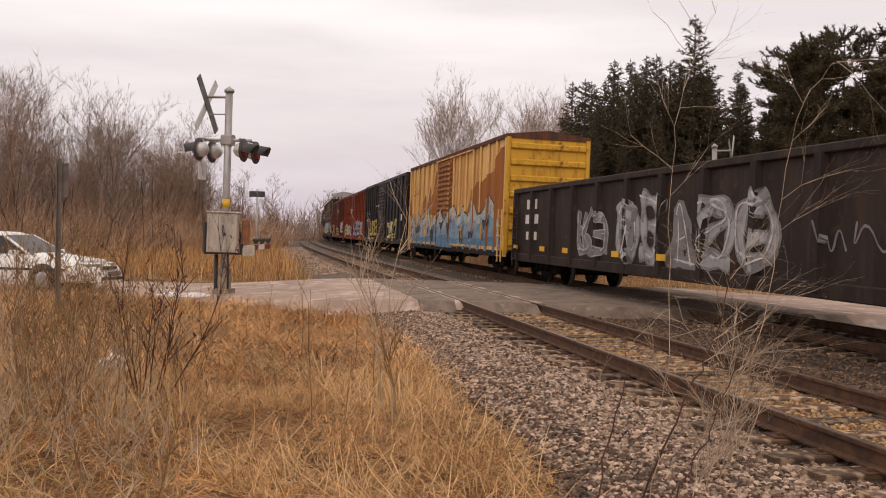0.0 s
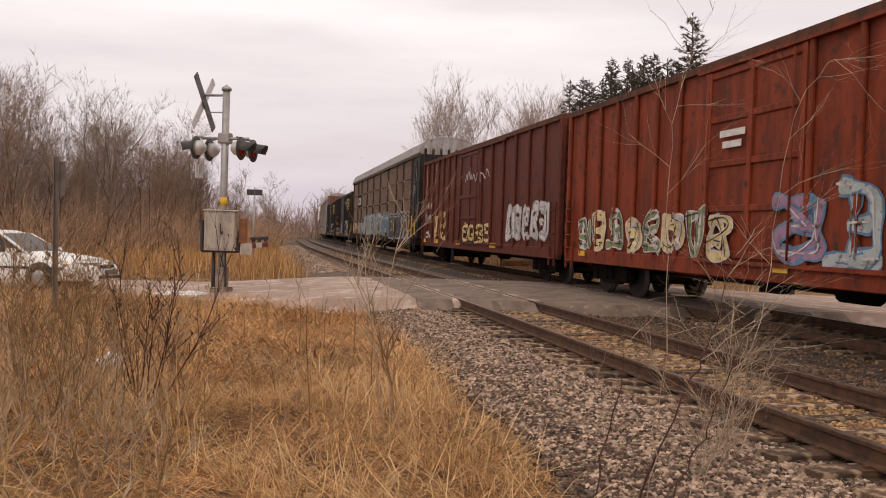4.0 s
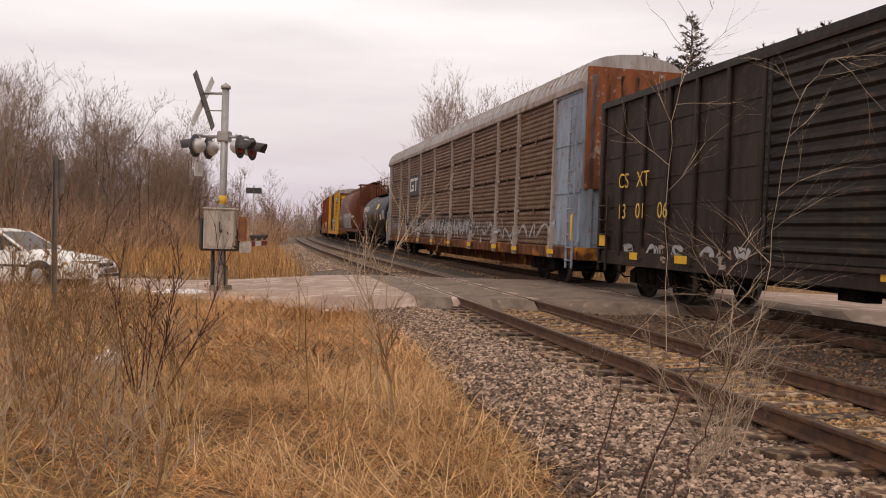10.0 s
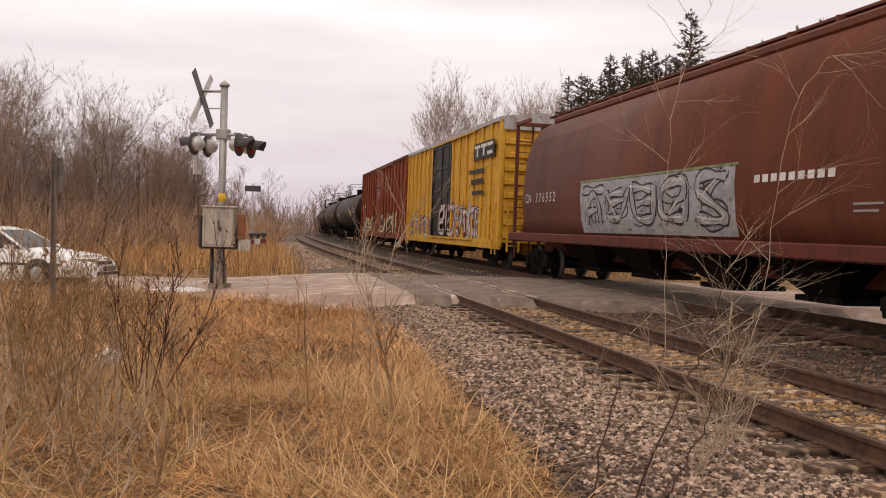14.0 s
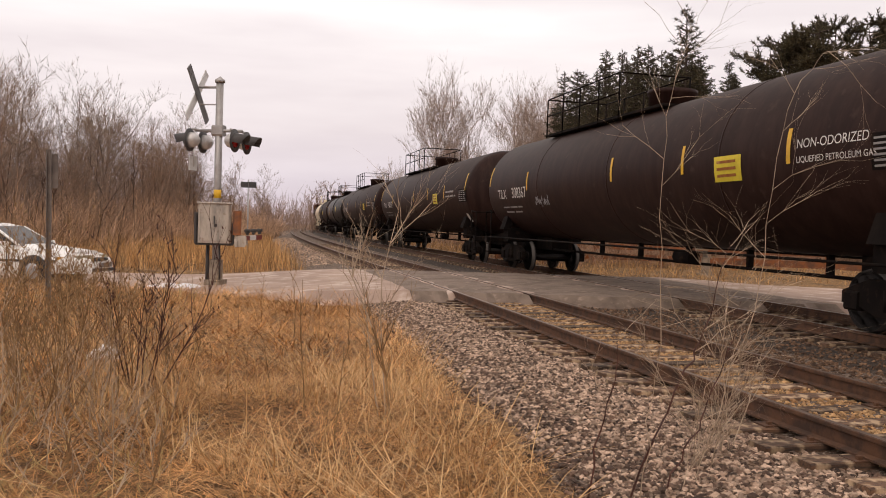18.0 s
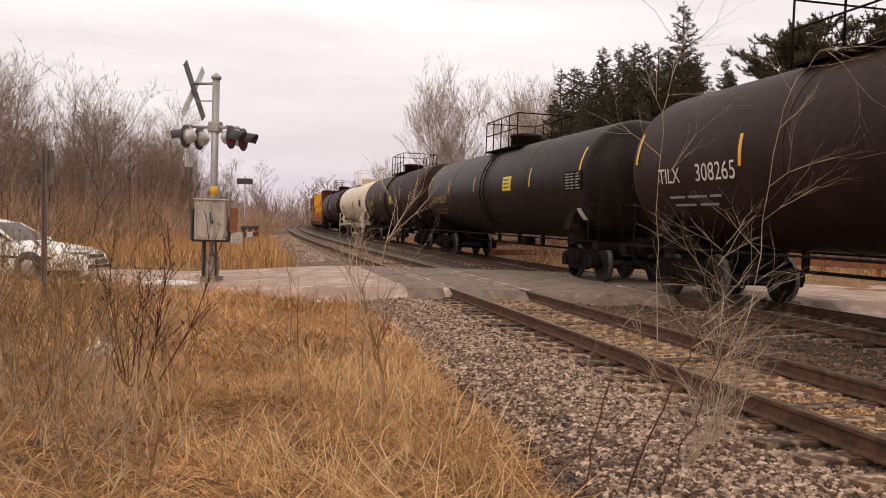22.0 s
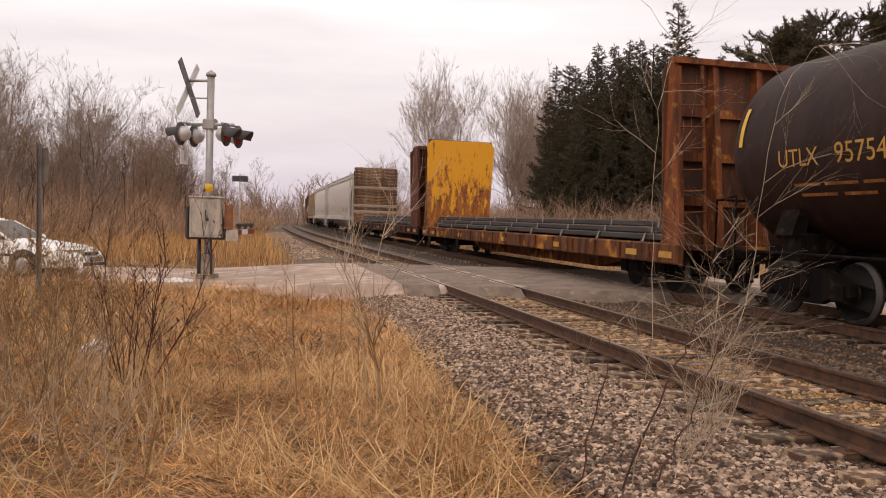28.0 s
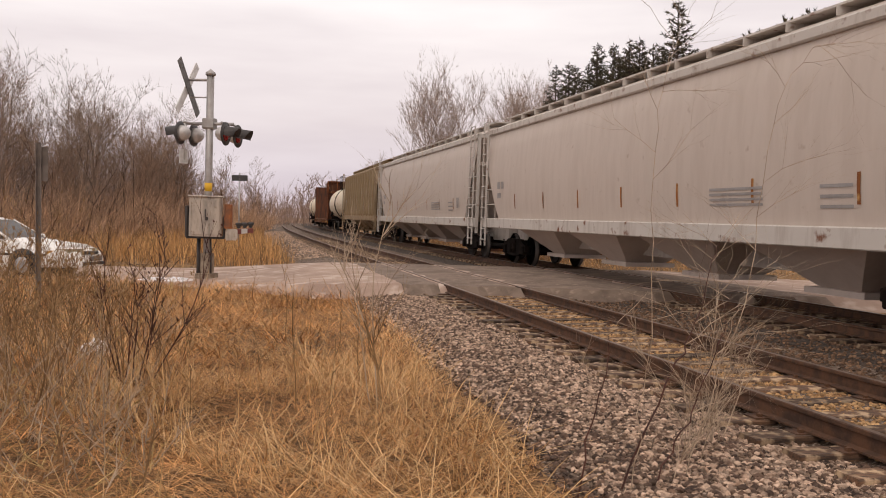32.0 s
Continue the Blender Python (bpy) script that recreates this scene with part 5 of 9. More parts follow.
car, h, dep, zt, xs = autorack("grey-brown autorack with corrugated panels and a long band of graffiti", 104.3, 134.7, "rack_panel", "rack_post", "under_black", "black_paint", "roof_galvanised", (0.67, 4.05, 6.32, 9.75, 13.15, 16.55, 19.95, 23.4, 25.7, 28.4))
graffiti(car, -h + 0.8, -h + 4.3, 1.08, 2.0, 6, ["spray_cream", "end_rust"], "spray_black", 61, dep, 0.14, "spray_white", "tangled dark and pale letters", packed=True)
graffiti(car, -h + 4.4, -h + 8.1, 1.08, 2.1, 7, ["spray_grey"], "spray_black", 62, dep, 0.16, "spray_white", "grey sprayed letters", packed=True)
graffiti(car, -h + 8.2, -h + 15.6, 1.08, 2.55, 8, ["spray_pale_blue", "spray_teal", "spray_mid_blue"], "spray_grey", 63, dep, 0.3, "spray_blue", "large pale blue bubble letters", packed=True)
graffiti(car, -h + 8.4, -h + 20.4, 1.15, 2.5, 9, ["spray_pale_blue", "spray_mid_blue", "spray_pale_blue"], "spray_teal", 67, lambda x, z: dep(x, z) - 0.025, 0.2, "spray_white", "looping pale blue sprayed forms with darker edges")
graffiti(car, -h + 15.7, -h + 20.6, 1.08, 2.6, 6, ["spray_teal", "spray_blue"], "spray_green", 64, dep, 0.42, "spray_cream", "teal letters with cream edges", packed=True)
graffiti(car, -h + 20.8, h - 2.2, 0.95, 2.55, 6, ["spray_black"], "spray_grey", 65, dep, 0.45, "spray_white", "black letters with thick white edges", packed=True)
graffiti(car, h - 1.5, h - 0.7, 2.4, 4.9, 1, ["spray_pale_blue"], "spray_white", 66, dep, 0.1, None, "thin pale blue tag")
bars(car, [(xs[1] + 0.12, xs[2] - 0.12, 3.2, 0.95)], -1.49, "under_black", "logo_panel")
gx = xs[1] + 0.35
bars(car, [(gx, gx + 0.65, 3.38, 0.12), (gx, gx + 0.14, 3.38, 0.56), (gx, gx + 0.65, 3.82, 0.12), (gx + 0.8, gx + 0.93, 3.38, 0.56), (gx + 0.8, gx + 1.25, 3.82, 0.12), (gx + 1.12, gx + 1.25, 3.38, 0.56), (gx + 1.12, gx + 1.6, 3.38, 0.12), (gx + 1.47, gx + 1.6, 3.38, 0.56)], -1.51, "lettering_white", "logo")
lettering(car, "CNA", -h + 15.6, -1.51, 0.78, 0.28, "lettering_white")
lettering(car, "710761", -h + 16.6, -1.51, 0.78, 0.32, "lettering_white")
stripes(car, [xs[1], xs[3], xs[4], xs[5], xs[7], xs[9]], -1.60, 1.35, 1.95, w=0.13)
stripes(car, [h - 0.35, h - 1.55], -1.52, 1.1, 2.2, w=0.16)

# 7 and 8 dark boxcars
car, h, dep = boxcar("black-brown ribbed boxcar with a slate-blue door and white graffiti", 136.05, 154.05, 4.72, "dark_brown_paint", "black_paint", "black_paint", "slate_door", door_w=3.2)
graffiti(car, -h + 10.6, -h + 15.2, 0.9, 2.5, 6, ["spray_white", "spray_black", "spray_white", "spray_grey"], "spray_black", 71, dep, 0.24, "spray_white", "big white sprayed letters")
graffiti(car, 2.4, 5.4, 0.95, 1.4, 3, ["spray_blue"], "spray_teal", 72, dep, 0.2)
graffiti(car, -h + 0.6, -1.8, 0.95, 1.75, 6, ["spray_white", "spray_grey"], "spray_black", 73, dep, 0.22, "spray_yellow", "white sprayed letters with yellow lines")
graffiti(car, -1.9, 1.0, 0.98, 2.1, 6, ["spray_grey", "spray_pink"], "spray_grey", 74, dep, 0.14, "oxide_red")
graffiti(car, 1.9, 4.2, 3.4, 4.2, 4, ["spray_grey"], "spray_grey", 75, dep, 0.1)


def yellow_logo(car, x, z, size):
    """The owner's three big marks, as plain yellow shapes with a bar under each."""
    for i, kind in enumerate("cse"):
        a, w, hh = x + i * size * 1.25, size * 0.75, size
        t = size * 0.2
        rows = [(a, a + w, z, t), (a, a + w, z + hh - t, t), (a, a + w, z - size * 0.28, t * 0.6)]
        if kind == "c":
            rows.append((a, a + t, z + t, hh - 2 * t))
        elif kind == "s":
            rows += [(a, a + w, z + hh / 2 - t / 2, t), (a, a + t, z + hh / 2, hh / 2 - t), (a + w - t, a + w, z + t, hh / 2 - t)]
        else:
            rows = rows[2:]
            for xa, xb in ((a, a + w), (a + w, a)):
                k = t * 0.62 * (1 if xb > xa else -1)
                part("logo", Build().prism([(xa - abs(k), z), (xa + abs(k), z), (xb + abs(k), z + hh), (xb - abs(k), z + hh)], -WB - 0.113 - 0.002 * (xa > xb), -WB - 0.10, 1).mesh("logo", "lettering_yellow"), car)
        bars(car, rows, -WB - 0.1, "lettering_yellow", "logo")


yellow_logo(car, -h + 13.6, 3.45, 0.75)
lettering(car, "CS", -h + 1.2, dep, 2.5, 0.48, "lettering_yellow")
lettering(car, "XT", -h + 2.15, dep, 2.5, 0.48, "lettering_yellow")
lettering(car, "50", -h + 1.15, dep, 1.85, 0.48, "lettering_yellow")
lettering(car, "76", -h + 2.12, dep, 1.85, 0.48, "lettering_yellow")
lettering(car, "69", -h + 3.15, dep, 1.85, 0.48, "lettering_yellow")
flat_stripes(car, [-h + 1.0, -h + 3.3, 2.4, 5.0, h - 1.5], -WB - 0.07, 0.9, w=0.7, h=0.16)
bars(car, [(-h + 0.35, -h + 0.65, 2.05, 0.35), (h - 1.0, h - 0.7, 1.1, 0.35)], -WB - 0.1, "stripe_yellow", "placard")
car, h, dep = boxcar("black-brown boxcar with yellow marks and white graffiti", 155.2, 173.15, 4.62, "dark_brown_paint", "black_paint", "black_paint", "black_paint", door_w=3.4)
yellow_logo(car, -h + 13.6, 3.4, 0.75)
graffiti(car, -h + 10.3, -h + 15.0, 1.0, 2.3, 6, ["spray_grey", "spray_white", "spray_grey"], "dark_brown_paint", 81, dep, 0.32, None, "pale grey sprayed letters")
graffiti(car, -h + 1.4, -2.4, 0.86, 1.25, 9, ["spray_grey", "dark_brown_paint", "spray_grey", "rack_post_grey"], "dark_brown_paint", 82, dep, 0.13, None, "scraps of pale paint")
lettering(car, "CS", -h + 1.15, dep, 2.5, 0.48, "lettering_yellow")
lettering(car, "XT", -h + 2.1, dep, 2.5, 0.48, "lettering_yellow")
lettering(car, "13", -h + 1.15, dep, 1.8, 0.48, "lettering_yellow")
lettering(car, "01", -h + 2.1, dep, 1.8, 0.48, "lettering_yellow")
lettering(car, "06", -h + 3.15, dep, 1.8, 0.48, "lettering_yellow")
flat_stripes(car, [-h + 2.1, -h + 4.2, 1.0, h - 3.0], -WB - 0.07, 0.88, w=0.5, h=0.16)
bars(car, [(-h + 0.15, -h + 0.55, 1.15, 0.3), (h - 0.9, h - 0.4, 1.05, 0.45)], -WB - 0.1, "stripe_yellow", "placard")

# 9 second autorack
car, h, dep, zt, xs = autorack("brown-grey autorack with pale posts, a blue end and chalky graffiti", 174.5, 205.1, "rack_panel_grey", "rack_post_grey", "flat_side", "rack_blue", "roof_galvanised", (0.98, 4.17, 6.57, 9.67, 12.88, 16.3, 19.7, 23.08, 25.35, 28.65))
part("end_sheet", Build().box(h - 0.01, h + 0.06, -1.38, 1.38, 2.6, zt + 0.4, c=0.02).mesh("end_sheet", "end_rust"), car)
for k, (col, wide) in enumerate((("spray_black", 0.12), ("spray_black", 0.11), ("spray_white", 0.055), ("spray_grey", 0.07), ("spray_white", 0.045))):
    graffiti(car, -h + 6.2 + 0.3 * k, -h + 20.0, 1.0, 2.35 - 0.08 * k, 12 + k, [col], col, 91 + 7 * k, dep if k < 2 else (lambda x, z: dep(x, z) - 0.006), wide, None, "wild chalky white and dark lines")
graffiti(car, -h + 19.5, -h + 24.0, 1.1, 2.1, 6, ["spray_grey"], "spray_grey", 95, dep, 0.05, None, "thin chalky white lines")
graffiti(car, -h + 1.6, -h + 6.6, 1.1, 2.2, 6, ["spray_grey"], "rack_panel_grey", 92, dep, 0.07)
graffiti(car, -h + 19.0, h - 2.0, 0.9, 1.9, 5, ["spray_grey"], "spray_black", 93, dep, 0.12, "spray_white")
bars(car, [(xs[2] + 0.12, xs[3] - 0.12, 3.22, 0.95)], -1.475, "slate_door", "logo_panel")
gx = xs[2] + 0.45
bars(car, [(gx, gx + 0.95, 3.4, 0.13), (gx, gx + 0.14, 3.4, 0.66), (gx, gx + 0.95, 3.93, 0.13), (gx + 0.82, gx + 0.95, 3.4, 0.34), (gx + 0.5, gx + 0.95, 3.62, 0.12), (gx + 1.1, gx + 1.9, 3.93, 0.13), (gx + 1.43, gx + 1.57, 3.4, 0.6)], -1.495, "lettering_white", "logo")
flat_stripes(car, [x + 0.2 for x in xs[1:]], -1.59, 0.84, w=0.5, h=0.13)
bars(car, [(-h + 0.25, -h + 0.75, 1.25, 0.32)], -1.5, "stripe_yellow", "placard")

# ---------- tank cars ----------
def tank_car(label, u0, u1, mat, R=1.62, zc=2.70, dome=True, frame="under_black", rail_len=5.0, ladder=True, lines=4, rear_only=False, rail_mat=None):
    """A tank on a frame with domed heads, manway, railings, side ladder."""
    L, h = u1 - u0, (u1 - u0) / 2
    car = thing("tank_car", label, "tank car", "cars of the freight train", m=rail_pose((u0 + u1) / 2, 0))
    TRAIN.append((car, (u0 + u1) / 2))
    hd = R * 0.52
    st = []
    for k in range(9):
        a = math.pi / 2 * k / 8
        st.append((-h + hd - hd * math.cos(a), R * math.sin(a)))
    st += [(h - hd + hd * math.sin(a), R * math.cos(a)) for a in [math.pi / 2 * k / 8 for k in range(9)]]
    part("tank", Build().turned(st, 40, 0, (0, 0, zc)).mesh("tank", mat), car)
    for k in range(1, lines):
        x = -h + hd + (L - 2 * hd) * k / lines
        wb_ = Build().turned([(x - 0.03, R), (x - 0.02, R + 0.008), (x + 0.02, R + 0.008), (x + 0.03, R)], 40, 0, (0, 0, zc))
        part("weld_seam", wb_.mesh("weld_seam", mat), car)
    for sx in (-1, 1):
        fb_ = Build().box(min(sx * (h - 3.6), sx * (h + 0.15)), max(sx * (h - 3.6), sx * (h + 0.15)), -0.28, 0.28, 0.68, 1.14, c=0.03)
        fb_.box(sx * (h - 1.9) - 0.25, sx * (h - 1.9) + 0.25, -1.3, 1.3, 0.9, 1.35, c=0.04)
        fb_.box(min(sx * (h + 0.15), sx * (h - 0.15)), max(sx * (h + 0.15), sx * (h - 0.15)), -1.45, 1.45, 0.82, 1.0, c=0.03)
        fb_.prism([(-1.2, 1.3), (-1.45, 1.3), (-1.25, 1.9), (-1.1, 1.75)], sx * (h - 1.9) - 0.22, sx * (h - 1.9) + 0.22)
        fb_.prism([(1.2, 1.3), (1.45, 1.3), (1.25, 1.9), (1.1, 1.75)], sx * (h - 1.9) - 0.22, sx * (h - 1.9) + 0.22)
        part("end_frame", fb_.mesh("end_frame", frame), car)
    gb = Build()
    for y in (-1.42, 1.42):
        gb.tube([(-h - 0.1, y, 1.02), (h + 0.1, y, 1.02)], 0.025, 5)
        for sx in (-1, 1):
            gb.tube([(sx * (h + 0.12), y, 0.5), (sx * (h + 0.12), y, 1.9), (sx * (h - 0.5), y, 1.95)], 0.022, 5)
            gb.tube([(sx * (h - 0.5), y, 0.45), (sx * (h - 0.5), y, 1.95)], 0.022, 5)
            for z in (0.5, 0.78):
                gb.tube([(sx * (h - 0.5), y, z), (sx * (h + 0.12), y, z)], 0.02, 5)
    for sx in (-1, 1):
        gb.tube([(sx * (h + 0.12), -1.42, 1.9), (sx * (h + 0.12), 1.42, 1.9)], 0.022, 5)
    part("handrail", gb.mesh("handrail", rail_mat or frame), car)
    ub = Build()
    for x in np.arange(-h + 4.5, h - 4.4, 2.4):
        ub.box(x - 0.04, x + 0.04, -0.06, 0.06, 0.72, 1.1)
    ub.tube([(-h + 3.5, -0.2, 0.72), (h - 3.5, -0.2, 0.72)], 0.035, 6).turned([(-0.35, 0.15), (0.35, 0.15)], 10, 0, (1.6, -0.35, 0.85))
    part("brake_gear", ub.mesh("brake_gear", "under_black"), car)
    zt = zc + R
    if dome:
        part("manway", Build().turned([(zt - 0.12, 0.55), (zt + 0.30, 0.55), (zt + 0.33, 0.60), (zt + 0.42, 0.58), (zt + 0.46, 0.3), (zt + 0.46, 0)], 20, 2).mesh("manway", mat), car)
        we = 1.4 if rear_only else rail_len / 2
        for ya, yb in ((-0.95, -0.45), (0.45, 0.95)):
            part("walkway", Build().box(-rail_len / 2, we, ya, yb, zt - 0.16, zt - 0.10).mesh("walkway", frame), car)
        rb_ = Build()
        a = rail_len / 2
        e_ = -0.9 if rear_only else a
        for y in (-0.95, 0.95):
            for z in (zt + 0.45, zt + 0.95):
                rb_.tube([(-a, y, z), (e_, y, z)], 0.02, 5)
            for x in np.linspace(-a, e_, 5):
                rb_.tube([(x, y, zt - 0.2), (x, y, zt + 0.95)], 0.022, 5)
        for x in (-a, e_):
            rb_.tube([(x, -0.95, zt + 0.95), (x, 0.95, zt + 0.95)], 0.02, 5)
        part("railing", rb_.mesh("railing", rail_mat or frame), car)
    if ladder:
        b = Build()
        pts = [(-R * math.cos(a) - 0.06 * math.cos(a), zc + (R + 0.06) * math.sin(a)) for a in np.linspace(-0.9, 1.2, 9)]
        for x in (-0.2, 0.2):
            b.tube([(x, y, z) for y, z in pts], 0.022, 5)
        for y, z in pts:
            b.tube([(-0.2, y, z), (0.2, y, z)], 0.018, 5)
        part("side_ladder", b.mesh("side_ladder", frame), car)
    running_gear(car, h + 0.2, h - 1.9)

    def bend(z):
        q = min(1.0, abs(z - zc) / R)
        return -math.sqrt(max(0.0, 1 - q * q)) * R
    return car, h, bend


def bent_patch(parent, name, x0, x1, z0, z1, bend, mat, lift=0.01):
    v, f = [], []
    n = 8
    for i in range(n + 1):
        z = z0 + (z1 - z0) * i / n
        v += [(x0, bend(z) - lift, z), (x1, bend(z) - lift, z)]
        if i:
            f.append((2 * i - 2, 2 * i - 1, 2 * i + 1, 2 * i))
    return part(name, Build().add(v, f).mesh(name, mat), parent)


def tank_marks(car, h, bend, number, mat, spots, placard=0.0, code="", letter=0.36, first=1.9, z=2.3, spot_z=(2.5, 3.05), end_z=(2.75, 3.4), grey=True, pz=2.3):
    """Number at the rear end, yellow spots along the side, a yellow placard and a grey data panel near the front; lengths from the rear end."""
    lettering(car, code, -h + first, 0, z, letter, mat, bend)
    lettering(car, number, -h + first + 0.78 * letter * len(code) + 0.12, 0, z, letter * 1.1, mat, bend)
    bars(car, [(-h + first + 0.3, -h + first + 0.9, z - 0.30, 0.045), (-h + first + 1.0, -h + first + 1.7, z - 0.30, 0.045), (-h + first + 1.8, -h + first + 2.2, z - 0.30, 0.045), (-h + first + 0.4, -h + first + 1.2, z - 0.45, 0.045), (-h + first + 1.35, -h + first + 2.0, z - 0.45, 0.045)], 0, "placard_grey" if mat == "lettering_white" else "rusty_door", bend=bend)
    for x in spots:
        bent_patch(car, "reflector_stripe", -h + x - 0.05, -h + x + 0.05, *spot_z, bend, "stripe_yellow")
    for x in (-h + 0.92, h - 0.92):
        bent_patch(car, "reflector_stripe", x - 0.05, x + 0.05, *end_z, bend, "stripe_yellow")
    if placard:
        x = -h + placard
        bent_patch(car, "placard", x, x + 0.85, pz, pz + 0.45, bend, "placard_yellow")
        bars(car, [(x + 0.1, x + 0.7, pz + 0.08 + 0.12 * k, 0.05) for k in range(3)], 0, "rusty_door", bend=lambda z: bend(z) - 0.006)
    if grey:
        x = h - 1.9
        bent_patch(car, "data_panel", x, x + 1.15, 2.3, 2.8, bend, "under_black")
        bars(car, [(x + a, x + b_, 2.34 + 0.075 * k, 0.03) for k in range(6) for a, b_ in ((0.06, 0.34), (0.40, 0.62 + 0.05 * (k % 2)), (0.75, 1.06 - 0.06 * (k % 3)))], 0, "placard_grey", bend=lambda z: bend(z) - 0.006)
        bent_patch(car, "diamond_placard", h - 1.45, h - 1.15, 1.55, 1.85, bend, "stripe_white")


car, h, bend = tank_car("short glossy black tank car with a raised manway and white lettering", 206.2, 218.9, "tank_black", 1.50, 2.38, rail_len=5.0, ladder=False)
b = Build()
for i in range(7):
    x = -h + 0.95 + i * 0.46
    z = 2.64
    rows = [(x, x + 0.09, z, 0.34), (x, x + 0.34, z + 0.26, 0.08)] + ([(x, x + 0.34, z + 0.12, 0.07), (x + 0.26, x + 0.34, z + 0.12, 0.2)] if i in (1, 2, 6) else [(x, x + 0.34, z, 0.08), (x + 0.26, x + 0.34, z, 0.32)])
    bars(car, rows, 0, "lettering_white", "logo", bend)
lettering(car, "17233", -h + 2.3, 0, 2.16, 0.33, "lettering_white", bend)
lettering(car, "PROX", -h + 1.3, 0, 2.16, 0.33, "lettering_white", bend)
bars(car, [(-h + 1.4, -h + 1.9, 2.0 - 0.14 * k, 0.05) for k in range(2)] + [(-h + 2.1, -h + 2.7, 2.0 - 0.14 * k, 0.05) for k in range(2)], 0, "lettering_white", bend=bend)
for x in (0.95, 4.3, 4.9, 7.2, 7.7, 2 * h - 0.95):
    bent_patch(car, "reflector_stripe", -h + x - 0.05, -h + x + 0.05, 2.0, 2.5, bend, "stripe_yellow")
bent_patch(car, "placard", -h + 7.86, -h + 8.72, 2.70, 3.06, bend, "placard_yellow")
bars(car, [(-h + 4.3, -h + 4.9, 2.85 + 0.1 * k, 0.04) for k in range(3)], 0, "placard_grey", bend=bend)
bent_patch(car, "data_panel", h - 2.9, h - 2.35, 2.0, 2.35, bend, "stripe_white")
bent_patch(car, "data_panel", h - 2.0, h - 1.1, 2.05, 2.6, bend, "placard_grey")

for u0, u1, num, mat in ((280.8, 302.0, "308367", "tank_brown_black"), (303.4, 325.3, "308337", "tank_brown_black"), (326.6, 349.0, "308265", "tank_brown_black")):
    car, h, bend = tank_car("long brown-black pressure tank car with yellow side marks", u0, u1, mat, ladder=False, rail_len=12.0, rear_only=True)
    tank_marks(car, h, bend, num, "lettering_white", (4.85, 10.9, 14.2, 17.5), 15.35, "TILX", 0.42)
    if num == "308367":
        lettering(car, "NON-ODORIZED", -h + 17.7, 0, 2.72, 0.2, "lettering_white", bend)
        lettering(car, "LIQUEFIED PETROLEUM GAS", -h + 17.7, 0, 2.5, 0.135, "lettering_white", bend)
        graffiti(car, -h + 5.4, -h + 6.6, 1.9, 2.4, 4, ["spray_grey"], "spray_grey", 141, lambda x, z: bend(z), 0.04)
    else:
        bars(car, [(-h + 17.8, -h + 18.2, 2.72, 0.07), (-h + 18.3, -h + 19.1, 2.72, 0.07), (-h + 17.8, -h + 18.5, 2.54, 0.06), (-h + 18.6, -h + 19.2, 2.54, 0.06), (-h + 19.3, -h + 19.5, 2.54, 0.06)], 0, "placard_grey", bend=bend)
car, h, bend = tank_car("glossy black tank car with orange numbers", 350.5, 369.7, "tank_black", 1.55, 2.60, rail_len=3.6)
tank_marks(car, h, bend, "662517", "lettering_orange", (4.6, 8.4, 14.5), 11.9, "UTLX", 0.36, 1.75, 2.2, pz=2.45)
car, h, bend = tank_car("black tank car with a yellow placard and orange numbers", 370.8, 389.8, "tank_brown_black", 1.60, 2.66, rail_len=3.6)
tank_marks(car, h, bend, "660930", "lettering_yellow", (4.6, 7.5, 14.0), 10.6, "UTLX", 0.40, 1.8, 2.30)
car, h, bend = tank_car("off-white tank car stained brown with black graffiti", 391.2, 407.8, "tank_white", 1.55, 2.72, frame="tank_white", rail_len=4.0, ladder=False, rail_mat="tank_white")
tank_marks(car, h, bend, "20753", "spray_black", (7.5, 11.5), 10.4, "", 0.25)
lettering(car, "CARBON DIOXIDE", h - 1.75, 0, 3.04, 0.12, "spray_black", bend)
lettering(car, "REFRIGERATED LIQUID", h - 1.95, 0, 2.87, 0.12, "spray_black", bend)
graffiti(car, -h + 9.6, -h + 11.6, 2.0, 2.6, 4, ["oxide_red"], "oxide_red", 152, lambda x, z: bend(z), 0.025, None, "thin faded red tag")
graffiti(car, -h + 2.8, -h + 5.2, 2.0, 2.8, 5, ["spray_black"], "spray_black", 151, lambda x, z: bend(z), 0.04, None, "thin black sprayed tag")
car, h, bend = tank_car("dull black tank car with orange numbers", 408.9, 431.0, "tank_brown_black", 1.64, 2.70, rail_len=4.2)
tank_marks(car, h, bend, "957545", "lettering_orange", (6.2, 10.5, 15.0), 12.8, "UTLX", 0.38, 1.95, 2.35)

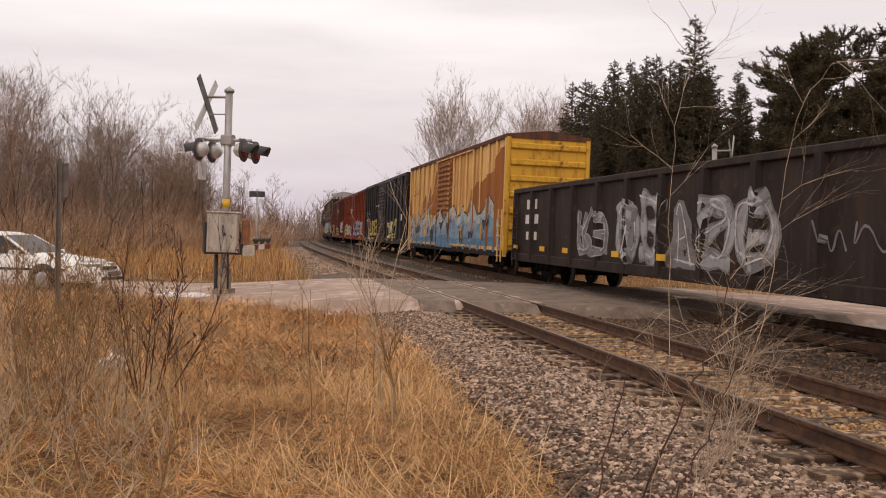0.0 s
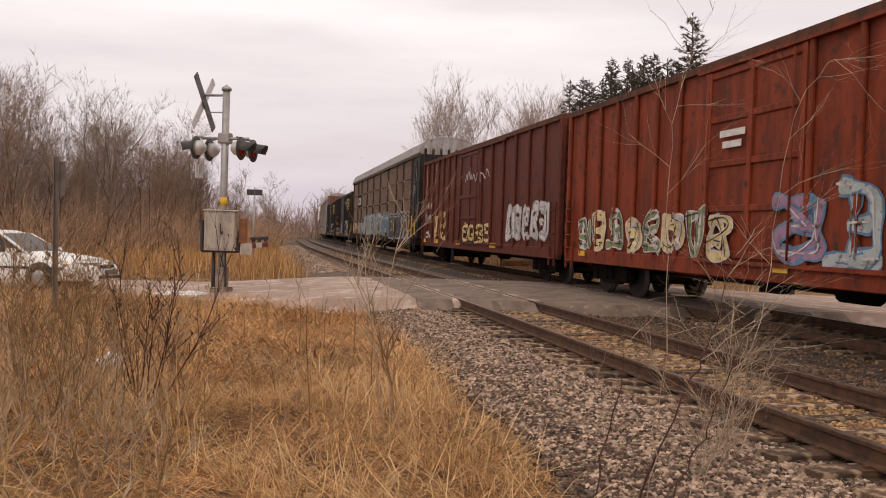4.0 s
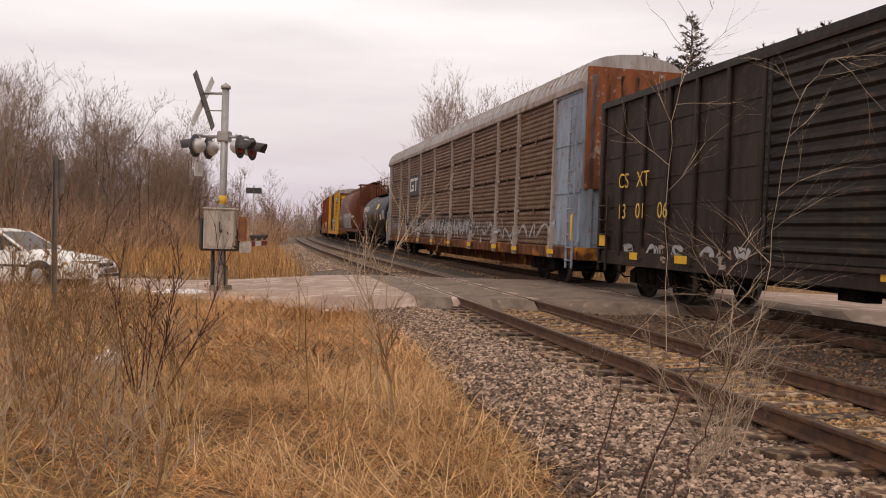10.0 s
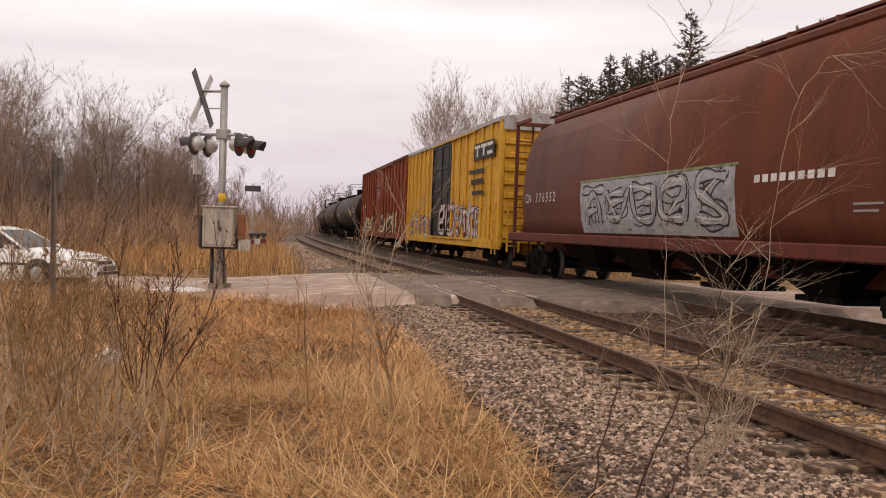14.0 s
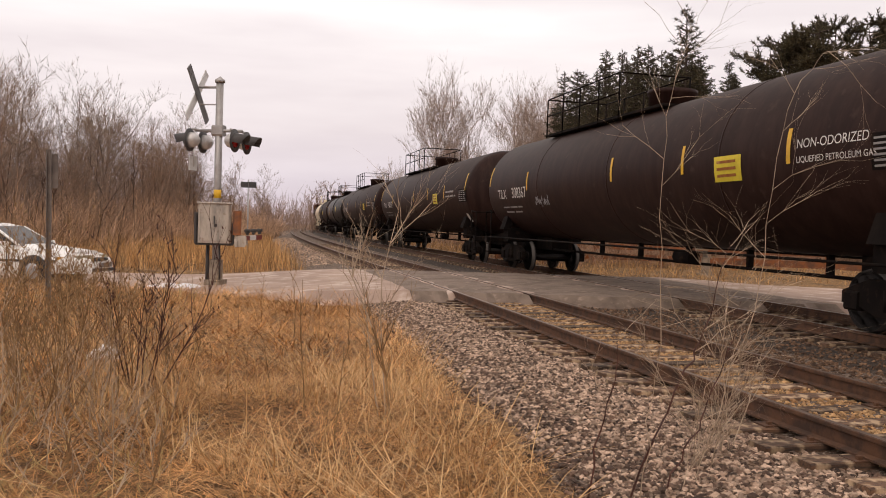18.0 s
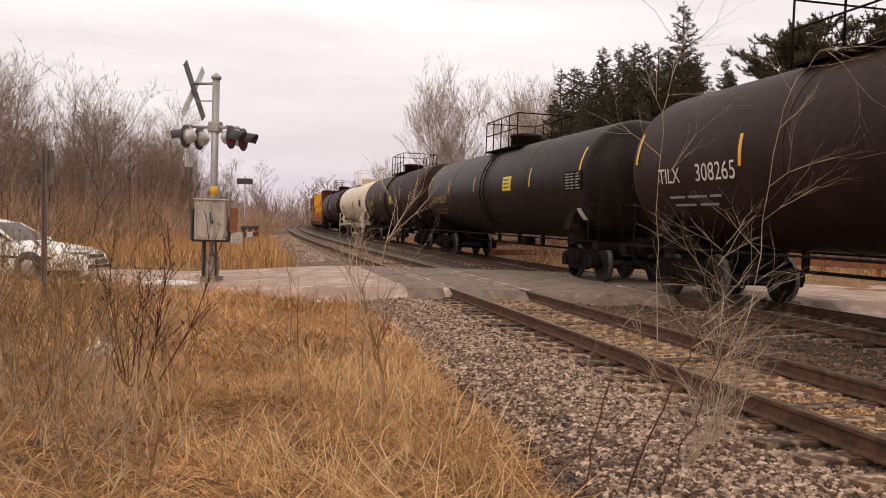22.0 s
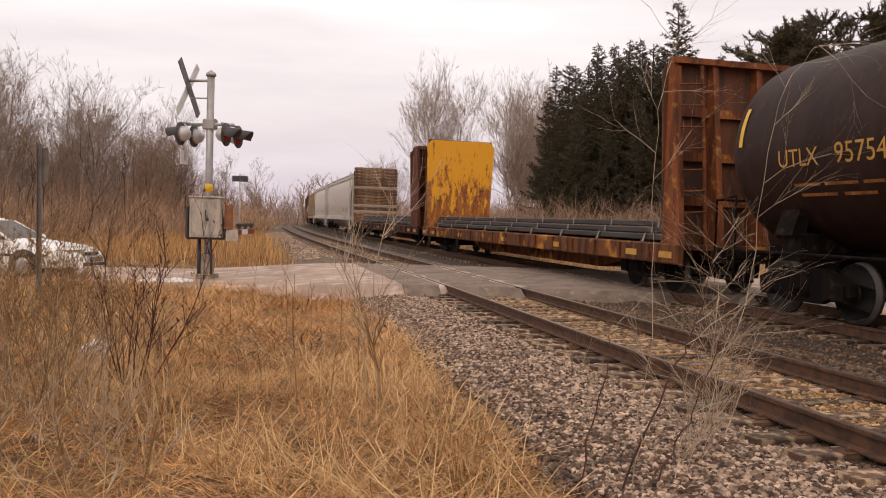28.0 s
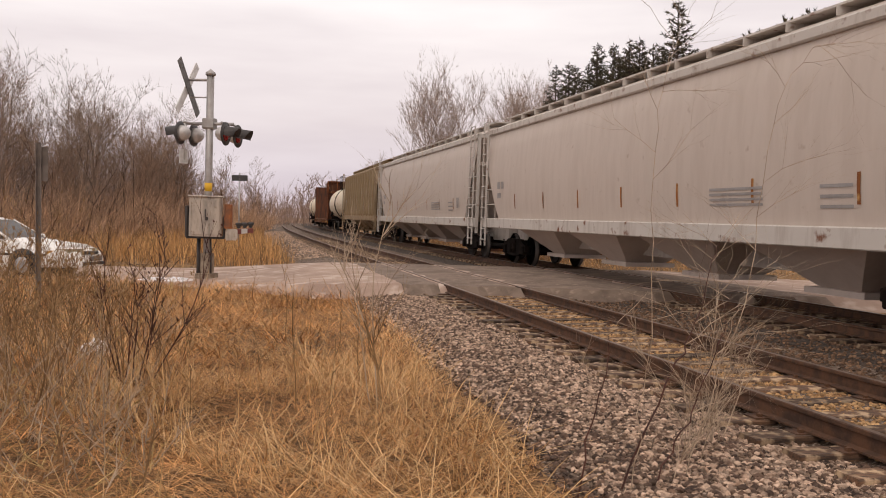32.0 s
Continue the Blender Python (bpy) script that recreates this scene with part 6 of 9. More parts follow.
# 11 cylindrical covered hopper
def round_hopper(u0, u1):
    L, h = u1 - u0, (u1 - u0) / 2
    car = thing("covered_hopper", "rust-brown rounded covered grain hopper with grey graffiti", "hopper", "cars of the freight train", m=rail_pose((u0 + u1) / 2, 0))
    TRAIN.append((car, (u0 + u1) / 2))
    prof = [(-1.38, 1.3), (-1.50, 1.7), (-1.56, 2.3), (-1.54, 2.9), (-1.46, 3.6), (-1.30, 4.15), (-1.0, 4.58), (-0.6, 4.80), (0, 4.88)]
    prof += [(-y, z) for y, z in prof[-2::-1]]
    b = Build().prism(prof, -h + 1.5, h - 1.5, smooth=True)
    part("body", b.mesh("body", "hopper_brown"), car)
    for sx in (-1, 1):
        part("end_sheet", Build().prism([(-1.35, 1.3), (-1.5, 2.3), (-1.4, 3.6), (-1.0, 4.4), (1.0, 4.4), (1.4, 3.6), (1.5, 2.3), (1.35, 1.3)], min(sx * (h - 1.5), sx * (h - 1.42)), max(sx * (h - 1.5), sx * (h - 1.42))).mesh("end_sheet", "hopper_brown"), car)
        part("slope_sheet", Build().prism([(sx * (h - 1.4), 3.2), (sx * (h - 0.35), 1.3), (sx * (h - 0.55), 1.25), (sx * (h - 1.6), 3.0)], -1.2, 1.2, 1).mesh("slope_sheet", "hopper_brown"), car)
        fb_ = Build()
        for y in (-1.4, -0.55, 0.55, 1.4):
            fb_.box(sx * (h - 0.25) - 0.05, sx * (h - 0.25) + 0.05, y - 0.05, y + 0.05, 1.0, 4.90)
        fb_.box(sx * (h - 0.25) - 0.06, sx * (h - 0.25) + 0.06, -1.45, 1.45, 4.80, 4.92).box(min(sx * (h - 1.5), sx * (h - 0.2)), max(sx * (h - 1.5), sx * (h - 0.2)), -1.45, -1.36, 4.80, 4.90)
        fb_.box(min(sx * (h - 1.5), sx * (h - 0.2)), max(sx * (h - 1.5), sx * (h - 0.2)), 1.36, 1.45, 4.80, 4.90).box(sx * (h - 0.25) - 0.04, sx * (h - 0.25) + 0.04, -0.55, 0.55, 2.6, 4.78)
        part("end_frame", fb_.mesh("end_frame", "hopper_brown"), car)
        part("ladder", ladder_mesh("ladder", 0.5, 0.5, 4.88, 0.36, "hopper_brown"), car, pose(sx * (h - 0.14), -1.1, 0, 0, 0, 90 * sx))
    rb_ = Build().box(-h + 0.3, h - 0.3, -0.36, 0.36, 5.10, 5.15)
    for x in np.arange(-h + 1.5, h - 1, 1.3):
        rb_.box(x - 0.03, x + 0.03, -0.5, 0.5, 4.82, 5.11)
    part("running_board", rb_.mesh("running_board", "hopper_brown"), car)
    part("hatch", Build().box(-h + 2.0, h - 2.0, -0.8, -0.4, 4.70, 4.90, c=0.05).mesh("hatch", "hopper_brown"), car)
    part("side_sill", Build().box(-h, h, -1.52, -1.30, 1.08, 1.34, c=0.03).box(-h, h, 1.30, 1.52, 1.08, 1.34, c=0.03).box(-h, h, -0.25, 0.25, 0.65, 1.1).mesh("side_sill", "deep_oxide"), car)
    # outlets in near-black instead of body brown: the shade below is painted on
    for cx in (-h * 0.5, -h * 0.17, h * 0.17, h * 0.5):
        part("outlet_hopper", Build().add([(cx - 1.3, -1.2, 1.2), (cx + 1.3, -1.2, 1.2), (cx + 1.3, 1.2, 1.2), (cx - 1.3, 1.2, 1.2), (cx - 0.4, -0.5, 0.45), (cx + 0.4, -0.5, 0.45), (cx + 0.4, 0.5, 0.45), (cx - 0.4, 0.5, 0.45)],
             [(0, 1, 5, 4), (1, 2, 6, 5), (2, 3, 7, 6), (3, 0, 4, 7), (4, 5, 6, 7)]).box(cx - 0.6, cx + 0.6, -0.6, 0.6, 0.36, 0.46).mesh("outlet_hopper", "under_black"), car)
    ys, zs = [p[0] for p in prof[:8]], [p[1] for p in prof[:8]]

    def bend(z):
        return float(np.interp(z, zs, ys))
    x0, x1 = -h + 6.25, -h + 13.4
    bent_patch(car, "graffiti_panel", x0, x1, 1.4, 2.65, bend, "spray_grey", 0.008)
    graffiti(car, x0 + 0.1, x1 - 0.1, 1.5, 2.6, 5, ["spray_grey"], "spray_black", 111, lambda x, z: bend(z) - 0.006, 0.3, "spray_white", "grey sprayed letters with black edges")
    bars(car, [(x0 - 0.05, x1 + 0.1, 2.66, 0.05), (x0 + 0.2, x1, 1.1, 0.18)], -1.56, "spray_green", bend=lambda z: bend(max(z, 1.3)) - 0.004)
    lettering(car, "CN", -h + 1.8, 0, 2.25, 0.38, "lettering_white", bend)
    lettering(car, "3 7 6 5 5 2", -h + 2.75, 0, 2.25, 0.38, "lettering_white", bend)
    bars(car, [(x1 + 0.6 + k * 0.235, x1 + 0.76 + k * 0.235, 2.32, 0.13) for k in range(9)], 0, "lettering_white", "logo", bend)
    bars(car, [(h - 2.9, h - 2.3, 1.9, 0.035), (h - 2.9, h - 2.4, 1.8, 0.035)], 0, "placard_grey", bend=bend)
    running_gear(car, h, h - 1.7)


round_hopper(221.1, 240.4)

# 12 and 13
car, h, dep = boxcar("bright yellow boxcar with a black door and red and white graffiti", 241.6, 258.4, 5.30, "bright_yellow", "bright_yellow", "roof_galvanised", "black_paint", "plug", door_w=3.6, post_w=0.12)
graffiti(car, -h + 1.0, -2.0, 0.95, 2.0, 5, ["spray_grey", "spray_white"], "oxide_red", 121, dep, 0.22, "spray_black", "red-edged sprayed letters")
graffiti(car, -0.6, h - 2.4, 0.95, 2.5, 5, ["spray_white"], "oxide_red", 122, dep, 0.22, "spray_black", "white letters with red edges")
bars(car, [(-h + 13.5, -h + 16.2, 4.0, 0.6)], -WB - 0.1, "black_paint", "logo_panel")
q = -h + 13.65
bars(car, [(q, q + 0.7, 4.4, 0.12), (q + 0.28, q + 0.44, 4.1, 0.3), (q + 0.85, q + 1.55, 4.4, 0.12), (q + 1.13, q + 1.29, 4.1, 0.3), (q + 1.7, q + 2.35, 4.1, 0.12), (q + 1.7, q + 2.35, 4.4, 0.12)], -WB - 0.115, "lettering_white", "logo")
bars(car, [(h - 3.9, h - 1.9, 3.5, 0.14), (h - 3.6, h - 2.0, 3.1, 0.18), (h - 3.4, h - 1.9, 2.7, 0.14)], -WB - 0.1, "black_paint")
part("white_top", Build().box(h + 0.10, h + 0.13, -WB, WB, 4.85, 5.25).mesh("white_top", "roof_galvanised"), car)
car, h, dep = boxcar("orange-red boxcar with large cream graffiti", 259.2, 278.3, 5.32, "orange_oxide", "orange_oxide", "roof_rust", "orange_oxide", "plug", door_w=3.4, belts=False, n_left=6, n_right=7)
graffiti(car, -h + 2.2, -h + 6.6, 0.8, 2.25, 4, ["spray_cream"], "spray_black", 131, dep, 0.42, "spray_white", "cream block letters with black edges")
graffiti(car, -h + 10.2, -h + 16.8, 0.8, 2.3, 6, ["spray_cream"], "spray_black", 132, dep, 0.42, "spray_white", "cream block letters with black edges")
graffiti(car, -h + 1.0, -h + 1.8, 0.95, 1.3, 2, ["spray_cyan"], "spray_cyan", 133, dep, 0.2)
graffiti(car, h - 1.0, h - 0.3, 1.0, 1.6, 1, ["spray_cyan"], "spray_cyan", 134, dep, 0.25)
graffiti(car, -1.6, 0.2, 1.4, 2.1, 3, ["spray_grey"], "orange_oxide", 135, dep, 0.035)
lettering(car, "40", -h + 0.75, dep, 2.2, 0.42, "lettering_white")
lettering(car, "973", -h + 1.75, dep, 2.2, 0.42, "lettering_white")
bars(car, [(-h + 0.8, -h + 1.3, 2.75, 0.28), (-h + 1.7, -h + 1.95, 2.75, 0.28), (-h + 0.9, -h + 1.4, 1.7, 0.12), (-h + 1.8, -h + 2.3, 1.7, 0.12)], -WB - 0.03, "lettering_white")
lettering(car, "CLOSE AND LOCK", -0.75, -WB - 0.11, 3.75, 0.145, "lettering_white")
lettering(car, "DOORS BEFORE", -0.70, -WB - 0.11, 3.55, 0.145, "lettering_white")
lettering(car, "MOVING CAR", -0.65, -WB - 0.11, 3.35, 0.145, "lettering_white")
bars(car, [(-h + 0.25, -h + 0.6, 1.05, 0.4), (0.2, 0.9, 1.1, 0.14)], -WB - 0.12, "stripe_yellow", "placard")


paint("bulkhead_maroon", (0.14, 0.042, 0.022), (0.075, 0.026, 0.016), 0.5, 0.75, (0.28, 0.13, 0.06), 0.12)
# flat cars with bulkheads
def bulkhead_flat(label, u0, u1, mat, front, rear, number):
    L, h = u1 - u0, (u1 - u0) / 2
    car = thing("bulkhead_flatcar", label, "flatcar", "cars of the freight train", m=rail_pose((u0 + u1) / 2, 0))
    TRAIN.append((car, (u0 + u1) / 2))
    side = "flat_side" if mat == "flat_rust" else mat
    db = Build().box(-h, h, -1.45, 1.45, 0.92, 1.02).box(-h, h, -1.48, -1.36, 0.62, 1.03, c=0.03).box(-h, h, 1.36, 1.48, 0.62, 1.03, c=0.03).prism([(-h + 0.6, 0.93), (-h + 0.6, 0.7), (-h + 4.0, 0.62), (-h + 6.0, 0.26), (h - 6.0, 0.26), (h - 4.0, 0.62), (h - 0.6, 0.7), (h - 0.6, 0.93)], -0.38, 0.38, 1)
    part("deck", db.mesh("deck", side), car)
    pm = Build().box(-0.06, 0.06, -0.05, 0.0, 0.70, 1.0, c=0.01).mesh("stake_pocket", side)
    for x in np.linspace(-h + 1.2, h - 1.2, 16):
        part("stake_pocket", pm, car, pose(x, -1.48, 0))
    for sx, spec in ((1, front), (-1, rear)):
        face, frame_mat, top, deep = spec
        xo = sx * (h - 0.05)
        xi = sx * (h - deep)
        bh = part("bulkhead", Build().box(min(xi, sx * (h - 0.5)), max(xi, sx * (h - 0.5)), -1.45, 1.45, top - 0.1, top + 0.02).mesh("bulkhead", frame_mat), car, None, "braced steel end bulkhead")
        um = Build().prism([(xo, 1.0), (sx * (h - deep - 0.03), 1.0), (xi, top), (sx * (h - 0.58), top)], -0.06, 0.06, 1).mesh("upright", frame_mat)
        for y in (-1.38, -0.5, 0.5, 1.38):
            part("upright", um, bh, pose(0, y, 0))
        um = Build().box(min(xi, xi + sx * 0.12), max(xi, xi + sx * 0.12), -1.4, 1.4, -0.09, 0.09).mesh("crossbar", frame_mat)
        for z in (1.9, 2.8, 3.7):
            part("crossbar", um, bh, pose(0, 0, z))
        if face == "wood":
            n = 18
            dz = (top - 1.02) / n
            pl = Build().box(-0.05, 0.05, -1.58, 1.55, 0.01, dz - 0.012, c=0.012)
            meshes = [pl.mesh("plank", "bulkhead_wood"), Build().box(-0.055, 0.055, -1.59, 1.56, 0.008, dz - 0.01, c=0.012).mesh("plank", "pale_plank")]
            rgw = random.Random(8)
            for k in range(n):
                part("plank", meshes[1 if k in (3, 5, 11) else 0], bh, pose(xi - sx * (0.06 + rgw.uniform(0, 0.012)), rgw.uniform(-0.02, 0.02), 1.02 + k * dz))
        else:
            c = 0.22
            part("face_plate", Build().prism([(-1.42, 1.02), (1.42, 1.02), (1.56, top - c), (1.56 - c, top), (-1.56 + c, top), (-1.56, top - c)], min(xi, xi - sx * 0.05), max(xi, xi - sx * 0.05)).mesh("face_plate", face), bh)
        part("ladder", ladder_mesh("ladder", 0.5, 1.0, top - 0.2, 0.42, frame_mat), car, pose(sx * (h - 0.2), -0.95, 0, 0, -4 * sx, 90 * sx))
    if mat == "flat_maroon":
        nb = part("number_board", Build().box(h - 0.54, h - 0.50, -0.43, 0.43, 3.0, front[2] - 0.12).mesh("number_board", "flat_rust"), car)
        for word, z in (("NOKL", 4.25), (number, 3.95)):
            lettering(nb, word, -0.36, 0, z, 0.22, "lettering_white").matrix_basis = Matrix.Translation((h - 0.50, 0, 0)) @ Matrix.Rotation(radians(90), 4, 'Z')
    # number and stripes
    lettering(car, number, -h + 3.9, -1.535, 0.72, 0.24, "lettering_white" if mat == "flat_maroon" else "lettering_orange")
    flat_stripes(car, [-h + 0.4, -h + 2.2, -h + 6.6, 0.5, 5.0, h - 2.0, h - 0.5], -1.482, 0.74, "lettering_orange", 0.5, 0.13)
    running_gear(car, h, h - (1.8 if mat == "flat_maroon" else 2.2))
    return car, h


def beam_load(car_u, label, h):
    """A low stack of dark steel bars lying along a flat car, strapped."""
    ld = thing("steel_bar_load", label, "cargo", "steel loads", m=rail_pose(car_u, 0))
    TRAIN.append((ld, car_u))
    rg_ = random.Random(int(car_u))
    bm_ = Build().box(-h + 1.2, h - 1.2, -0.145, 0.145, 1.075, 1.205, c=0.02).mesh("steel_bar", "steel_beams")
    for row in range(3):
        for k in range(8 - row):
            part("steel_bar", bm_, ld, pose(rg_.uniform(-0.4, 0.3), -1.1 + 0.155 * row + k * 0.315, 0.145 * row))
    wd = Build().box(-0.06, 0.06, -1.25, 1.25, 1.02, 1.075).mesh("dunnage", "bulkhead_wood")
    sb = Build().prism([(-1.33, 1.04), (-1.27, 1.22), (-1.13, 1.22), (-1.11, 1.36), (-0.97, 1.36), (-0.95, 1.51), (1.1, 1.51), (1.1, 1.497), (-0.94, 1.497), (-0.955, 1.347), (-1.095, 1.347), (-1.115, 1.207), (-1.255, 1.207), (-1.315, 1.04)], -0.035, 0.035).mesh("strap", "strap_steel")
    for x in np.linspace(-h + 2.0, h - 2.0, 9):
        part("dunnage", wd, ld, pose(x, 0, 0))
        part("strap", sb, ld, pose(x + 0.2, 0, 0))


car, h = bulkhead_flat("rusty bulkhead flatcar with a flaking yellow end wall", 432.3, 455.3, "flat_rust", ("roof_rust", "flat_rust", 4.75, 0.75), ("bulkhead_yellow", "flat_rust", 4.92, 0.75), "2042")
beam_load((432.3 + 455.3) / 2, "long dark steel bars strapped on the rusty flatcar", h)
car, h = bulkhead_flat("maroon bulkhead flatcar with a weathered plank end wall", 456.4, 479.5, "flat_maroon", ("roof_rust", "bulkhead_maroon", 4.8, 1.75), ("wood", "flat_maroon", 4.95, 0.75), "725376")
beam_load((456.4 + 479.5) / 2, "long dark steel bars strapped on the maroon flatcar", h - 1.0)


# grey and tan covered hoppers
def covered_hopper(label, u0, u1, mat, light, ribs, zt=4.30):
    L, h = u1 - u0, (u1 - u0) / 2
    car = thing("covered_hopper", label, "hopper", "cars of the freight train", m=rail_pose((u0 + u1) / 2, 0))
    TRAIN.append((car, (u0 + u1) / 2))
    prof = [(-1.46, 1.3), (-1.53, 2.0), (-1.55, 2.9), (-1.50, 3.7), (-1.42, zt), (-1.25, zt + 0.16), (-0.8, zt + 0.42), (0, zt + 0.52)]
    prof += [(-y, z) for y, z in prof[-2::-1]]
    b = Build()
    hb = h - 0.25
    # sides cut away at the lower ends: full length above, shorter below
    n = len(prof)

    def half_len(z):
        return hb if z > 3.35 else hb - 0.0 - 1.45 * (3.35 - z) / 2.05
    v = [(sx * half_len(z), y, z) for sx in (-1, 1) for y, z in prof]
    b.add(v, [(i, (i + 1) % n, n + (i + 1) % n, n + i) for i in range(n - 1)], 0, True)
    b.add(v, [tuple(range(n)), tuple(range(2 * n - 1, n - 1, -1))], 0)
    part("body", b.mesh("body", mat), car)
    part("side_sill", Build().box(-h, h, -1.58, -1.42, 1.12, 1.44, c=0.02).box(-h, h, 1.42, 1.58, 1.12, 1.44, c=0.02).box(-h, h, -0.25, 0.25, 0.65, 1.12).mesh("side_sill", light), car)
    part("eave", Build().box(-hb, hb, -1.50, -1.36, zt - 0.06, zt + 0.14, c=0.03).box(-hb, hb, 1.36, 1.50, zt - 0.06, zt + 0.14, c=0.03).mesh("eave", light), car)
    rb_ = Build().box(-h + 0.1, h - 0.1, -0.85, -0.35, zt + 0.56, zt + 0.60).box(-h + 0.1, h - 0.1, 0.35, 0.85, zt + 0.56, zt + 0.60)
    for x in np.arange(-h + 0.6, h, 1.25):
        rb_.box(x - 0.012, x + 0.012, -0.9, 0.9, zt + 0.40, zt + 0.57)
    part("running_board", rb_.mesh("running_board", light), car)
    part("hatch", Build().box(-h + 1.0, h - 1.0, -0.34, 0.34, zt + 0.48, zt + 0.64, c=0.03).mesh("hatch", light), car)
    if ribs:
        pm = Build().prism([(-0.09, 1.35), (-0.09, zt), (0.09, zt), (0.09, 1.35)], -1.60, -1.46, 1).mesh("rib", mat)
        for x in np.linspace(-hb + 1.6, hb - 1.6, 13):
            part("rib", pm, car, pose(x, -0.03, 0))
    for sx in (-1, 1):
        part("slope_sheet", Build().prism([(sx * hb, 3.35), (sx * (hb - 1.45), 1.3), (sx * (hb - 1.6), 1.35), (sx * (hb - 0.15), 3.45)], -1.45, 1.45, 1).mesh("slope_sheet", mat), car)
        part("ladder", ladder_mesh("ladder", 0.5, 0.5, zt + 0.4, 0.36, light), car, pose(sx * (h - 0.35), -1.62, 0))
        fb_ = Build()
        for y in (-1.45, 1.45):
            fb_.box(sx * (h - 0.1) - 0.05, sx * (h - 0.1) + 0.05, y - 0.05, y + 0.05, 0.9, zt + 0.1)
        fb_.box(sx * (h - 0.1) - 0.05, sx * (h - 0.1) + 0.05, -1.5, 1.5, zt, zt + 0.14)
        for z in (1.9, 2.4, 2.9):
            fb_.tube([(sx * (h - 1.3), -1.5, z), (sx * (h - 0.1), -1.5, z)], 0.025, 5)
        fb_.tube([(sx * (h - 1.3), -1.5, 1.3), (sx * (h - 1.3), -1.5, 2.9)], 0.03, 5)
        part("end_frame", fb_.mesh("end_frame", light), car)
    for cx in (-h * 0.56, -h * 0.19, h * 0.19, h * 0.56):
        part("outlet_hopper", Build().add([(cx - 1.6, -1.4, 1.2), (cx + 1.6, -1.4, 1.2), (cx + 1.6, 1.4, 1.2), (cx - 1.6, 1.4, 1.2), (cx - 0.45, -0.5, 0.45), (cx + 0.45, -0.5, 0.45), (cx + 0.45, 0.5, 0.45), (cx - 0.45, 0.5, 0.45)],
             [(0, 1, 5, 4), (1, 2, 6, 5), (2, 3, 7, 6), (3, 0, 4, 7), (4, 5, 6, 7)]).box(cx - 0.7, cx + 0.7, -0.65, 0.65, 0.36, 0.46).mesh("outlet_hopper", mat), car)
    ys, zs = [p[0] for p in prof[:5]], [p[1] for p in prof[:5]]

    def bend(z):
        return float(np.interp(z, zs, ys))
    bars(car, [(-h + 1.6, -h + 1.9, 2.4, 0.22), (-h + 2.0, -h + 2.25, 2.4, 0.22), (-h + 1.6, -h + 2.0, 2.1, 0.16)] + [(h - 7.0, h - 5.4, 1.75 + 0.09 * k, 0.045) for k in range(4)] + [(h - 4.0, h - 3.3, 1.7, 0.05), (h - 4.0, h - 3.3, 1.85, 0.05), (h - 4.0, h - 3.3, 2.0, 0.05), (h - 2.7, h - 2.5, 1.8, 0.4), (h - 2.4, h - 2.3, 1.8, 0.4)], 0, "placard_grey", bend=bend)
    for x in np.linspace(-h + 3.4, h - 3.2, 7):
        bent_patch(car, "reflector_stripe", x - 0.035, x + 0.035, 1.75, 2.2, bend, "rusty_door")
    running_gear(car, h, h - 2.1)
    return car, h


covered_hopper("clean pale grey covered hopper with a white sill", 480.5, 502.0, "hopper_grey", "hopper_light", False)
covered_hopper("clean pale grey covered hopper with a white sill", 502.8, 523.4, "hopper_grey", "hopper_light", False)
covered_hopper("tan ribbed covered hopper", 524.1, 542.0, "hopper_tan", "hopper_tan", True)
# the last ones come into view only at a distance
car, h, bend = tank_car("white and black tank car far up the line", 543.2, 557.0, "tank_white", 1.45, 2.5, rail_len=3.0)
car, h = bulkhead_flat("rust-brown bulkhead flatcar far up the line", 558.4, 579.0, "flat_rust", ("roof_rust", "flat_rust", 4.8, 0.75), ("roof_rust", "flat_rust", 4.8, 0.75), "")
car, h, bend = tank_car("white tank car far up the line", 580.3, 597.0, "tank_white", 1.5, 2.6, rail_len=3.0)

# ---------- crossing signals ----------
surface("mast_aluminium", (0.42, 0.40, 0.39), 0.5, 0.5, second=(0.32, 0.29, 0.27), amount=0.4, scale=2, bump=0.1)
surface("cabinet_grey", (0.50, 0.43, 0.36), 0.6, 0.2, second=(0.27, 0.24, 0.21), amount=0.4, scale=2.5, stretch=(2, 2, 0.5), bump=0.1, third=(0.22, 0.14, 0.09), third_amount=0.1)
surface("lamp_black", (0.045, 0.042, 0.042), 0.55, second=(0.06, 0.052, 0.05), bump=0.1)
surface("lamp_silver", (0.60, 0.58, 0.57), 0.45, 0.4, second=(0.45, 0.42, 0.4), bump=0.1)
surface("lens_red", (0.30, 0.012, 0.012), 0.15, bump=0)
surface("sign_white", (0.72, 0.70, 0.68), 0.5, second=(0.58, 0.55, 0.52), amount=0.4, scale=3, bump=0)
surface("sign_back", (0.20, 0.19, 0.185), 0.5, 0.4, second=(0.14, 0.13, 0.125), amount=0.4, bump=0.05)
surface("arm_red", (0.22, 0.05, 0.04), 0.5, bump=0)
surface("concrete", (0.33, 0.30, 0.27), 0.9, second=(0.25, 0.22, 0.19), amount=0.5, scale=4, bump=0.3, bump_scale=30)
surface("gear_rust", (0.32, 0.11, 0.035), 0.8, second=(0.15, 0.07, 0.04), amount=0.5, bump=0.2)
surface("base_steel", (0.36, 0.29, 0.22), 0.8, 0.1, second=(0.22, 0.165, 0.12), amount=0.5, scale=4, bump=0.2)
PERP = Vector((-ROAD_DIR.y, ROAD_DIR.x))


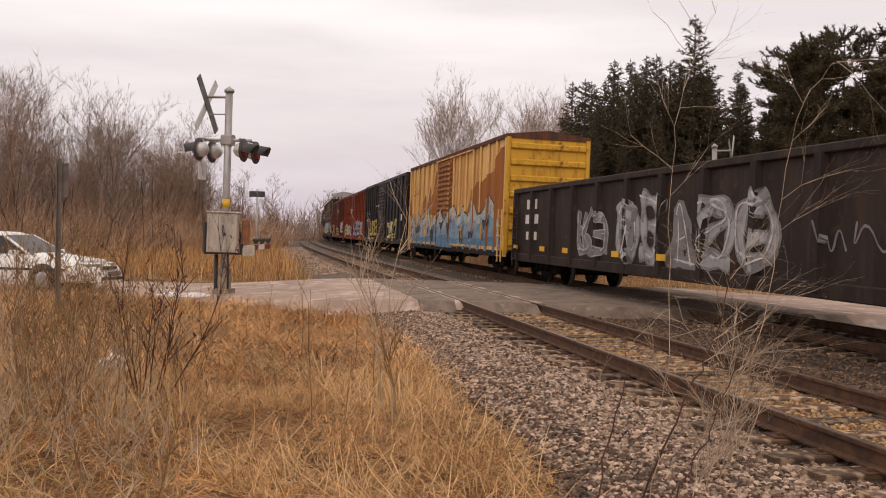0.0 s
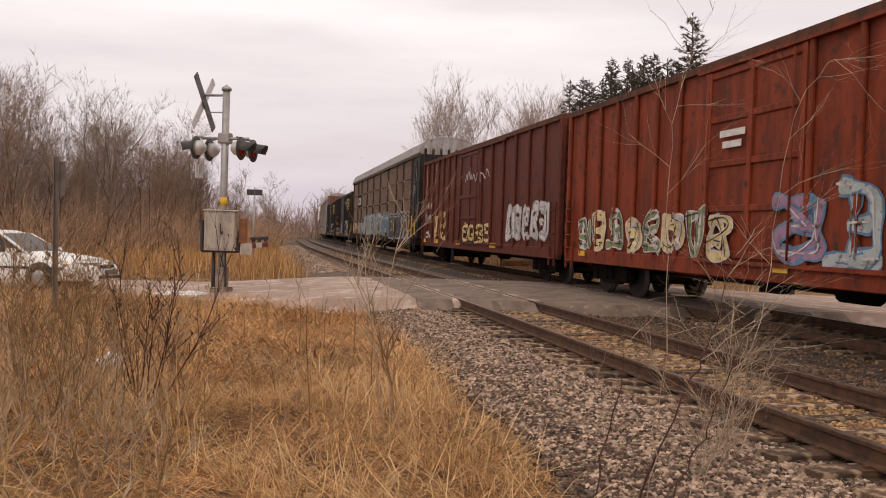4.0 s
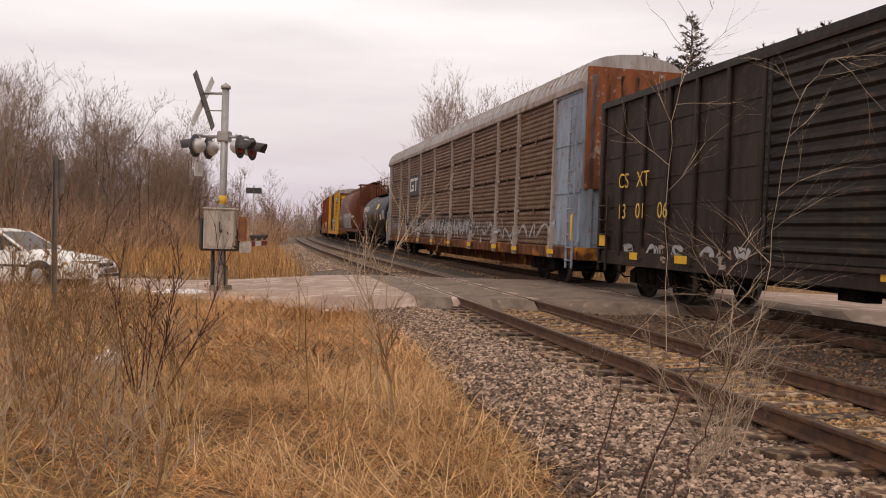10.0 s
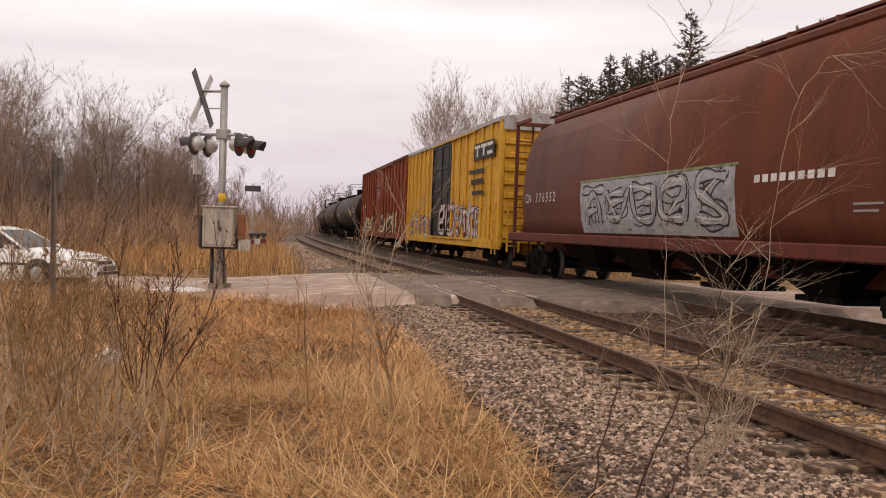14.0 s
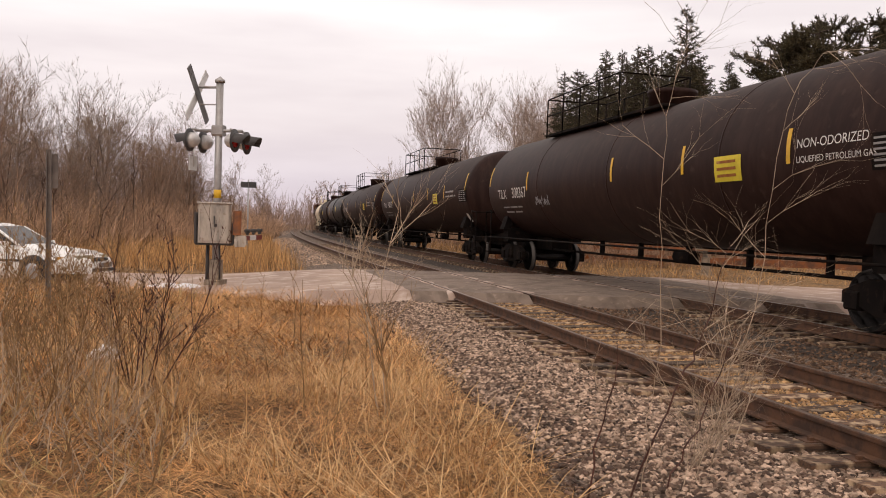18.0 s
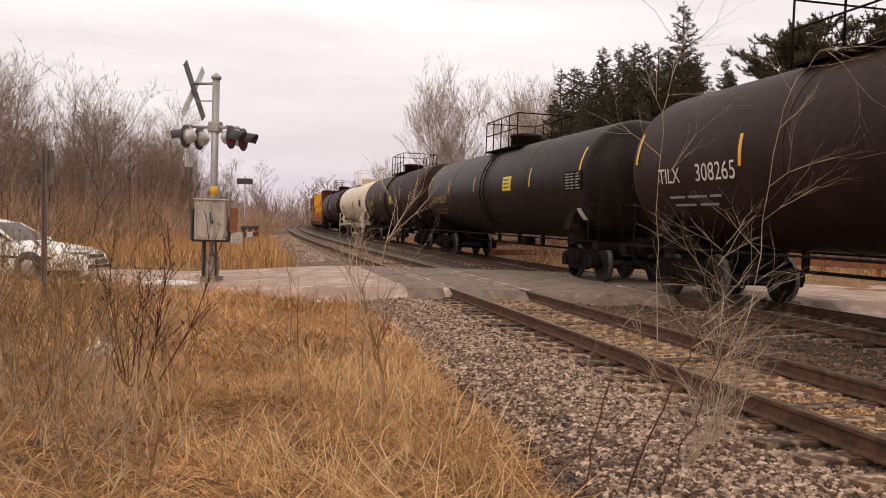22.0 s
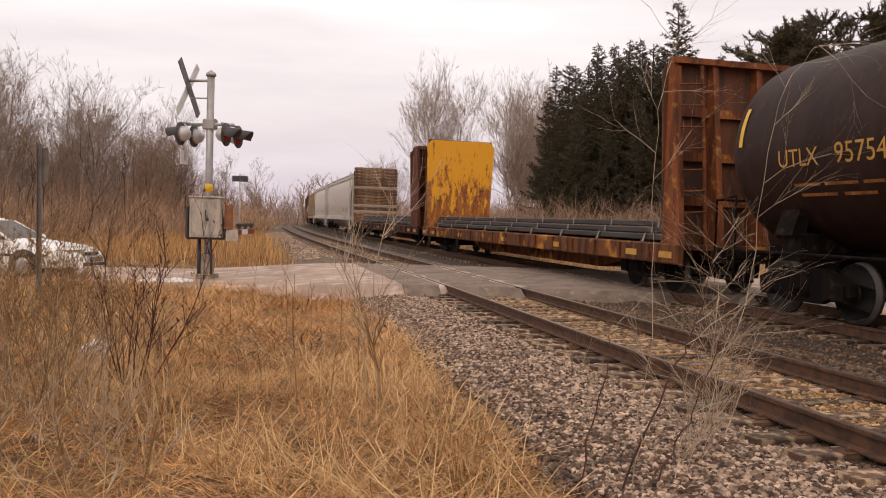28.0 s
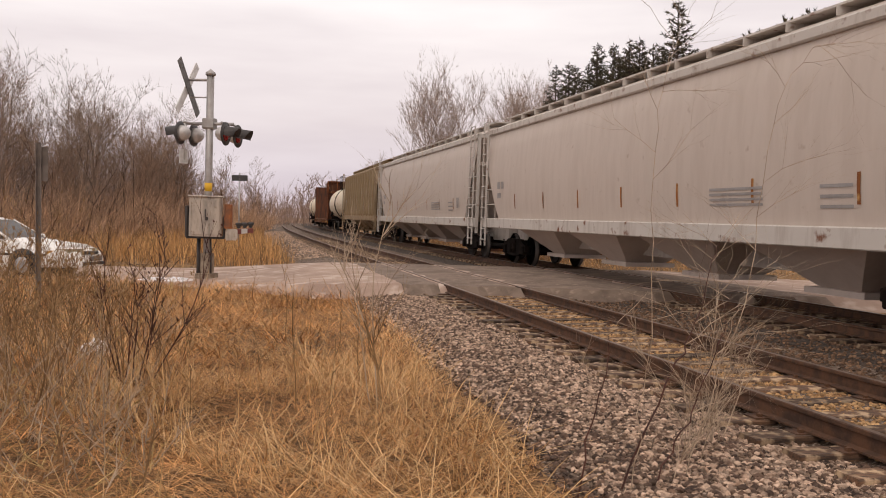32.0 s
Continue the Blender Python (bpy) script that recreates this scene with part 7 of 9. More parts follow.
def signal_lamp(parent, pos, ang):
    """A round flasher: black backplate, silver bowl, hood and red glass. It shines along its own +x."""
    b = Build().turned([(-0.01, 0.0), (-0.01, 0.30), (0.012, 0.30), (0.012, 0.0)], 24)
    lp = part("flasher", b.mesh("backplate", "lamp_black"), parent, pose(*pos, 0, 0, ang), "black round flasher lamp")
    part("bowl", Build().turned([(-0.26, 0.0), (-0.25, 0.09), (-0.19, 0.16), (-0.10, 0.195), (-0.01, 0.20)], 18).mesh("bowl", "lamp_silver"), lp)
    part("lens", Build().turned([(0.013, 0.19), (0.045, 0.15), (0.06, 0.0)], 18).mesh("lens", "lens_red"), lp)
    hv, hf = [], []
    n = 14
    for i in range(n + 1):
        a = radians(-12 + 204 * i / n)
        ln = 0.40 - 0.12 * (1 - max(0, math.sin(a)))
        for r in (0.20, 0.19):
            hv += [(0.012, r * math.cos(a), r * math.sin(a)), (ln, r * math.cos(a), r * math.sin(a) - 0.05)]
        if i:
            o = 4 * i
            hf += [(o - 4, o - 3, o + 1, o), (o - 2, o + 2, o + 3, o - 1), (o - 3, o - 1, o + 3, o + 1)]
    part("hood", Build().add(hv, hf, 0, True).mesh("hood", "lamp_black"), lp)


def crossing_signal(x, y, z, turn, label, gate):
    """Mast with crossbuck and flashers; its own +x points along the road, away from the drivers it warns."""
    sg = thing("crossing_signal", label, "signal", "crossing signals", m=pose(x, y, z, 0.8, 1.2, turn))
    part("mast", Build().turned([(0, 0.095), (5.25, 0.095)], 16, 2).mesh("mast", "mast_aluminium"), sg)
    part("mast_cap", Build().turned([(5.25, 0.13), (5.32, 0.13), (5.38, 0.05), (5.42, 0.0)], 16, 2).mesh("mast_cap", "mast_aluminium"), sg)
    part("base", Build().prism([(-0.22, -0.22), (0.22, -0.22), (0.22, 0.22), (-0.22, 0.22)], -0.4, 0.05, 2).box(-0.22, 0.22, -0.22, 0.22, 0.05, 0.10, c=0.02).box(-0.15, 0.15, -0.15, 0.15, 0.10, 0.62, c=0.04).mesh("base", "base_steel"), sg)
    cbx = -0.62
    ab = Build().tube([(cbx, 0, 5.13), (0, 0, 5.13)], 0.035, 8).tube([(cbx + 0.05, 0, 4.68), (0, 0, 4.68)], 0.02, 6)
    part("bracket", ab.mesh("bracket", "mast_aluminium"), sg)
    for k, (dx, ang) in enumerate(((-0.02, -40), (0.02, 40))):
        bb = Build().box(-0.012, 0.012, -0.11, 0.11, -0.86, 0.86)
        part("crossbuck_blade", bb.mesh("crossbuck_blade", "sign_back" if k == 1 else "sign_white"), sg, Matrix.Translation((cbx + dx, 0, 4.93)) @ Matrix.Rotation(radians(ang), 4, 'X') , "crossbuck board")
    part("junction_box", Build().box(-0.15, 0.15, -0.13, 0.13, 3.86, 4.14, c=0.04).mesh("junction_box", "mast_aluminium"), sg)
    arm = Build().tube([(-0.66, 0, 4.0), (0.66, 0, 4.0)], 0.04, 8)
    for sx in (-1, 1):
        arm.tube([(sx * 0.52, -0.42, 4.0), (sx * 0.52, 0.42, 4.0)], 0.032, 8)
    part("cross_arm", arm.mesh("cross_arm", "mast_aluminium"), sg)
    for sx in (-1, 1):
        for sy in (-1, 1):
            signal_lamp(sg, (sx * 0.62, sy * 0.38, 3.72), 0 if sx > 0 else 180)
    part("tracks_sign", Build().box(-0.72, -0.70, -0.22, 0.22, 2.95, 3.32).tube([(-0.69, 0, 3.05), (-0.69, 0, 4.0)], 0.02, 6).mesh("tracks_sign", "sign_white"), sg)
    part("sticker", Build().turned([(2.24, 0.0), (2.24, 0.098), (2.46, 0.098), (2.46, 0.0)], 16, 2).mesh("sticker", "stripe_yellow"), sg)
    if gate:
        cb_ = part("gate_mechanism", Build().box(-0.43, 0.38, -0.62, -0.13, 1.08, 2.08, c=0.05).mesh("gate_mechanism", "cabinet_grey"), sg, pose(0, 0, 0, 0, 0, 22), "grey metal gate mechanism cabinet")
        part("cabinet_door", Build().box(-0.38, 0.33, -0.645, -0.62, 1.14, 2.02, c=0.02).mesh("cabinet_door", "cabinet_grey"), cb_)
        part("latch", Build().box(-0.04, -0.01, -0.675, -0.645, 1.58, 1.78).box(-0.03, 0.05, -0.675, -0.645, 1.5, 1.58).mesh("latch", "lamp_black"), cb_)
        part("cabinet_lid", Build().box(-0.46, 0.41, -0.66, -0.10, 2.08, 2.13, c=0.02).mesh("cabinet_lid", "cabinet_grey"), cb_)
        part("side_bracket", Build().box(-0.53, -0.46, -0.55, -0.1, 1.06, 1.85, c=0.02).box(0.40, 0.47, -0.5, -0.1, 1.06, 1.6, c=0.02).box(-0.5, 0.45, -0.5, -0.15, 1.02, 1.08).mesh("side_bracket", "lamp_black"), cb_)
        part("gate_gear", Build().turned([(0.45, 0.24), (0.56, 0.24)], 14, 0, (0, -0.2, 1.55)).box(0.44, 0.64, -0.64, -0.12, 1.3, 1.92, c=0.05).mesh("gate_gear", "gear_rust"), cb_)
        part("counterweight", Build().box(0.48, 0.78, -0.66, -0.2, 1.0, 1.28, c=0.04).prism([(-0.75, 1.0), (-0.2, 1.05), (0.1, 1.3), (0.1, 1.45), (-0.3, 1.25), (-0.75, 1.15)], 0.50, 0.56).mesh("counterweight", "cabinet_grey"), cb_)
        part("conduit", Build().tube([(-0.16, -0.16, 0.0), (-0.16, -0.16, 1.1)], 0.05, 8).tube([(0.18, -0.14, 0.1), (0.2, -0.2, 0.6), (0.18, -0.2, 1.1)], 0.025, 6).mesh("conduit", "lamp_black"), sg)
        n = 4
        arm_ = Build()
        for k in range(n):
            y0 = 0.1 + k * 0.42
            arm_.box(0.5, 0.54, y0, y0 + 0.42, 1.12 + 0.002 * k, 1.25 + 0.002 * k, mat=k % 2)
        ga = part("gate_arm", arm_.mesh("gate_arm", "sign_white", "arm_red"), sg, None, "lowered red and white striped gate arm")
        for k in range(3):
            y0 = 0.8 + k * 0.42
            part("gate_lamp", Build().box(0.49, 0.55, y0 - 0.05, y0 + 0.05, 1.27, 1.35, c=0.02).turned([(0.45, 0.05), (0.59, 0.05)], 10, 0, (0, y0, 1.38)).mesh("gate_lamp", "lamp_black"), ga)
    else:
        part("gate_mechanism", Build().box(-0.4, 0.4, 0.12, 0.55, 0.9, 1.7, c=0.05).mesh("gate_mechanism", "cabinet_grey"), sg)
    return sg


ROAD_ANGLE = math.degrees(math.atan2(ROAD_DIR.y, ROAD_DIR.x))
crossing_signal(-1.06, 23.2, -0.13, ROAD_ANGLE, "aluminium crossing signal mast with crossbuck, flashers and grey cabinet", True)
crossing_signal(17.0, 30.0, -0.18, ROAD_ANGLE + 180, "aluminium crossing signal across the tracks before dark trees", False)

# road signs seen from behind
sp = thing("road_sign", "black-backed double sign on a thin pale post", "sign", m=pose(-0.42, 38.0, -0.3))
part("post", Build().tube([(0, 0, -0.2), (0.04, 0, 3.65)], 0.035, 8).mesh("post", "mast_aluminium"), sp)
for sx in (-1, 1):
    part("sign_plate", Build().box(0.04 + sx * 0.17 - 0.165, 0.04 + sx * 0.17 + 0.165, -0.05, -0.03, 3.30, 3.55, c=0.0).mesh("sign_plate", "lamp_black"), sp)
surface("sign_dull", (0.20, 0.165, 0.145), 0.7, 0.2, second=(0.14, 0.115, 0.10), bump=0.05)
sp = thing("road_sign", "grey sign seen from behind on a thin steel post", "sign", m=pose(-4.0, 18.0, -0.36))
part("post", Build().prism([(-0.05, -0.03), (-0.035, -0.03), (-0.03, 0.02), (0.03, 0.02), (0.035, -0.03), (0.05, -0.03), (0.045, 0.035), (-0.045, 0.035)], -0.2, 3.2, 2).mesh("post", "sign_dull"), sp)
part("sign_plate", Build().box(-0.02, 0.16, 0.04, 0.05, 2.45, 3.12, c=0.0).mesh("sign_plate", "sign_dull"), sp)

# rusty roadside barrier beyond the tracks
fence = thing("guardrail", "rusty two-rail steel barrier on short posts beside the road", "guardrail")
fpts = [Vector((11.0, 38.5, 0)), Vector((15.0, 36.4, 0)), Vector((19.7, 32.4, 0)), Vector((21.6, 26.0, 0)), Vector((22.4, 20.0, 0)), Vector((22.6, 12.0, 0))]
pm = Build().box(-0.07, 0.07, -0.07, 0.07, -0.3, 1.0, c=0.02).mesh("post", "gear_rust")
for a, b_ in zip(fpts, fpts[1:]):
    n = max(1, int((b_ - a).length / 2.2))
    for k in range(n):
        q = a + (b_ - a) * k / n
        part("post", pm, fence, pose(q.x, q.y, float(ground_z(q.x, q.y))))
for z in (0.42, 0.88):
    b = Build()
    for a, b_ in zip(fpts, fpts[1:]):
        d = (b_ - a).normalized()
        nrm = Vector((-d.y, d.x, 0)) * 0.05
        za, zb_ = float(ground_z(a.x, a.y)) + z, float(ground_z(b_.x, b_.y)) + z
        v = [(a + s * nrm + Vector((0, 0, za + t))) for s in (-1, 1) for t in (-0.13, 0.13)] + [(b_ + s * nrm + Vector((0, 0, zb_ + t))) for s in (-1, 1) for t in (-0.13, 0.13)]
        b.add(v, [(0, 1, 3, 2), (4, 6, 7, 5), (0, 4, 5, 1), (2, 3, 7, 6), (0, 2, 6, 4), (1, 5, 7, 3)])
    part("rail", b.mesh("rail", "gear_rust"), fence)

# ---------- the waiting car ----------
surface("car_white", (0.90, 0.89, 0.87), 0.3, second=(0.70, 0.68, 0.65), amount=0.3, scale=2, bump=0.02)
surface("car_trim", (0.03, 0.03, 0.032), 0.6, bump=0.05)
surface("tyre_rubber", (0.022, 0.02, 0.02), 0.85, bump=0.2)
surface("hubcap", (0.42, 0.42, 0.43), 0.35, 0.6, bump=0.05)
surface("lamp_glass", (0.42, 0.38, 0.28), 0.1, 0.2, bump=0)
surface("amber", (0.65, 0.32, 0.05), 0.2, bump=0)
glass("car_glass", (0.03, 0.028, 0.028))


def sedan(m):
    """A white saloon; its nose points along its own +x."""
    c = thing("car", "white saloon car waiting at the lowered gate", "car", m=m)
    W = 0.86
    # body shell in sections along x: (x, half width, sill z, belt z)
    secs = [(-2.25, 0.62, 0.42, 0.78), (-2.15, 0.76, 0.30, 0.86), (-1.7, 0.84, 0.25, 0.92), (-0.9, W, 0.22, 0.93), (0.0, W, 0.22, 0.92), (0.75, W, 0.22, 0.90), (1.2, 0.85, 0.22, 0.87), (1.75, 0.82, 0.24, 0.79), (2.1, 0.74, 0.28, 0.70), (2.26, 0.58, 0.36, 0.60)]
    v, n = [], 10
    for x, w, zs, zb_ in secs:
        mid = (zs + zb_) / 2
        ring = [(-w * 0.90, zs), (-w, zs + 0.10), (-w * 1.01, mid), (-w * 0.97, zb_ - 0.07), (-w * 0.86, zb_), (w * 0.86, zb_), (w * 0.97, zb_ - 0.07), (w * 1.01, mid), (w, zs + 0.10), (w * 0.90, zs)]
        # hood and boot are slightly crowned
        v += [(x, y, z) for y, z in ring]
    f = [(i * n + j, i * n + (j + 1) % n, (i + 1) * n + (j + 1) % n, (i + 1) * n + j) for i in range(len(secs) - 1) for j in range(n)]
    f += [tuple(range(n)), tuple((len(secs) - 1) * n + j for j in range(n - 1, -1, -1))]
    body = Build().add(v, f, 0, True).mesh("body", "car_white")
    part("body", body, c)
    # cabin: roof and pillars as one shell, panes set in
    base = [(-1.75, 0.74, 0.90), (0.95, 0.76, 0.88)]
    roof_pts = [(-1.05, 0.56, 1.36), (-0.6, 0.58, 1.41), (-0.1, 0.57, 1.40), (0.18, 0.56, 1.34)]
    rv = []
    for x, w, z in roof_pts:
        rv += [(x, -w, z), (x, -w * 0.6, z + 0.025), (x, w * 0.6, z + 0.025), (x, w, z), (x, w, z - 0.04), (x, -w, z - 0.04)]
    rf = [(i * 6 + j, i * 6 + (j + 1) % 6, (i + 1) * 6 + (j + 1) % 6, (i + 1) * 6 + j) for i in range(3) for j in range(6)] + [tuple(range(6)), tuple(18 + j for j in range(5, -1, -1))]
    part("roof", Build().add(rv, rf, 0, True).mesh("roof", "car_white"), c)
    for sy in (-1, 1):
        for a, b_, r in (((0.98, 0.73, 0.87), (0.18, 0.555, 1.345), 0.035), ((-0.42, 0.78, 0.90), (-0.42, 0.575, 1.38), 0.035), ((-1.75, 0.72, 0.88), (-1.05, 0.555, 1.345), 0.06)):
            part("pillar", Build().tube([(a[0], sy * a[1], a[2]), (b_[0], sy * b_[1], b_[2])], r, 6).mesh("pillar", "car_white"), c)
        for q in ([(0.90, 0.755, 0.90), (-0.37, 0.785, 0.92), (-0.37, 0.585, 1.35), (0.18, 0.57, 1.33)], [(-0.47, 0.785, 0.92), (-1.55, 0.745, 0.91), (-1.05, 0.57, 1.32), (-0.47, 0.585, 1.35)]):
            vv = [(x, sy * y, z) for x, y, z in q] + [(x, sy * (y - 0.012), z) for x, y, z in q]
            part("side_window", Build().add(vv, [(0, 1, 2, 3), (4, 7, 6, 5), (0, 4, 5, 1), (1, 5, 6, 2), (2, 6, 7, 3), (3, 7, 4, 0)]).mesh("side_window", "car_glass"), c)
        part("door_seam", Build().box(-0.46, -0.44, sy * 0.87 - 0.008, sy * 0.87 + 0.008, 0.32, 0.88).box(0.72, 0.74, sy * 0.87 - 0.008, sy * 0.87 + 0.008, 0.32, 0.86).mesh("door_seam", "car_trim"), c)
        part("door_mirror", Build().box(0.62, 0.76, min(sy * 0.82, sy * 1.0), max(sy * 0.82, sy * 1.0), 0.88, 1.0, c=0.03).mesh("door_mirror", "car_white"), c)
        part("side_strip", Build().box(-1.9, 1.9, min(sy * 0.865, sy * 0.885), max(sy * 0.865, sy * 0.885), 0.52, 0.58, c=0.01).mesh("side_strip", "car_trim"), c)
    for name, q in (("windscreen", [(1.0, -0.72, 0.89), (1.0, 0.72, 0.89), (0.2, 0.54, 1.35), (0.2, -0.54, 1.35)]), ("rear_window", [(-1.76, 0.70, 0.91), (-1.76, -0.70, 0.91), (-1.07, -0.54, 1.35), (-1.07, 0.54, 1.35)])):
        vv = [(x, y, z) for x, y, z in q] + [(x, y, z - 0.02) for x, y, z in q]
        part(name, Build().add(vv, [(0, 1, 2, 3), (4, 7, 6, 5), (0, 4, 5, 1), (1, 5, 6, 2), (2, 6, 7, 3), (3, 7, 4, 0)]).mesh(name, "car_glass"), c)
    part("front_bumper", Build().prism([(2.05, -0.80), (2.24, -0.66), (2.34, -0.3), (2.36, 0), (2.34, 0.3), (2.24, 0.66), (2.05, 0.80), (1.95, 0.7), (1.95, -0.7)], 0.26, 0.52, 2).mesh("front_bumper", "car_white"), c)
    part("air_intake", Build().box(2.30, 2.37, -0.42, 0.42, 0.30, 0.38, c=0.02).mesh("air_intake", "car_trim"), c)
    part("grille", Build().box(2.19, 2.31, -0.26, 0.26, 0.55, 0.63, c=0.02).mesh("grille", "car_trim"), c)
    part("number_plate", Build().box(2.355, 2.375, -0.26, 0.26, 0.40, 0.51).mesh("number_plate", "sign_back"), c)
    for sy in (-1, 1):
        part("headlight", Build().prism([(2.0, sy * 0.72), (2.18, sy * 0.64), (2.275, sy * 0.30), (2.1, sy * 0.32)], 0.545, 0.69, 2).mesh("headlight", "lamp_glass"), c)
        part("turn_signal", Build().prism([(1.88, sy * 0.79), (2.06, sy * 0.715), (2.0, sy * 0.66), (1.86, sy * 0.7)], 0.55, 0.65, 2).mesh("turn_signal", "amber"), c)
        for wx in (-1.32, 1.38):
            y = sy * 0.76
            part("wheel_arch", Build().turned([(y - sy * 0.25, 0.36), (y + sy * 0.108, 0.36), (y + sy * 0.108, 0.0)], 20, 1, (wx, 0, 0.33)).mesh("wheel_arch", "car_trim"), c)
            wh = part("wheel", Build().turned([(-0.1, 0.2), (-0.1, 0.27), (-0.07, 0.31), (0.07, 0.31), (0.1, 0.27), (0.1, 0.2)], 22, 1).mesh("tyre", "tyre_rubber"), c, pose(wx, sy * 0.79, 0.31))
            part("hubcap", Build().turned([(sy * 0.07, 0.2), (sy * 0.105, 0.19), (sy * 0.115, 0.08), (sy * 0.105, 0.0)], 16, 1).mesh("hubcap", "hubcap"), wh)
    part("hood_crown", Build().prism([(-0.66, 0.0), (-0.5, 0.045), (0, 0.06), (0.5, 0.045), (0.66, 0.0)], -0.55, 0.55).mesh("hood_crown", "car_white"), c, Matrix.Translation((1.72, 0, 0.80)) @ Matrix.Rotation(radians(6.5), 4, 'Y') @ Matrix.Diagonal((1.25, 1, 1, 1)))
    # a long nose and slightly stretched cabin
    for ch in c.children:
        if ch.name.startswith("wheel.") or ch.name == "wheel":
            ch.location.x *= 1.1
        elif not ch.name.startswith("hood_crown"):
            for vt in ch.data.vertices:
                x = vt.co.x
                vt.co.x = x * 1.1 if -0.5 < x < 1.8 else (1.98 + (x - 1.8) * 1.7 if x >= 1.8 else x - 0.05)
    return c


CAR_AT = Vector((-5.95, 24.95)) - 0.94 * ROAD_DIR
sedan(pose(CAR_AT.x, CAR_AT.y, -0.215, 0, 0, ROAD_ANGLE) @ Matrix.Diagonal((1.06, 1.06, 1.1, 1)))

# ---------- old snow by the road ----------


def lump(name, label, pts, height, seed, mat, base=-9.0):
    """A low uneven heap with the given outline."""
    rg_ = random.Random(seed)
    cx, cy = sum(p[0] for p in pts) / len(pts), sum(p[1] for p in pts) / len(pts)
    v, n = [], len(pts) * 3
    rings = ((1.0, -0.05), (0.86, 0.6), (0.55, 0.9), (0.2, 1.0))
    for k, hh in rings:
        for i in range(n):
            a = i / 3
            p, q = pts[int(a) % len(pts)], pts[(int(a) + 1) % len(pts)]
            t = a - int(a)
            x, y = p[0] + (q[0] - p[0]) * t, p[1] + (q[1] - p[1]) * t
            s = k * rg_.uniform(0.85, 1.1)
            x, y = cx + (x - cx) * s, cy + (y - cy) * s
            v.append((x, y, max(float(ground_z(x, y)), base) + height * hh * rg_.uniform(0.6, 1.2)))
    f = [(j * n + i, j * n + (i + 1) % n, (j + 1) * n + (i + 1) % n, (j + 1) * n + i) for j in range(len(rings) - 1) for i in range(n)] + [tuple((len(rings) - 1) * n + i for i in range(n))]
    return thing(name, label, "snow", mesh=Build().add(v, f, 0, True).mesh(name, mat))


lump("snow_patch", "dirty white patch of old snow at the road's edge", [(-2.9, 22.9), (-2.3, 22.35), (-1.5, 22.2), (-1.25, 22.6), (-1.55, 23.1), (-2.5, 23.4)], 0.13, 3, "snow", -0.25)
lump("snow_patch", "small scrap of old snow in the dry grass", [(-2.05, 11.0), (-1.75, 10.85), (-1.6, 11.05), (-1.85, 11.25)], 0.22, 4, "snow")

# ---------- plants ----------
surface("bark_grey", (0.29, 0.215, 0.165), 0.9, second=(0.19, 0.135, 0.105), amount=0.5, scale=3, bump=0, per_island=0.35)
surface("bark_brown", (0.30, 0.195, 0.135), 0.9, second=(0.19, 0.12, 0.08), amount=0.5, scale=3, bump=0, per_island=0.4)
surface("bark_dark", (0.085, 0.058, 0.042), 0.95, second=(0.05, 0.034, 0.025), amount=0.5, scale=3, bump=0, per_island=0.3)
surface("bark_pale", (0.42, 0.32, 0.26), 0.9, second=(0.30, 0.215, 0.17), amount=0.5, scale=2, bump=0, per_island=0.25)
surface("twig_brown", (0.60, 0.395, 0.255), 0.9, second=(0.42, 0.26, 0.16), amount=0.5, scale=0.6, bump=0, per_island=0.8)
surface("twig_mid", (0.42, 0.27, 0.18), 0.9, second=(0.29, 0.18, 0.115), amount=0.5, scale=0.6, bump=0, per_island=0.5)
surface("twig_haze", (0.34, 0.235, 0.185), 0.95, second=(0.26, 0.175, 0.135), amount=0.5, scale=0.1, bump=0, per_island=0.25)
surface("twig_dark", (0.085, 0.044, 0.026), 0.9, second=(0.055, 0.03, 0.018), amount=0.5, scale=0.6, bump=0, per_island=0.5)
surface("twig_red", (0.085, 0.032, 0.022), 0.8, second=(0.055, 0.022, 0.016), amount=0.5, scale=4, bump=0, per_island=0.3)
surface("twig_pale", (0.46, 0.355, 0.255), 0.85, second=(0.33, 0.24, 0.165), amount=0.5, scale=4, bump=0, per_island=0.3)
surface("dead_stem", (0.31, 0.19, 0.085), 0.85, second=(0.18, 0.10, 0.045), amount=0.5, scale=4, bump=0, per_island=0.35)
surface("spruce_needles", (0.082, 0.066, 0.033), 0.85, second=(0.050, 0.039, 0.019), amount=0.5, scale=1.2, bump=0, per_island=0.6, third=(0.12, 0.075, 0.03), third_amount=0.12, third_scale=1.5)
surface("pine_needles", (0.092, 0.070, 0.031), 0.85, second=(0.055, 0.041, 0.019), amount=0.5, scale=0.9, bump=0, per_island=0.6)


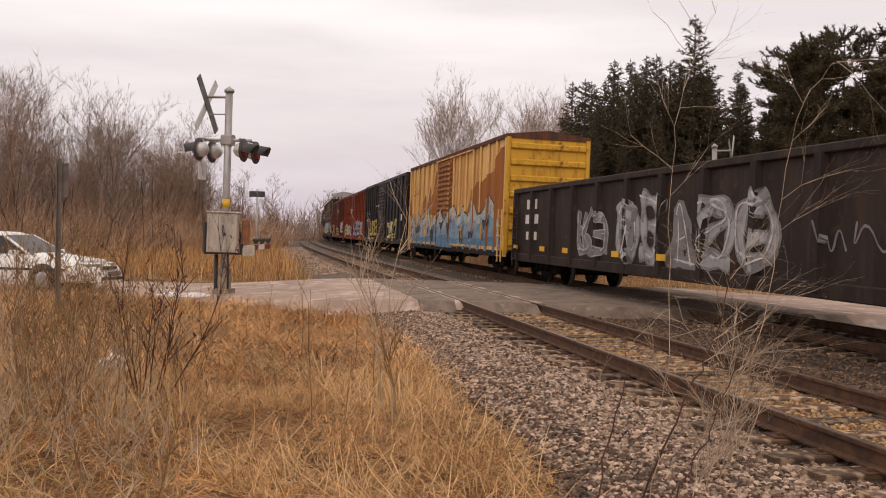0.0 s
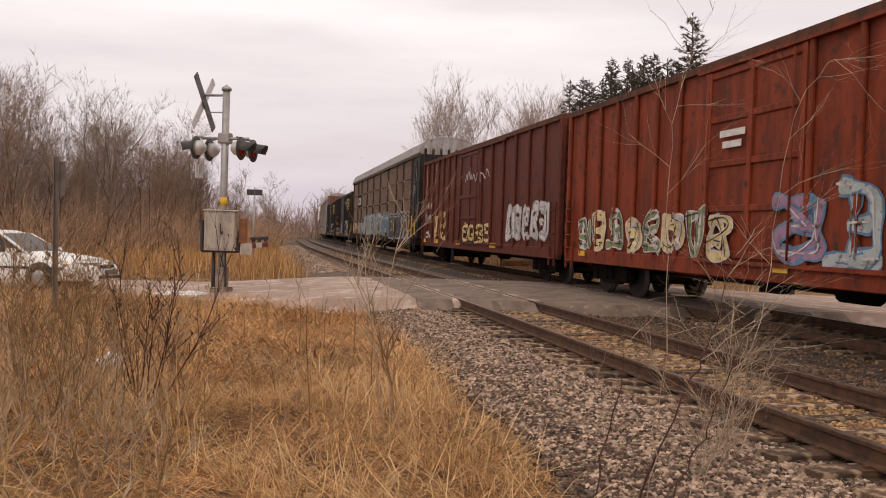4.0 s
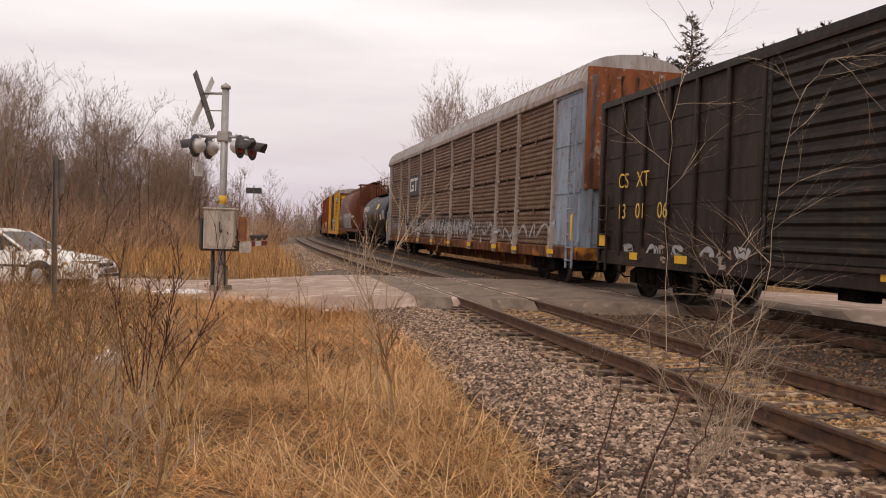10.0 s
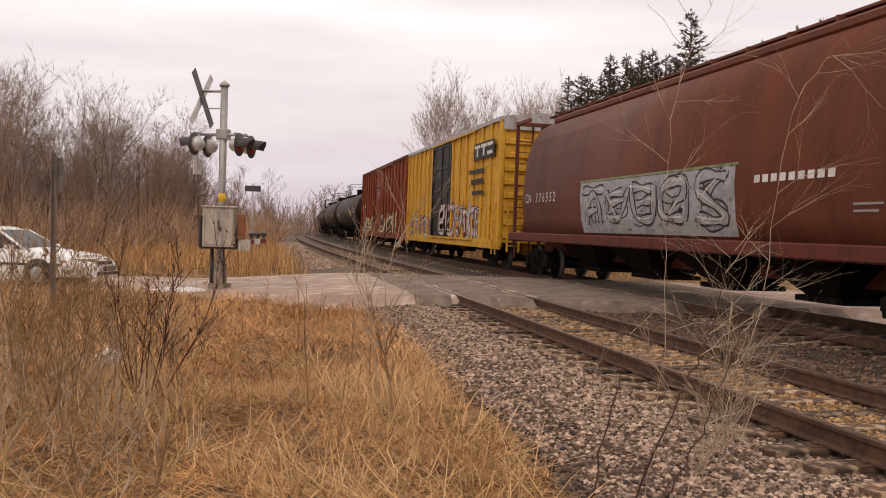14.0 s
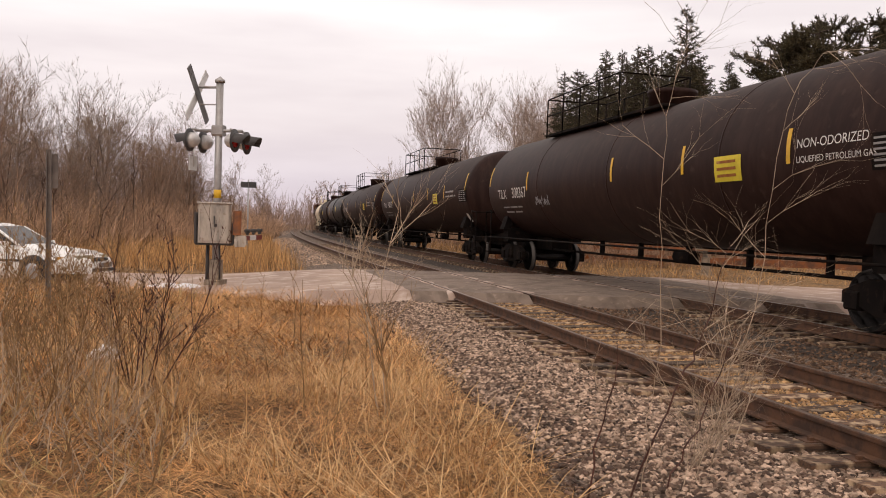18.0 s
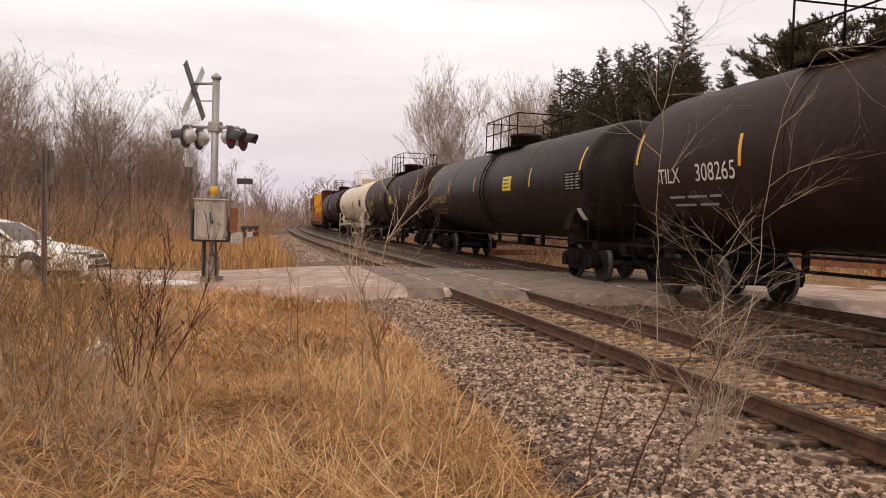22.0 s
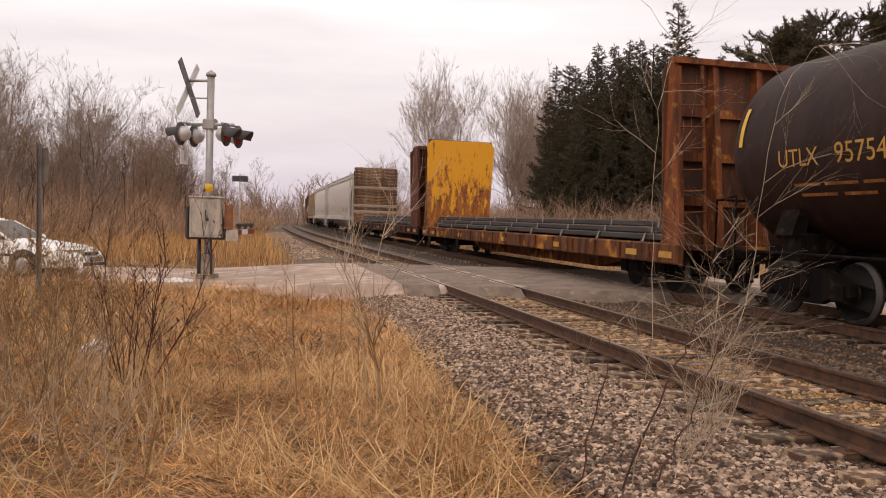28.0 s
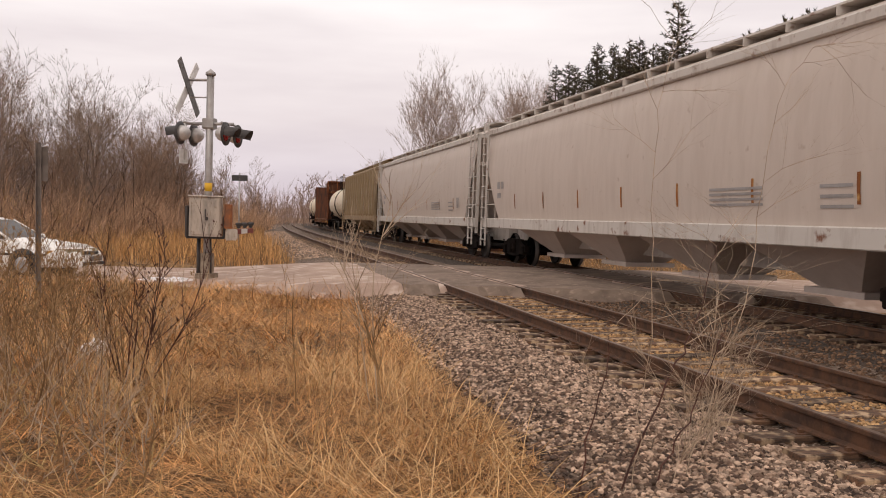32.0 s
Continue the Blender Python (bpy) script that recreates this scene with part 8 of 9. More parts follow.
class Sticks:
    """Many tapered sticks with three sides each, gathered for one mesh."""

    def __init__(self):
        self.a, self.b, self.ra, self.rb = [], [], [], []

    def add(self, p, q, r0, r1):
        self.a.append(p)
        self.b.append(q)
        self.ra.append(r0)
        self.rb.append(r1)

    def arrays(self):
        a, b = np.array(self.a), np.array(self.b)
        d = b - a
        d /= np.linalg.norm(d, axis=1, keepdims=True) + 1e-9
        ref = np.where(np.abs(d[:, 2:3]) < 0.9, np.array([[0, 0, 1.0]]), np.array([[1.0, 0, 0]]))
        u = np.cross(d, ref)
        u /= np.linalg.norm(u, axis=1, keepdims=True) + 1e-9
        w = np.cross(d, u)
        v = []
        for p, r in ((a, np.array(self.ra)), (b, np.array(self.rb))):
            for k in range(3):
                t = 2.0944 * k
                v.append(p + (u * math.cos(t) + w * math.sin(t)) * r[:, None])
        return np.stack(v, 1)

    def mesh(self, name, mat, thin=0.0):
        """Sticks thinner than thin at their end run out to a point."""
        v = self.arrays()
        fine = np.array(self.rb) < thin
        vt, vp = v[~fine].reshape(-1, 3), v[fine][:, :4].reshape(-1, 3)
        o = (np.arange(int((~fine).sum())) * 6)[:, None]
        f = [o + np.array([t]) for t in ((0, 1, 4), (0, 4, 3), (1, 2, 5), (1, 5, 4), (2, 0, 3), (2, 3, 5))]
        o = (np.arange(int(fine.sum())) * 4 + len(vt))[:, None]
        f += [o + np.array([t]) for t in ((0, 1, 3), (1, 2, 3), (2, 0, 3))]
        return fast_mesh(name, np.concatenate([vt, vp]), np.concatenate(f), mat, False)


def grow(st, p, d, length, r, depth, rng, spread_=0.55, up=0.12, n_kids=(2, 4), bend_=0.18, keep=0.68, least=0.0):
    """One limb and its branches."""
    segs = 3 if depth > 1 else (2 if depth == 1 or length < 0.5 else 1)
    q = p
    for k in range(segs):
        d = (d + Vector((rng.gauss(0, bend_), rng.gauss(0, bend_), rng.gauss(0, bend_) + up))).normalized()
        n = q + d * (length / segs)
        r1 = max(least, r * (1 - 0.28 * (k + 1) / segs))
        st.add(tuple(q), tuple(n), max(least, r * (1 - 0.28 * k / segs)), r1)
        q = n
        if depth > 0:
            for _ in range(rng.randint(*n_kids) if k == segs - 1 else rng.randint(0, 2)):
                ax = Vector((rng.gauss(0, 1), rng.gauss(0, 1), rng.gauss(0, 0.4))).normalized()
                grow(st, q, (d + ax * spread_ * rng.uniform(0.7, 1.5)).normalized(), length * keep * rng.uniform(0.7, 1.15), r1 * rng.uniform(0.45, 0.7), depth - 1, rng, spread_, up, n_kids, bend_, keep, least)


def bare_tree(height, seed, mat, r=0.11, clear=0.2, spread_=0.5, up=0.14, depth=4, stems=1, least=0.012, reach=1.0, many=(2, 3)):
    """Trunk and crown meshes of a leafless tree."""
    rng = random.Random(seed)
    tr, cr = Sticks(), Sticks()
    for s in range(stems):
        p = Vector((rng.uniform(-0.3, 0.3) * (stems > 1), rng.uniform(-0.3, 0.3) * (stems > 1), -0.2))
        d = Vector((rng.gauss(0, 0.08 * stems), rng.gauss(0, 0.08 * stems), 1)).normalized()
        n = 8
        q, rr = p, r
        for k in range(n):
            d = (d + Vector((rng.gauss(0, 0.06), rng.gauss(0, 0.06), 0.1))).normalized()
            m_ = q + d * height * 0.78 / n
            r1 = r * (1 - 0.8 * (k + 1) / n)
            tr.add(tuple(q), tuple(m_), rr, r1)
            q, rr = m_, r1
            if k / n >= clear:
                for _ in range(rng.randint(*many)):
                    a = rng.uniform(0, 6.283)
                    dd = Vector((math.cos(a), math.sin(a), rng.uniform(0.5, 1.1))).normalized()
                    grow(cr, q, dd, reach * height * rng.uniform(0.13, 0.22) * (1.15 - 0.4 * k / n), max(least * 1.8, r1 * 0.5), depth - 2, rng, spread_, up, (2, 3), 0.18, 0.7, least)
        grow(cr, q, d, height * 0.2, rr, depth - 2, rng, spread_, up, (2, 3), 0.18, 0.7, least)
    return tr.mesh("trunk", mat), cr.mesh("crown", mat, least * 1.15)


def place_tree(name, label, meshes, x, y, scale, turn, group):
    t = thing(name, label, "tree", group, m=Matrix.Translation((x, y, float(ground_z(x, y)))) @ Matrix.Rotation(turn, 4, 'Z') @ Matrix.Diagonal((scale, scale, scale, 1)))
    part("trunk", meshes[0], t)
    part("crown", meshes[1], t)
    return t


rg = random.Random(77)
woods = [bare_tree(9.0, 100 + k, "bark_grey" if k % 2 else "bark_brown", 0.11 + 0.03 * (k % 3), 0.08, 0.55, 0.15, 5, 1 + k % 2, 0.0105) for k in range(5)]
far_woods = [bare_tree(10.0, 120 + k, "bark_brown", 0.14, 0.15, 0.5, 0.13, 4, 1, 0.04) for k in range(3)]
for i in range(74):
    t = i / 73
    y = 32 + 62 * t ** 1.25 + rg.uniform(-3, 3)
    edge = np.interp(y, [30, 40, 50, 90, 110], [-11.0, -7.0, -4.8, 0.8, 3.2])
    x = edge - rg.uniform(0.2, 9 + 8 * t)
    place_tree("bare_tree", "leafless grey-brown tree in the roadside thicket", woods[rg.randrange(5)], x, y, rg.uniform(0.6, 1.04) * np.interp(y, [30, 40, 48, 62, 95], [0.64, 0.76, 1.0, 1.06, 0.76]), rg.uniform(0, 6.28), "thicket trees")
for i in range(26):
    place_tree("bare_tree", "leafless tree in the far woods", far_woods[rg.randrange(3)], rg.uniform(-70, 60), rg.uniform(150, 280), rg.uniform(0.9, 1.3), rg.uniform(0, 6.28), "far woods")
pale = [bare_tree(15.0, 200 + k, "bark_pale", 0.14, 0.12, 0.34, 0.20, 5, 4, 0.0125, 0.95, (4, 5)) for k in range(2)]
for x, y, s, k in ((16.6, 75, 0.9, 0), (24.3, 76, 0.85, 1), (27.5, 79, 0.9, 0), (30, 84, 0.9, 1), (20.6, 84, 0.5, 1), (13.6, 84, 0.45, 0)):
    place_tree("bare_tree", "tall pale leafless tree behind the train", pale[k], x, y, s, rg.uniform(0, 6.28), "pale trees")


def needles(segs, per_metre, length, half, stray, seed):
    """Needle sprays as triangles along twigs: segs of (start, end)."""
    nr = np.random.default_rng(seed)
    a, b = np.array([q[0] for q in segs]), np.array([q[1] for q in segs])
    ln = np.linalg.norm(b - a, axis=1)
    k = np.maximum(2, (ln * per_metre).astype(int))
    idx = np.repeat(np.arange(len(a)), k)
    t = nr.random(len(idx))[:, None]
    p = a[idx] + (b - a)[idx] * t
    d = ((b - a) / np.maximum(ln, 1e-6)[:, None])[idx] + nr.normal(0, stray, (len(idx), 3))
    d /= np.linalg.norm(d, axis=1, keepdims=True)
    w = np.cross(d, nr.normal(0, 1, (len(idx), 3)))
    w *= half / (np.linalg.norm(w, axis=1, keepdims=True) + 1e-9)
    tip = p + d * nr.uniform(length[0], length[1], (len(idx), 1))
    return np.stack([p - w, p + w, tip], 1).reshape(-1, 3)


def spruce(height, seed):
    """A conifer: trunk, and whorls of boughs that droop and turn up at the tips, with side twigs and needle sprays."""
    rng = random.Random(seed)
    tr, segs = Sticks(), []
    tr.add((0, 0, -0.3), (0, 0, height * 0.6), 0.16, 0.09)
    tr.add((0, 0, height * 0.6), (0, 0, height), 0.09, 0.012)
    segs.append(((0, 0, height - 0.9), (0, 0, height + 0.15)))
    z = height * 0.04
    while z < height - 0.15:
        f = 1 - z / height
        for _ in range(rng.randint(5, 7)):
            a = rng.uniform(0, 6.283)
            ln = (0.10 + height * 0.24 * f ** 0.92) * rng.uniform(0.5, 1.2)
            ca, sa = math.cos(a), math.sin(a)
            drop = 0.62 * f - 0.32 + rng.uniform(-0.12, 0.12)
            z0 = z + rng.uniform(-0.18, 0.18)

            def at(t):
                return Vector((ca * ln * t, sa * ln * t, z0 + ln * (-drop * t + 0.30 * t ** 2.4)))
            n = max(2, int(ln / 0.21))
            for k in range(n):
                p, q = at(k / n), at((k + 1) / n)
                tr.add(tuple(p), tuple(q), 0.022 * (1 - k / n) + 0.004, 0.022 * (1 - (k + 1) / n) + 0.003)
                if k >= n * 0.15:
                    segs.append((tuple(p), tuple(q)))
                    for sd in (-1, 1):
                        tl = (0.36 * ln * (1 - k / n) + 0.08 + 0.06 * f) * rng.uniform(0.45, 1.1)
                        b = a + sd * rng.uniform(0.6, 1.1)
                        e = q + Vector((math.cos(b) * tl, math.sin(b) * tl, rng.uniform(-0.32, 0.10) * tl))
                        segs.append((tuple(q), tuple(e)))
        z += 0.26 + 0.20 * f
    v = needles(segs, 34, (0.10, 0.27), 0.030, 0.6, seed)
    return tr.mesh("trunk", "bark_dark"), fast_mesh("crown", v, np.arange(len(v)).reshape(-1, 3), "spruce_needles")


def pine(height, seed):
    """A broad, ragged pine: limbs that fork and end in upturned plumes of needles."""
    rng = random.Random(seed)
    tr, segs = Sticks(), []
    q, d = Vector((0, 0, -0.3)), Vector((0, 0, 1))
    n = 12
    for k in range(n):
        d = (d + Vector((rng.gauss(0, 0.05), rng.gauss(0, 0.05), 0.1))).normalized()
        m_ = q + d * height / n
        tr.add(tuple(q), tuple(m_), 0.22 * (1 - k / n) + 0.02, 0.22 * (1 - (k + 1) / n) + 0.02)
        q = m_
        if k >= 1:
            for _ in range(rng.randint(4, 6)):
                a = rng.uniform(0, 6.283)
                ln = height * rng.uniform(0.12, 0.25) * (1.25 - 0.85 * k / n)
                base = q - d * rng.uniform(0, height / n)
                e = base + Vector((math.cos(a), math.sin(a), rng.uniform(-0.15, 0.5))).normalized() * ln
                tr.add(tuple(base), tuple(e), 0.05, 0.012)
                for t in range(5 + int(ln * 4.5)):
                    c = base.lerp(e, rng.uniform(0.3, 1.0))
                    out = Vector((math.cos(a) + rng.gauss(0, 0.75), math.sin(a) + rng.gauss(0, 0.75), rng.uniform(-0.1, 0.8))).normalized()
                    tip = c + out * rng.uniform(0.25, 0.75)
                    top = tip + (out + Vector((0, 0, 0.9))).normalized() * rng.uniform(0.18, 0.4)
                    tr.add(tuple(c), tuple(tip), 0.012, 0.006)
                    segs += [(tuple(c.lerp(tip, 0.3)), tuple(tip)), (tuple(tip), tuple(top))]
    v = needles(segs, 76, (0.13, 0.28), 0.026, 0.85, seed)
    return tr.mesh("trunk", "bark_dark"), fast_mesh("crown", v, np.arange(len(v)).reshape(-1, 3), "pine_needles")


spruces = [spruce(13.0, 300 + k) for k in range(3)]
pines = [pine(13.0, 400 + k) for k in range(3)]
for x, y, s in ((23.9, 45, 1.10), (22.6, 48.5, 0.97), (21.2, 47, 0.86), (20.0, 50, 0.82), (18.9, 47.5, 0.62), (22.0, 52, 1.0), (25.6, 46.5, 0.86), (27.2, 45.5, 0.80), (24.2, 52, 0.98), (26.5, 50, 0.92), (20.8, 54, 0.92), (28.6, 48, 0.86),
                (19.4, 53, 0.72), (23.0, 56, 0.95), (29.5, 52, 0.9), (26, 56, 0.95), (24.6, 48.6, 0.90), (21.6, 44.6, 0.62), (25.2, 43.6, 0.66), (22.9, 43.5, 0.55), (27.4, 42.6, 0.58), (20.2, 46, 0.55), (30.5, 46, 0.85), (32.5, 48, 0.9), (19.6, 48.6, 0.70), (23.2, 46.6, 0.92), (22.4, 50.4, 0.98), (25.4, 49.4, 0.95), (24.4, 54.2, 1.0), (21.0, 57.0, 0.95), (27.6, 53.0, 0.95), (28.4, 57.0, 1.0), (23.6, 60.0, 1.0), (26.2, 61.0, 1.0), (30.8, 56.0, 1.0), (26.4, 47.6, 0.86), (28.0, 46.6, 0.84), (29.2, 44.4, 0.85), (21.8, 45.8, 0.72), (25.0, 45.2, 0.75), (18.4, 49.6, 0.60), (20.6, 48.2, 0.80), (21.9, 47.4, 0.88), (23.4, 48.8, 0.98), (24.9, 46.8, 0.95), (26.0, 48.2, 0.92), (27.2, 49.2, 0.92), (29.4, 49.6, 0.95), (20.0, 52.0, 0.80), (22.6, 53.6, 0.98), (25.8, 53.4, 1.0), (29.6, 54.0, 1.0)):
    place_tree("spruce_tree", "dark green spruce with dense boughs", spruces[rg.randrange(3)], x, y, s, rg.uniform(0, 6.28), "conifers")
for x, y, s in ((28.8, 39.5, 1.0), (31.0, 38.5, 1.08), (33.5, 38, 1.12), (30.2, 42.5, 0.98), (33, 43, 1.08), (36, 38, 1.1), (27.6, 42.5, 0.78), (36, 43, 1.1), (38.5, 36, 1.1), (40, 41, 1.1), (34.5, 48, 1.1), (42, 35, 1.1), (31.5, 34.5, 0.9), (35.0, 33.0, 1.0), (38.5, 31, 1.0), (45, 40, 1.1), (44, 30, 1.05), (41, 26, 1.0),
                (29.9, 37.0, 0.72), (32.4, 36.4, 0.80), (28.4, 41.0, 0.70), (34.6, 35.6, 0.85), (31.8, 40.8, 1.0), (37.2, 34.0, 0.95), (35.0, 40.6, 1.05), (26.9, 43.2, 0.60), (31.6, 46.0, 1.05), (33.8, 50.0, 1.1), (36.8, 46.0, 1.1), (38.6, 40.0, 1.1), (41.0, 36.5, 1.1), (30.4, 39.8, 0.85), (33.6, 41.0, 1.0), (29.2, 42.0, 0.75), (36.2, 36.4, 0.95), (39.6, 33.4, 1.0), (43.0, 38.0, 1.1)):
    place_tree("pine_tree", "broad dark pine beyond the road", pines[rg.randrange(3)], x, y, s, rg.uniform(0, 6.28), "conifers")


def brush(name, label, count, area, height, mat, seed, lean=0.25, kids=4, r=0.010, taper=None):
    """Tangled leafless undergrowth as one mesh; area(rng) gives x, y and a height factor."""
    rng = random.Random(seed)
    st = Sticks()
    for _ in range(count):
        x, y, k = area(rng)
        z = float(ground_z(x, y)) - 0.05
        h = height * k * rng.uniform(0.45, 1.15)
        d = Vector((rng.gauss(0, lean), rng.gauss(0, lean), 1)).normalized()
        p = Vector((x, y, z))
        m_ = p + d * h * 0.5
        e = m_ + (d + Vector((rng.gauss(0, 0.25), rng.gauss(0, 0.25), 0))).normalized() * h * 0.5
        st.add(tuple(p), tuple(m_), r, r * 0.8)
        st.add(tuple(m_), tuple(e), r * 0.8, r * 0.3)
        for _ in range(kids):
            b_ = p.lerp(m_, rng.uniform(0.5, 1)) if rng.random() < 0.5 else m_.lerp(e, rng.uniform(0, 0.8))
            dd = (d + Vector((rng.gauss(0, 0.6), rng.gauss(0, 0.6), rng.uniform(-0.1, 0.4)))).normalized()
            st.add(tuple(b_), tuple(b_ + dd * h * rng.uniform(0.15, 0.4)), r * 0.55, r * 0.2)
    return thing(name, label, "undergrowth", kind="stuff", mesh=st.mesh(name, mat, r * 0.35))


def left_area(rng):
    y = 32 + 70 * rng.random() ** 1.3
    e = np.interp(y, [30, 40, 50, 90, 110], [-9.5, -5.5, -3.6, 1.8, 3.6])
    return e - 14 * rng.random() ** 1.5, y, np.interp(y, [30, 60, 100], [1.0, 1.1, 0.9])


brush("undergrowth", "tangled brown leafless thicket beyond the road", 5200, left_area, 2.9, "twig_brown", 501, r=0.009, lean=0.6, kids=9)
brush("undergrowth", "fine grey-brown twigs of the roadside thicket", 2400, left_area, 3.4, "twig_mid", 506, r=0.010, lean=0.5, kids=9)
brush("undergrowth", "dark bare stems in the roadside thicket", 260, left_area, 4.6, "twig_dark", 505, lean=0.14, r=0.02, kids=7)
brush("undergrowth", "low brown brush in front of the dark conifers", 3000, lambda g: (g.uniform(12, 36), g.uniform(34, 45), 1.0), 3.0, "twig_mid", 502, lean=0.6, r=0.011, kids=7)
brush("undergrowth", "brown brush behind the train along the track", 2200, lambda g: (g.uniform(13, 26), g.uniform(46, 90), 1.0), 3.2, "twig_mid", 503, lean=0.5, r=0.015, kids=7)
brush("undergrowth", "hazy far woods up the line", 3200, lambda g: (g.uniform(-60, 70), g.uniform(125, 300), 1.0), 6.5, "twig_haze", 504, r=0.05, kids=8)


def weed_area(g):
    y = 5.5 + 14 * g.random() ** 1.3
    return np.interp(y, [5, 8, 20], [-0.6, -0.55, -1.2]) - (0.3 + 0.5 * y) * g.random() ** 0.8, y, np.interp(y, [5, 9, 20], [0.55, 0.9, 1.1])


brush("weeds", "tangled dry beige weeds in the grass", 700, weed_area, 0.85, "twig_pale", 511, lean=0.5, r=0.0055, kids=5)
brush("weeds", "matted olive and beige weeds bent over in the grass", 800, weed_area, 0.62, "weed_olive", 513, lean=0.9, r=0.0052, kids=7)
brush("weeds", "thin dark dead weeds in the grass", 90, weed_area, 1.2, "dead_stem", 512, lean=0.3, r=0.008, kids=7)


# grass as blades
def blades(name, label, count, area, length, lean, width, mat, seed, curl=0.5, lift=0.0, lay=0.0, tuft=1):
    """Many bent blades as one mesh; area(rng, n) gives x and y arrays. lay: how far they follow a common lie; tuft: blades from one root."""
    nr = np.random.default_rng(seed)
    x, y = area(nr, count // tuft)
    if tuft > 1:
        size = np.repeat(nr.uniform(0.5, 1.4, len(x)), tuft)
        x, y = np.repeat(x, tuft), np.repeat(y, tuft)
        count = len(x)
        x, y = x + nr.normal(0, 0.035, count) * size, y + nr.normal(0, 0.035, count) * size
    else:
        count = len(x)
        size = np.ones(count)
    z = ground_z(x, y) - 0.01 + lift * nr.random(count) ** 2
    a = nr.uniform(0, 6.283, count)
    if lay:
        flow = 1.2 + 2.2 * np.sin(x * 0.9 + 0.4 * y) + 1.8 * np.cos(y * 0.75 - 0.5 * x)
        a = np.where(nr.random(count) < lay, flow + nr.normal(0, 0.45, count), a)
    th = np.clip(np.abs(nr.normal(lean[0], lean[1], count)), 0.02, 1.52)
    ln = length * nr.uniform(0.45, 1.3, count) * size
    w = width * nr.uniform(0.6, 1.5, count)
    th2 = np.clip(th + curl * nr.uniform(-0.1, 1.0, count), 0, 1.9)
    p = np.stack([x, y, z], -1)
    nodes = [p]
    wob = nr.normal(0, 0.4, count) * (0.4 + curl)
    for k in range(3):
        tk, ak = th + (th2 - th) * k / 2, a + wob * k
        d = np.stack([np.cos(ak) * np.sin(tk), np.sin(ak) * np.sin(tk), np.cos(tk)], -1)
        p = p + d * (ln / 3)[:, None]
        p[:, 2] = np.maximum(p[:, 2], ground_z(p[:, 0], p[:, 1]) + 0.010)
        nodes.append(p)
    b = np.where(nr.random(count) < 0.6, a + 1.57, nr.uniform(0, 6.283, count))
    side = np.stack([np.cos(b), np.sin(b), 0 * b], -1) * (w / 2)[:, None]
    v = np.stack([nodes[0] - side, nodes[0] + side, nodes[1] + side * 0.9, nodes[1] - side * 0.9, nodes[2] + side * 0.7, nodes[2] - side * 0.7, nodes[3]], 1).reshape(-1, 3)
    o = (np.arange(count) * 7)[:, None]
    tri = np.concatenate([o + np.array([t]) for t in ((0, 1, 2), (0, 2, 3), (3, 2, 4), (3, 4, 5), (5, 4, 6))])
    return thing(name, label, "grass", kind="stuff", mesh=fast_mesh(name, v, tri, mat))


def meadow(y0, y1, x0, power=1.0, patchy=0.0):
    def area(nr, n):
        y = y0 + (y1 - y0) * nr.random(n * 3) ** power
        edge = np.interp(y, _ty, _tx) + np.interp(y, [0, 5.5, 10, 19, 30, 60], [-3.2, -3.25, -2.95, -2.6, -3.4, -3.6]) + nr.normal(0, 0.16, n * 3)
        x = x0 + (edge - x0) * nr.random(n * 3)
        ok = (np.abs(road_coords(x, y)[1]) > ROAD_HALF + 0.25) & (x > -0.42 * y - 1.6)
        if patchy:
            ok &= np.sin(x * 1.9 + 1.3 * np.sin(y * 1.1)) * np.sin(y * 1.4 + x) > patchy * (nr.random(n * 3) * 2 - 1.3)
        x, y = x[ok][:n], y[ok][:n]
        k = n - len(x)
        if k > 0:
            x, y = np.concatenate([x, x[:k]]), np.concatenate([y, y[:k]])
        return x, y
    return area


blades("grass", "dark brown straw lying low under the dry grass", 12000, meadow(4.6, 11.0, -8, 0.9), 0.20, (1.40, 0.12), 0.008, "dark_straw", 610, 0.2, 0.035, 0.2)
blades("grass", "matted dry orange straw lying flat", 40000, meadow(4.6, 11.0, -8, 0.9), 0.26, (1.38, 0.14), 0.0052, "straw", 601, 0.25, 0.07, 0.3)
blades("grass", "short broken pale straw on the mat", 16000, meadow(4.6, 11.0, -8, 0.9, 0.4), 0.17, (1.25, 0.25), 0.0058, "dull_straw", 611, 0.3, 0.10, 0.2)
blades("grass", "tufts of dry straw", 9000, meadow(4.6, 11.0, -8, 0.9, 0.8), 0.26, (0.75, 0.3), 0.005, "dull_straw", 607, 0.6, 0.0, 0.3, 16)
blades("grass", "straight pale stalks lying over the straw", 5200, meadow(4.6, 12.0, -8, 0.9, 0.3), 0.62, (1.2, 0.3), 0.0066, "pale_straw", 608, 0.15, 0.12, 0.0)
blades("grass", "upright pale straw stalks", 900, meadow(4.6, 11.0, -8, 0.9, 0.6), 0.50, (0.4, 0.28), 0.0066, "pale_straw", 602, 0.25, 0.0, 0.0, 5)
blades("grass", "matted dry grass towards the road", 36000, meadow(10.0, 23.5, -18, 1.0), 0.38, (1.25, 0.25), 0.009, "straw", 603, 0.25, 0.08, 0.5)
blades("grass", "low tufts of dry grass towards the road", 7000, meadow(9.0, 23.5, -18, 1.0, 0.6), 0.30, (0.85, 0.3), 0.007, "dull_straw", 604, 0.7, 0.0, 0.0, 18)
blades("grass", "dull stalks of dry grass towards the road", 5000, meadow(9.0, 23.5, -18, 1.0, 0.3), 0.50, (1.15, 0.3), 0.007, "pale_straw", 609, 0.2)
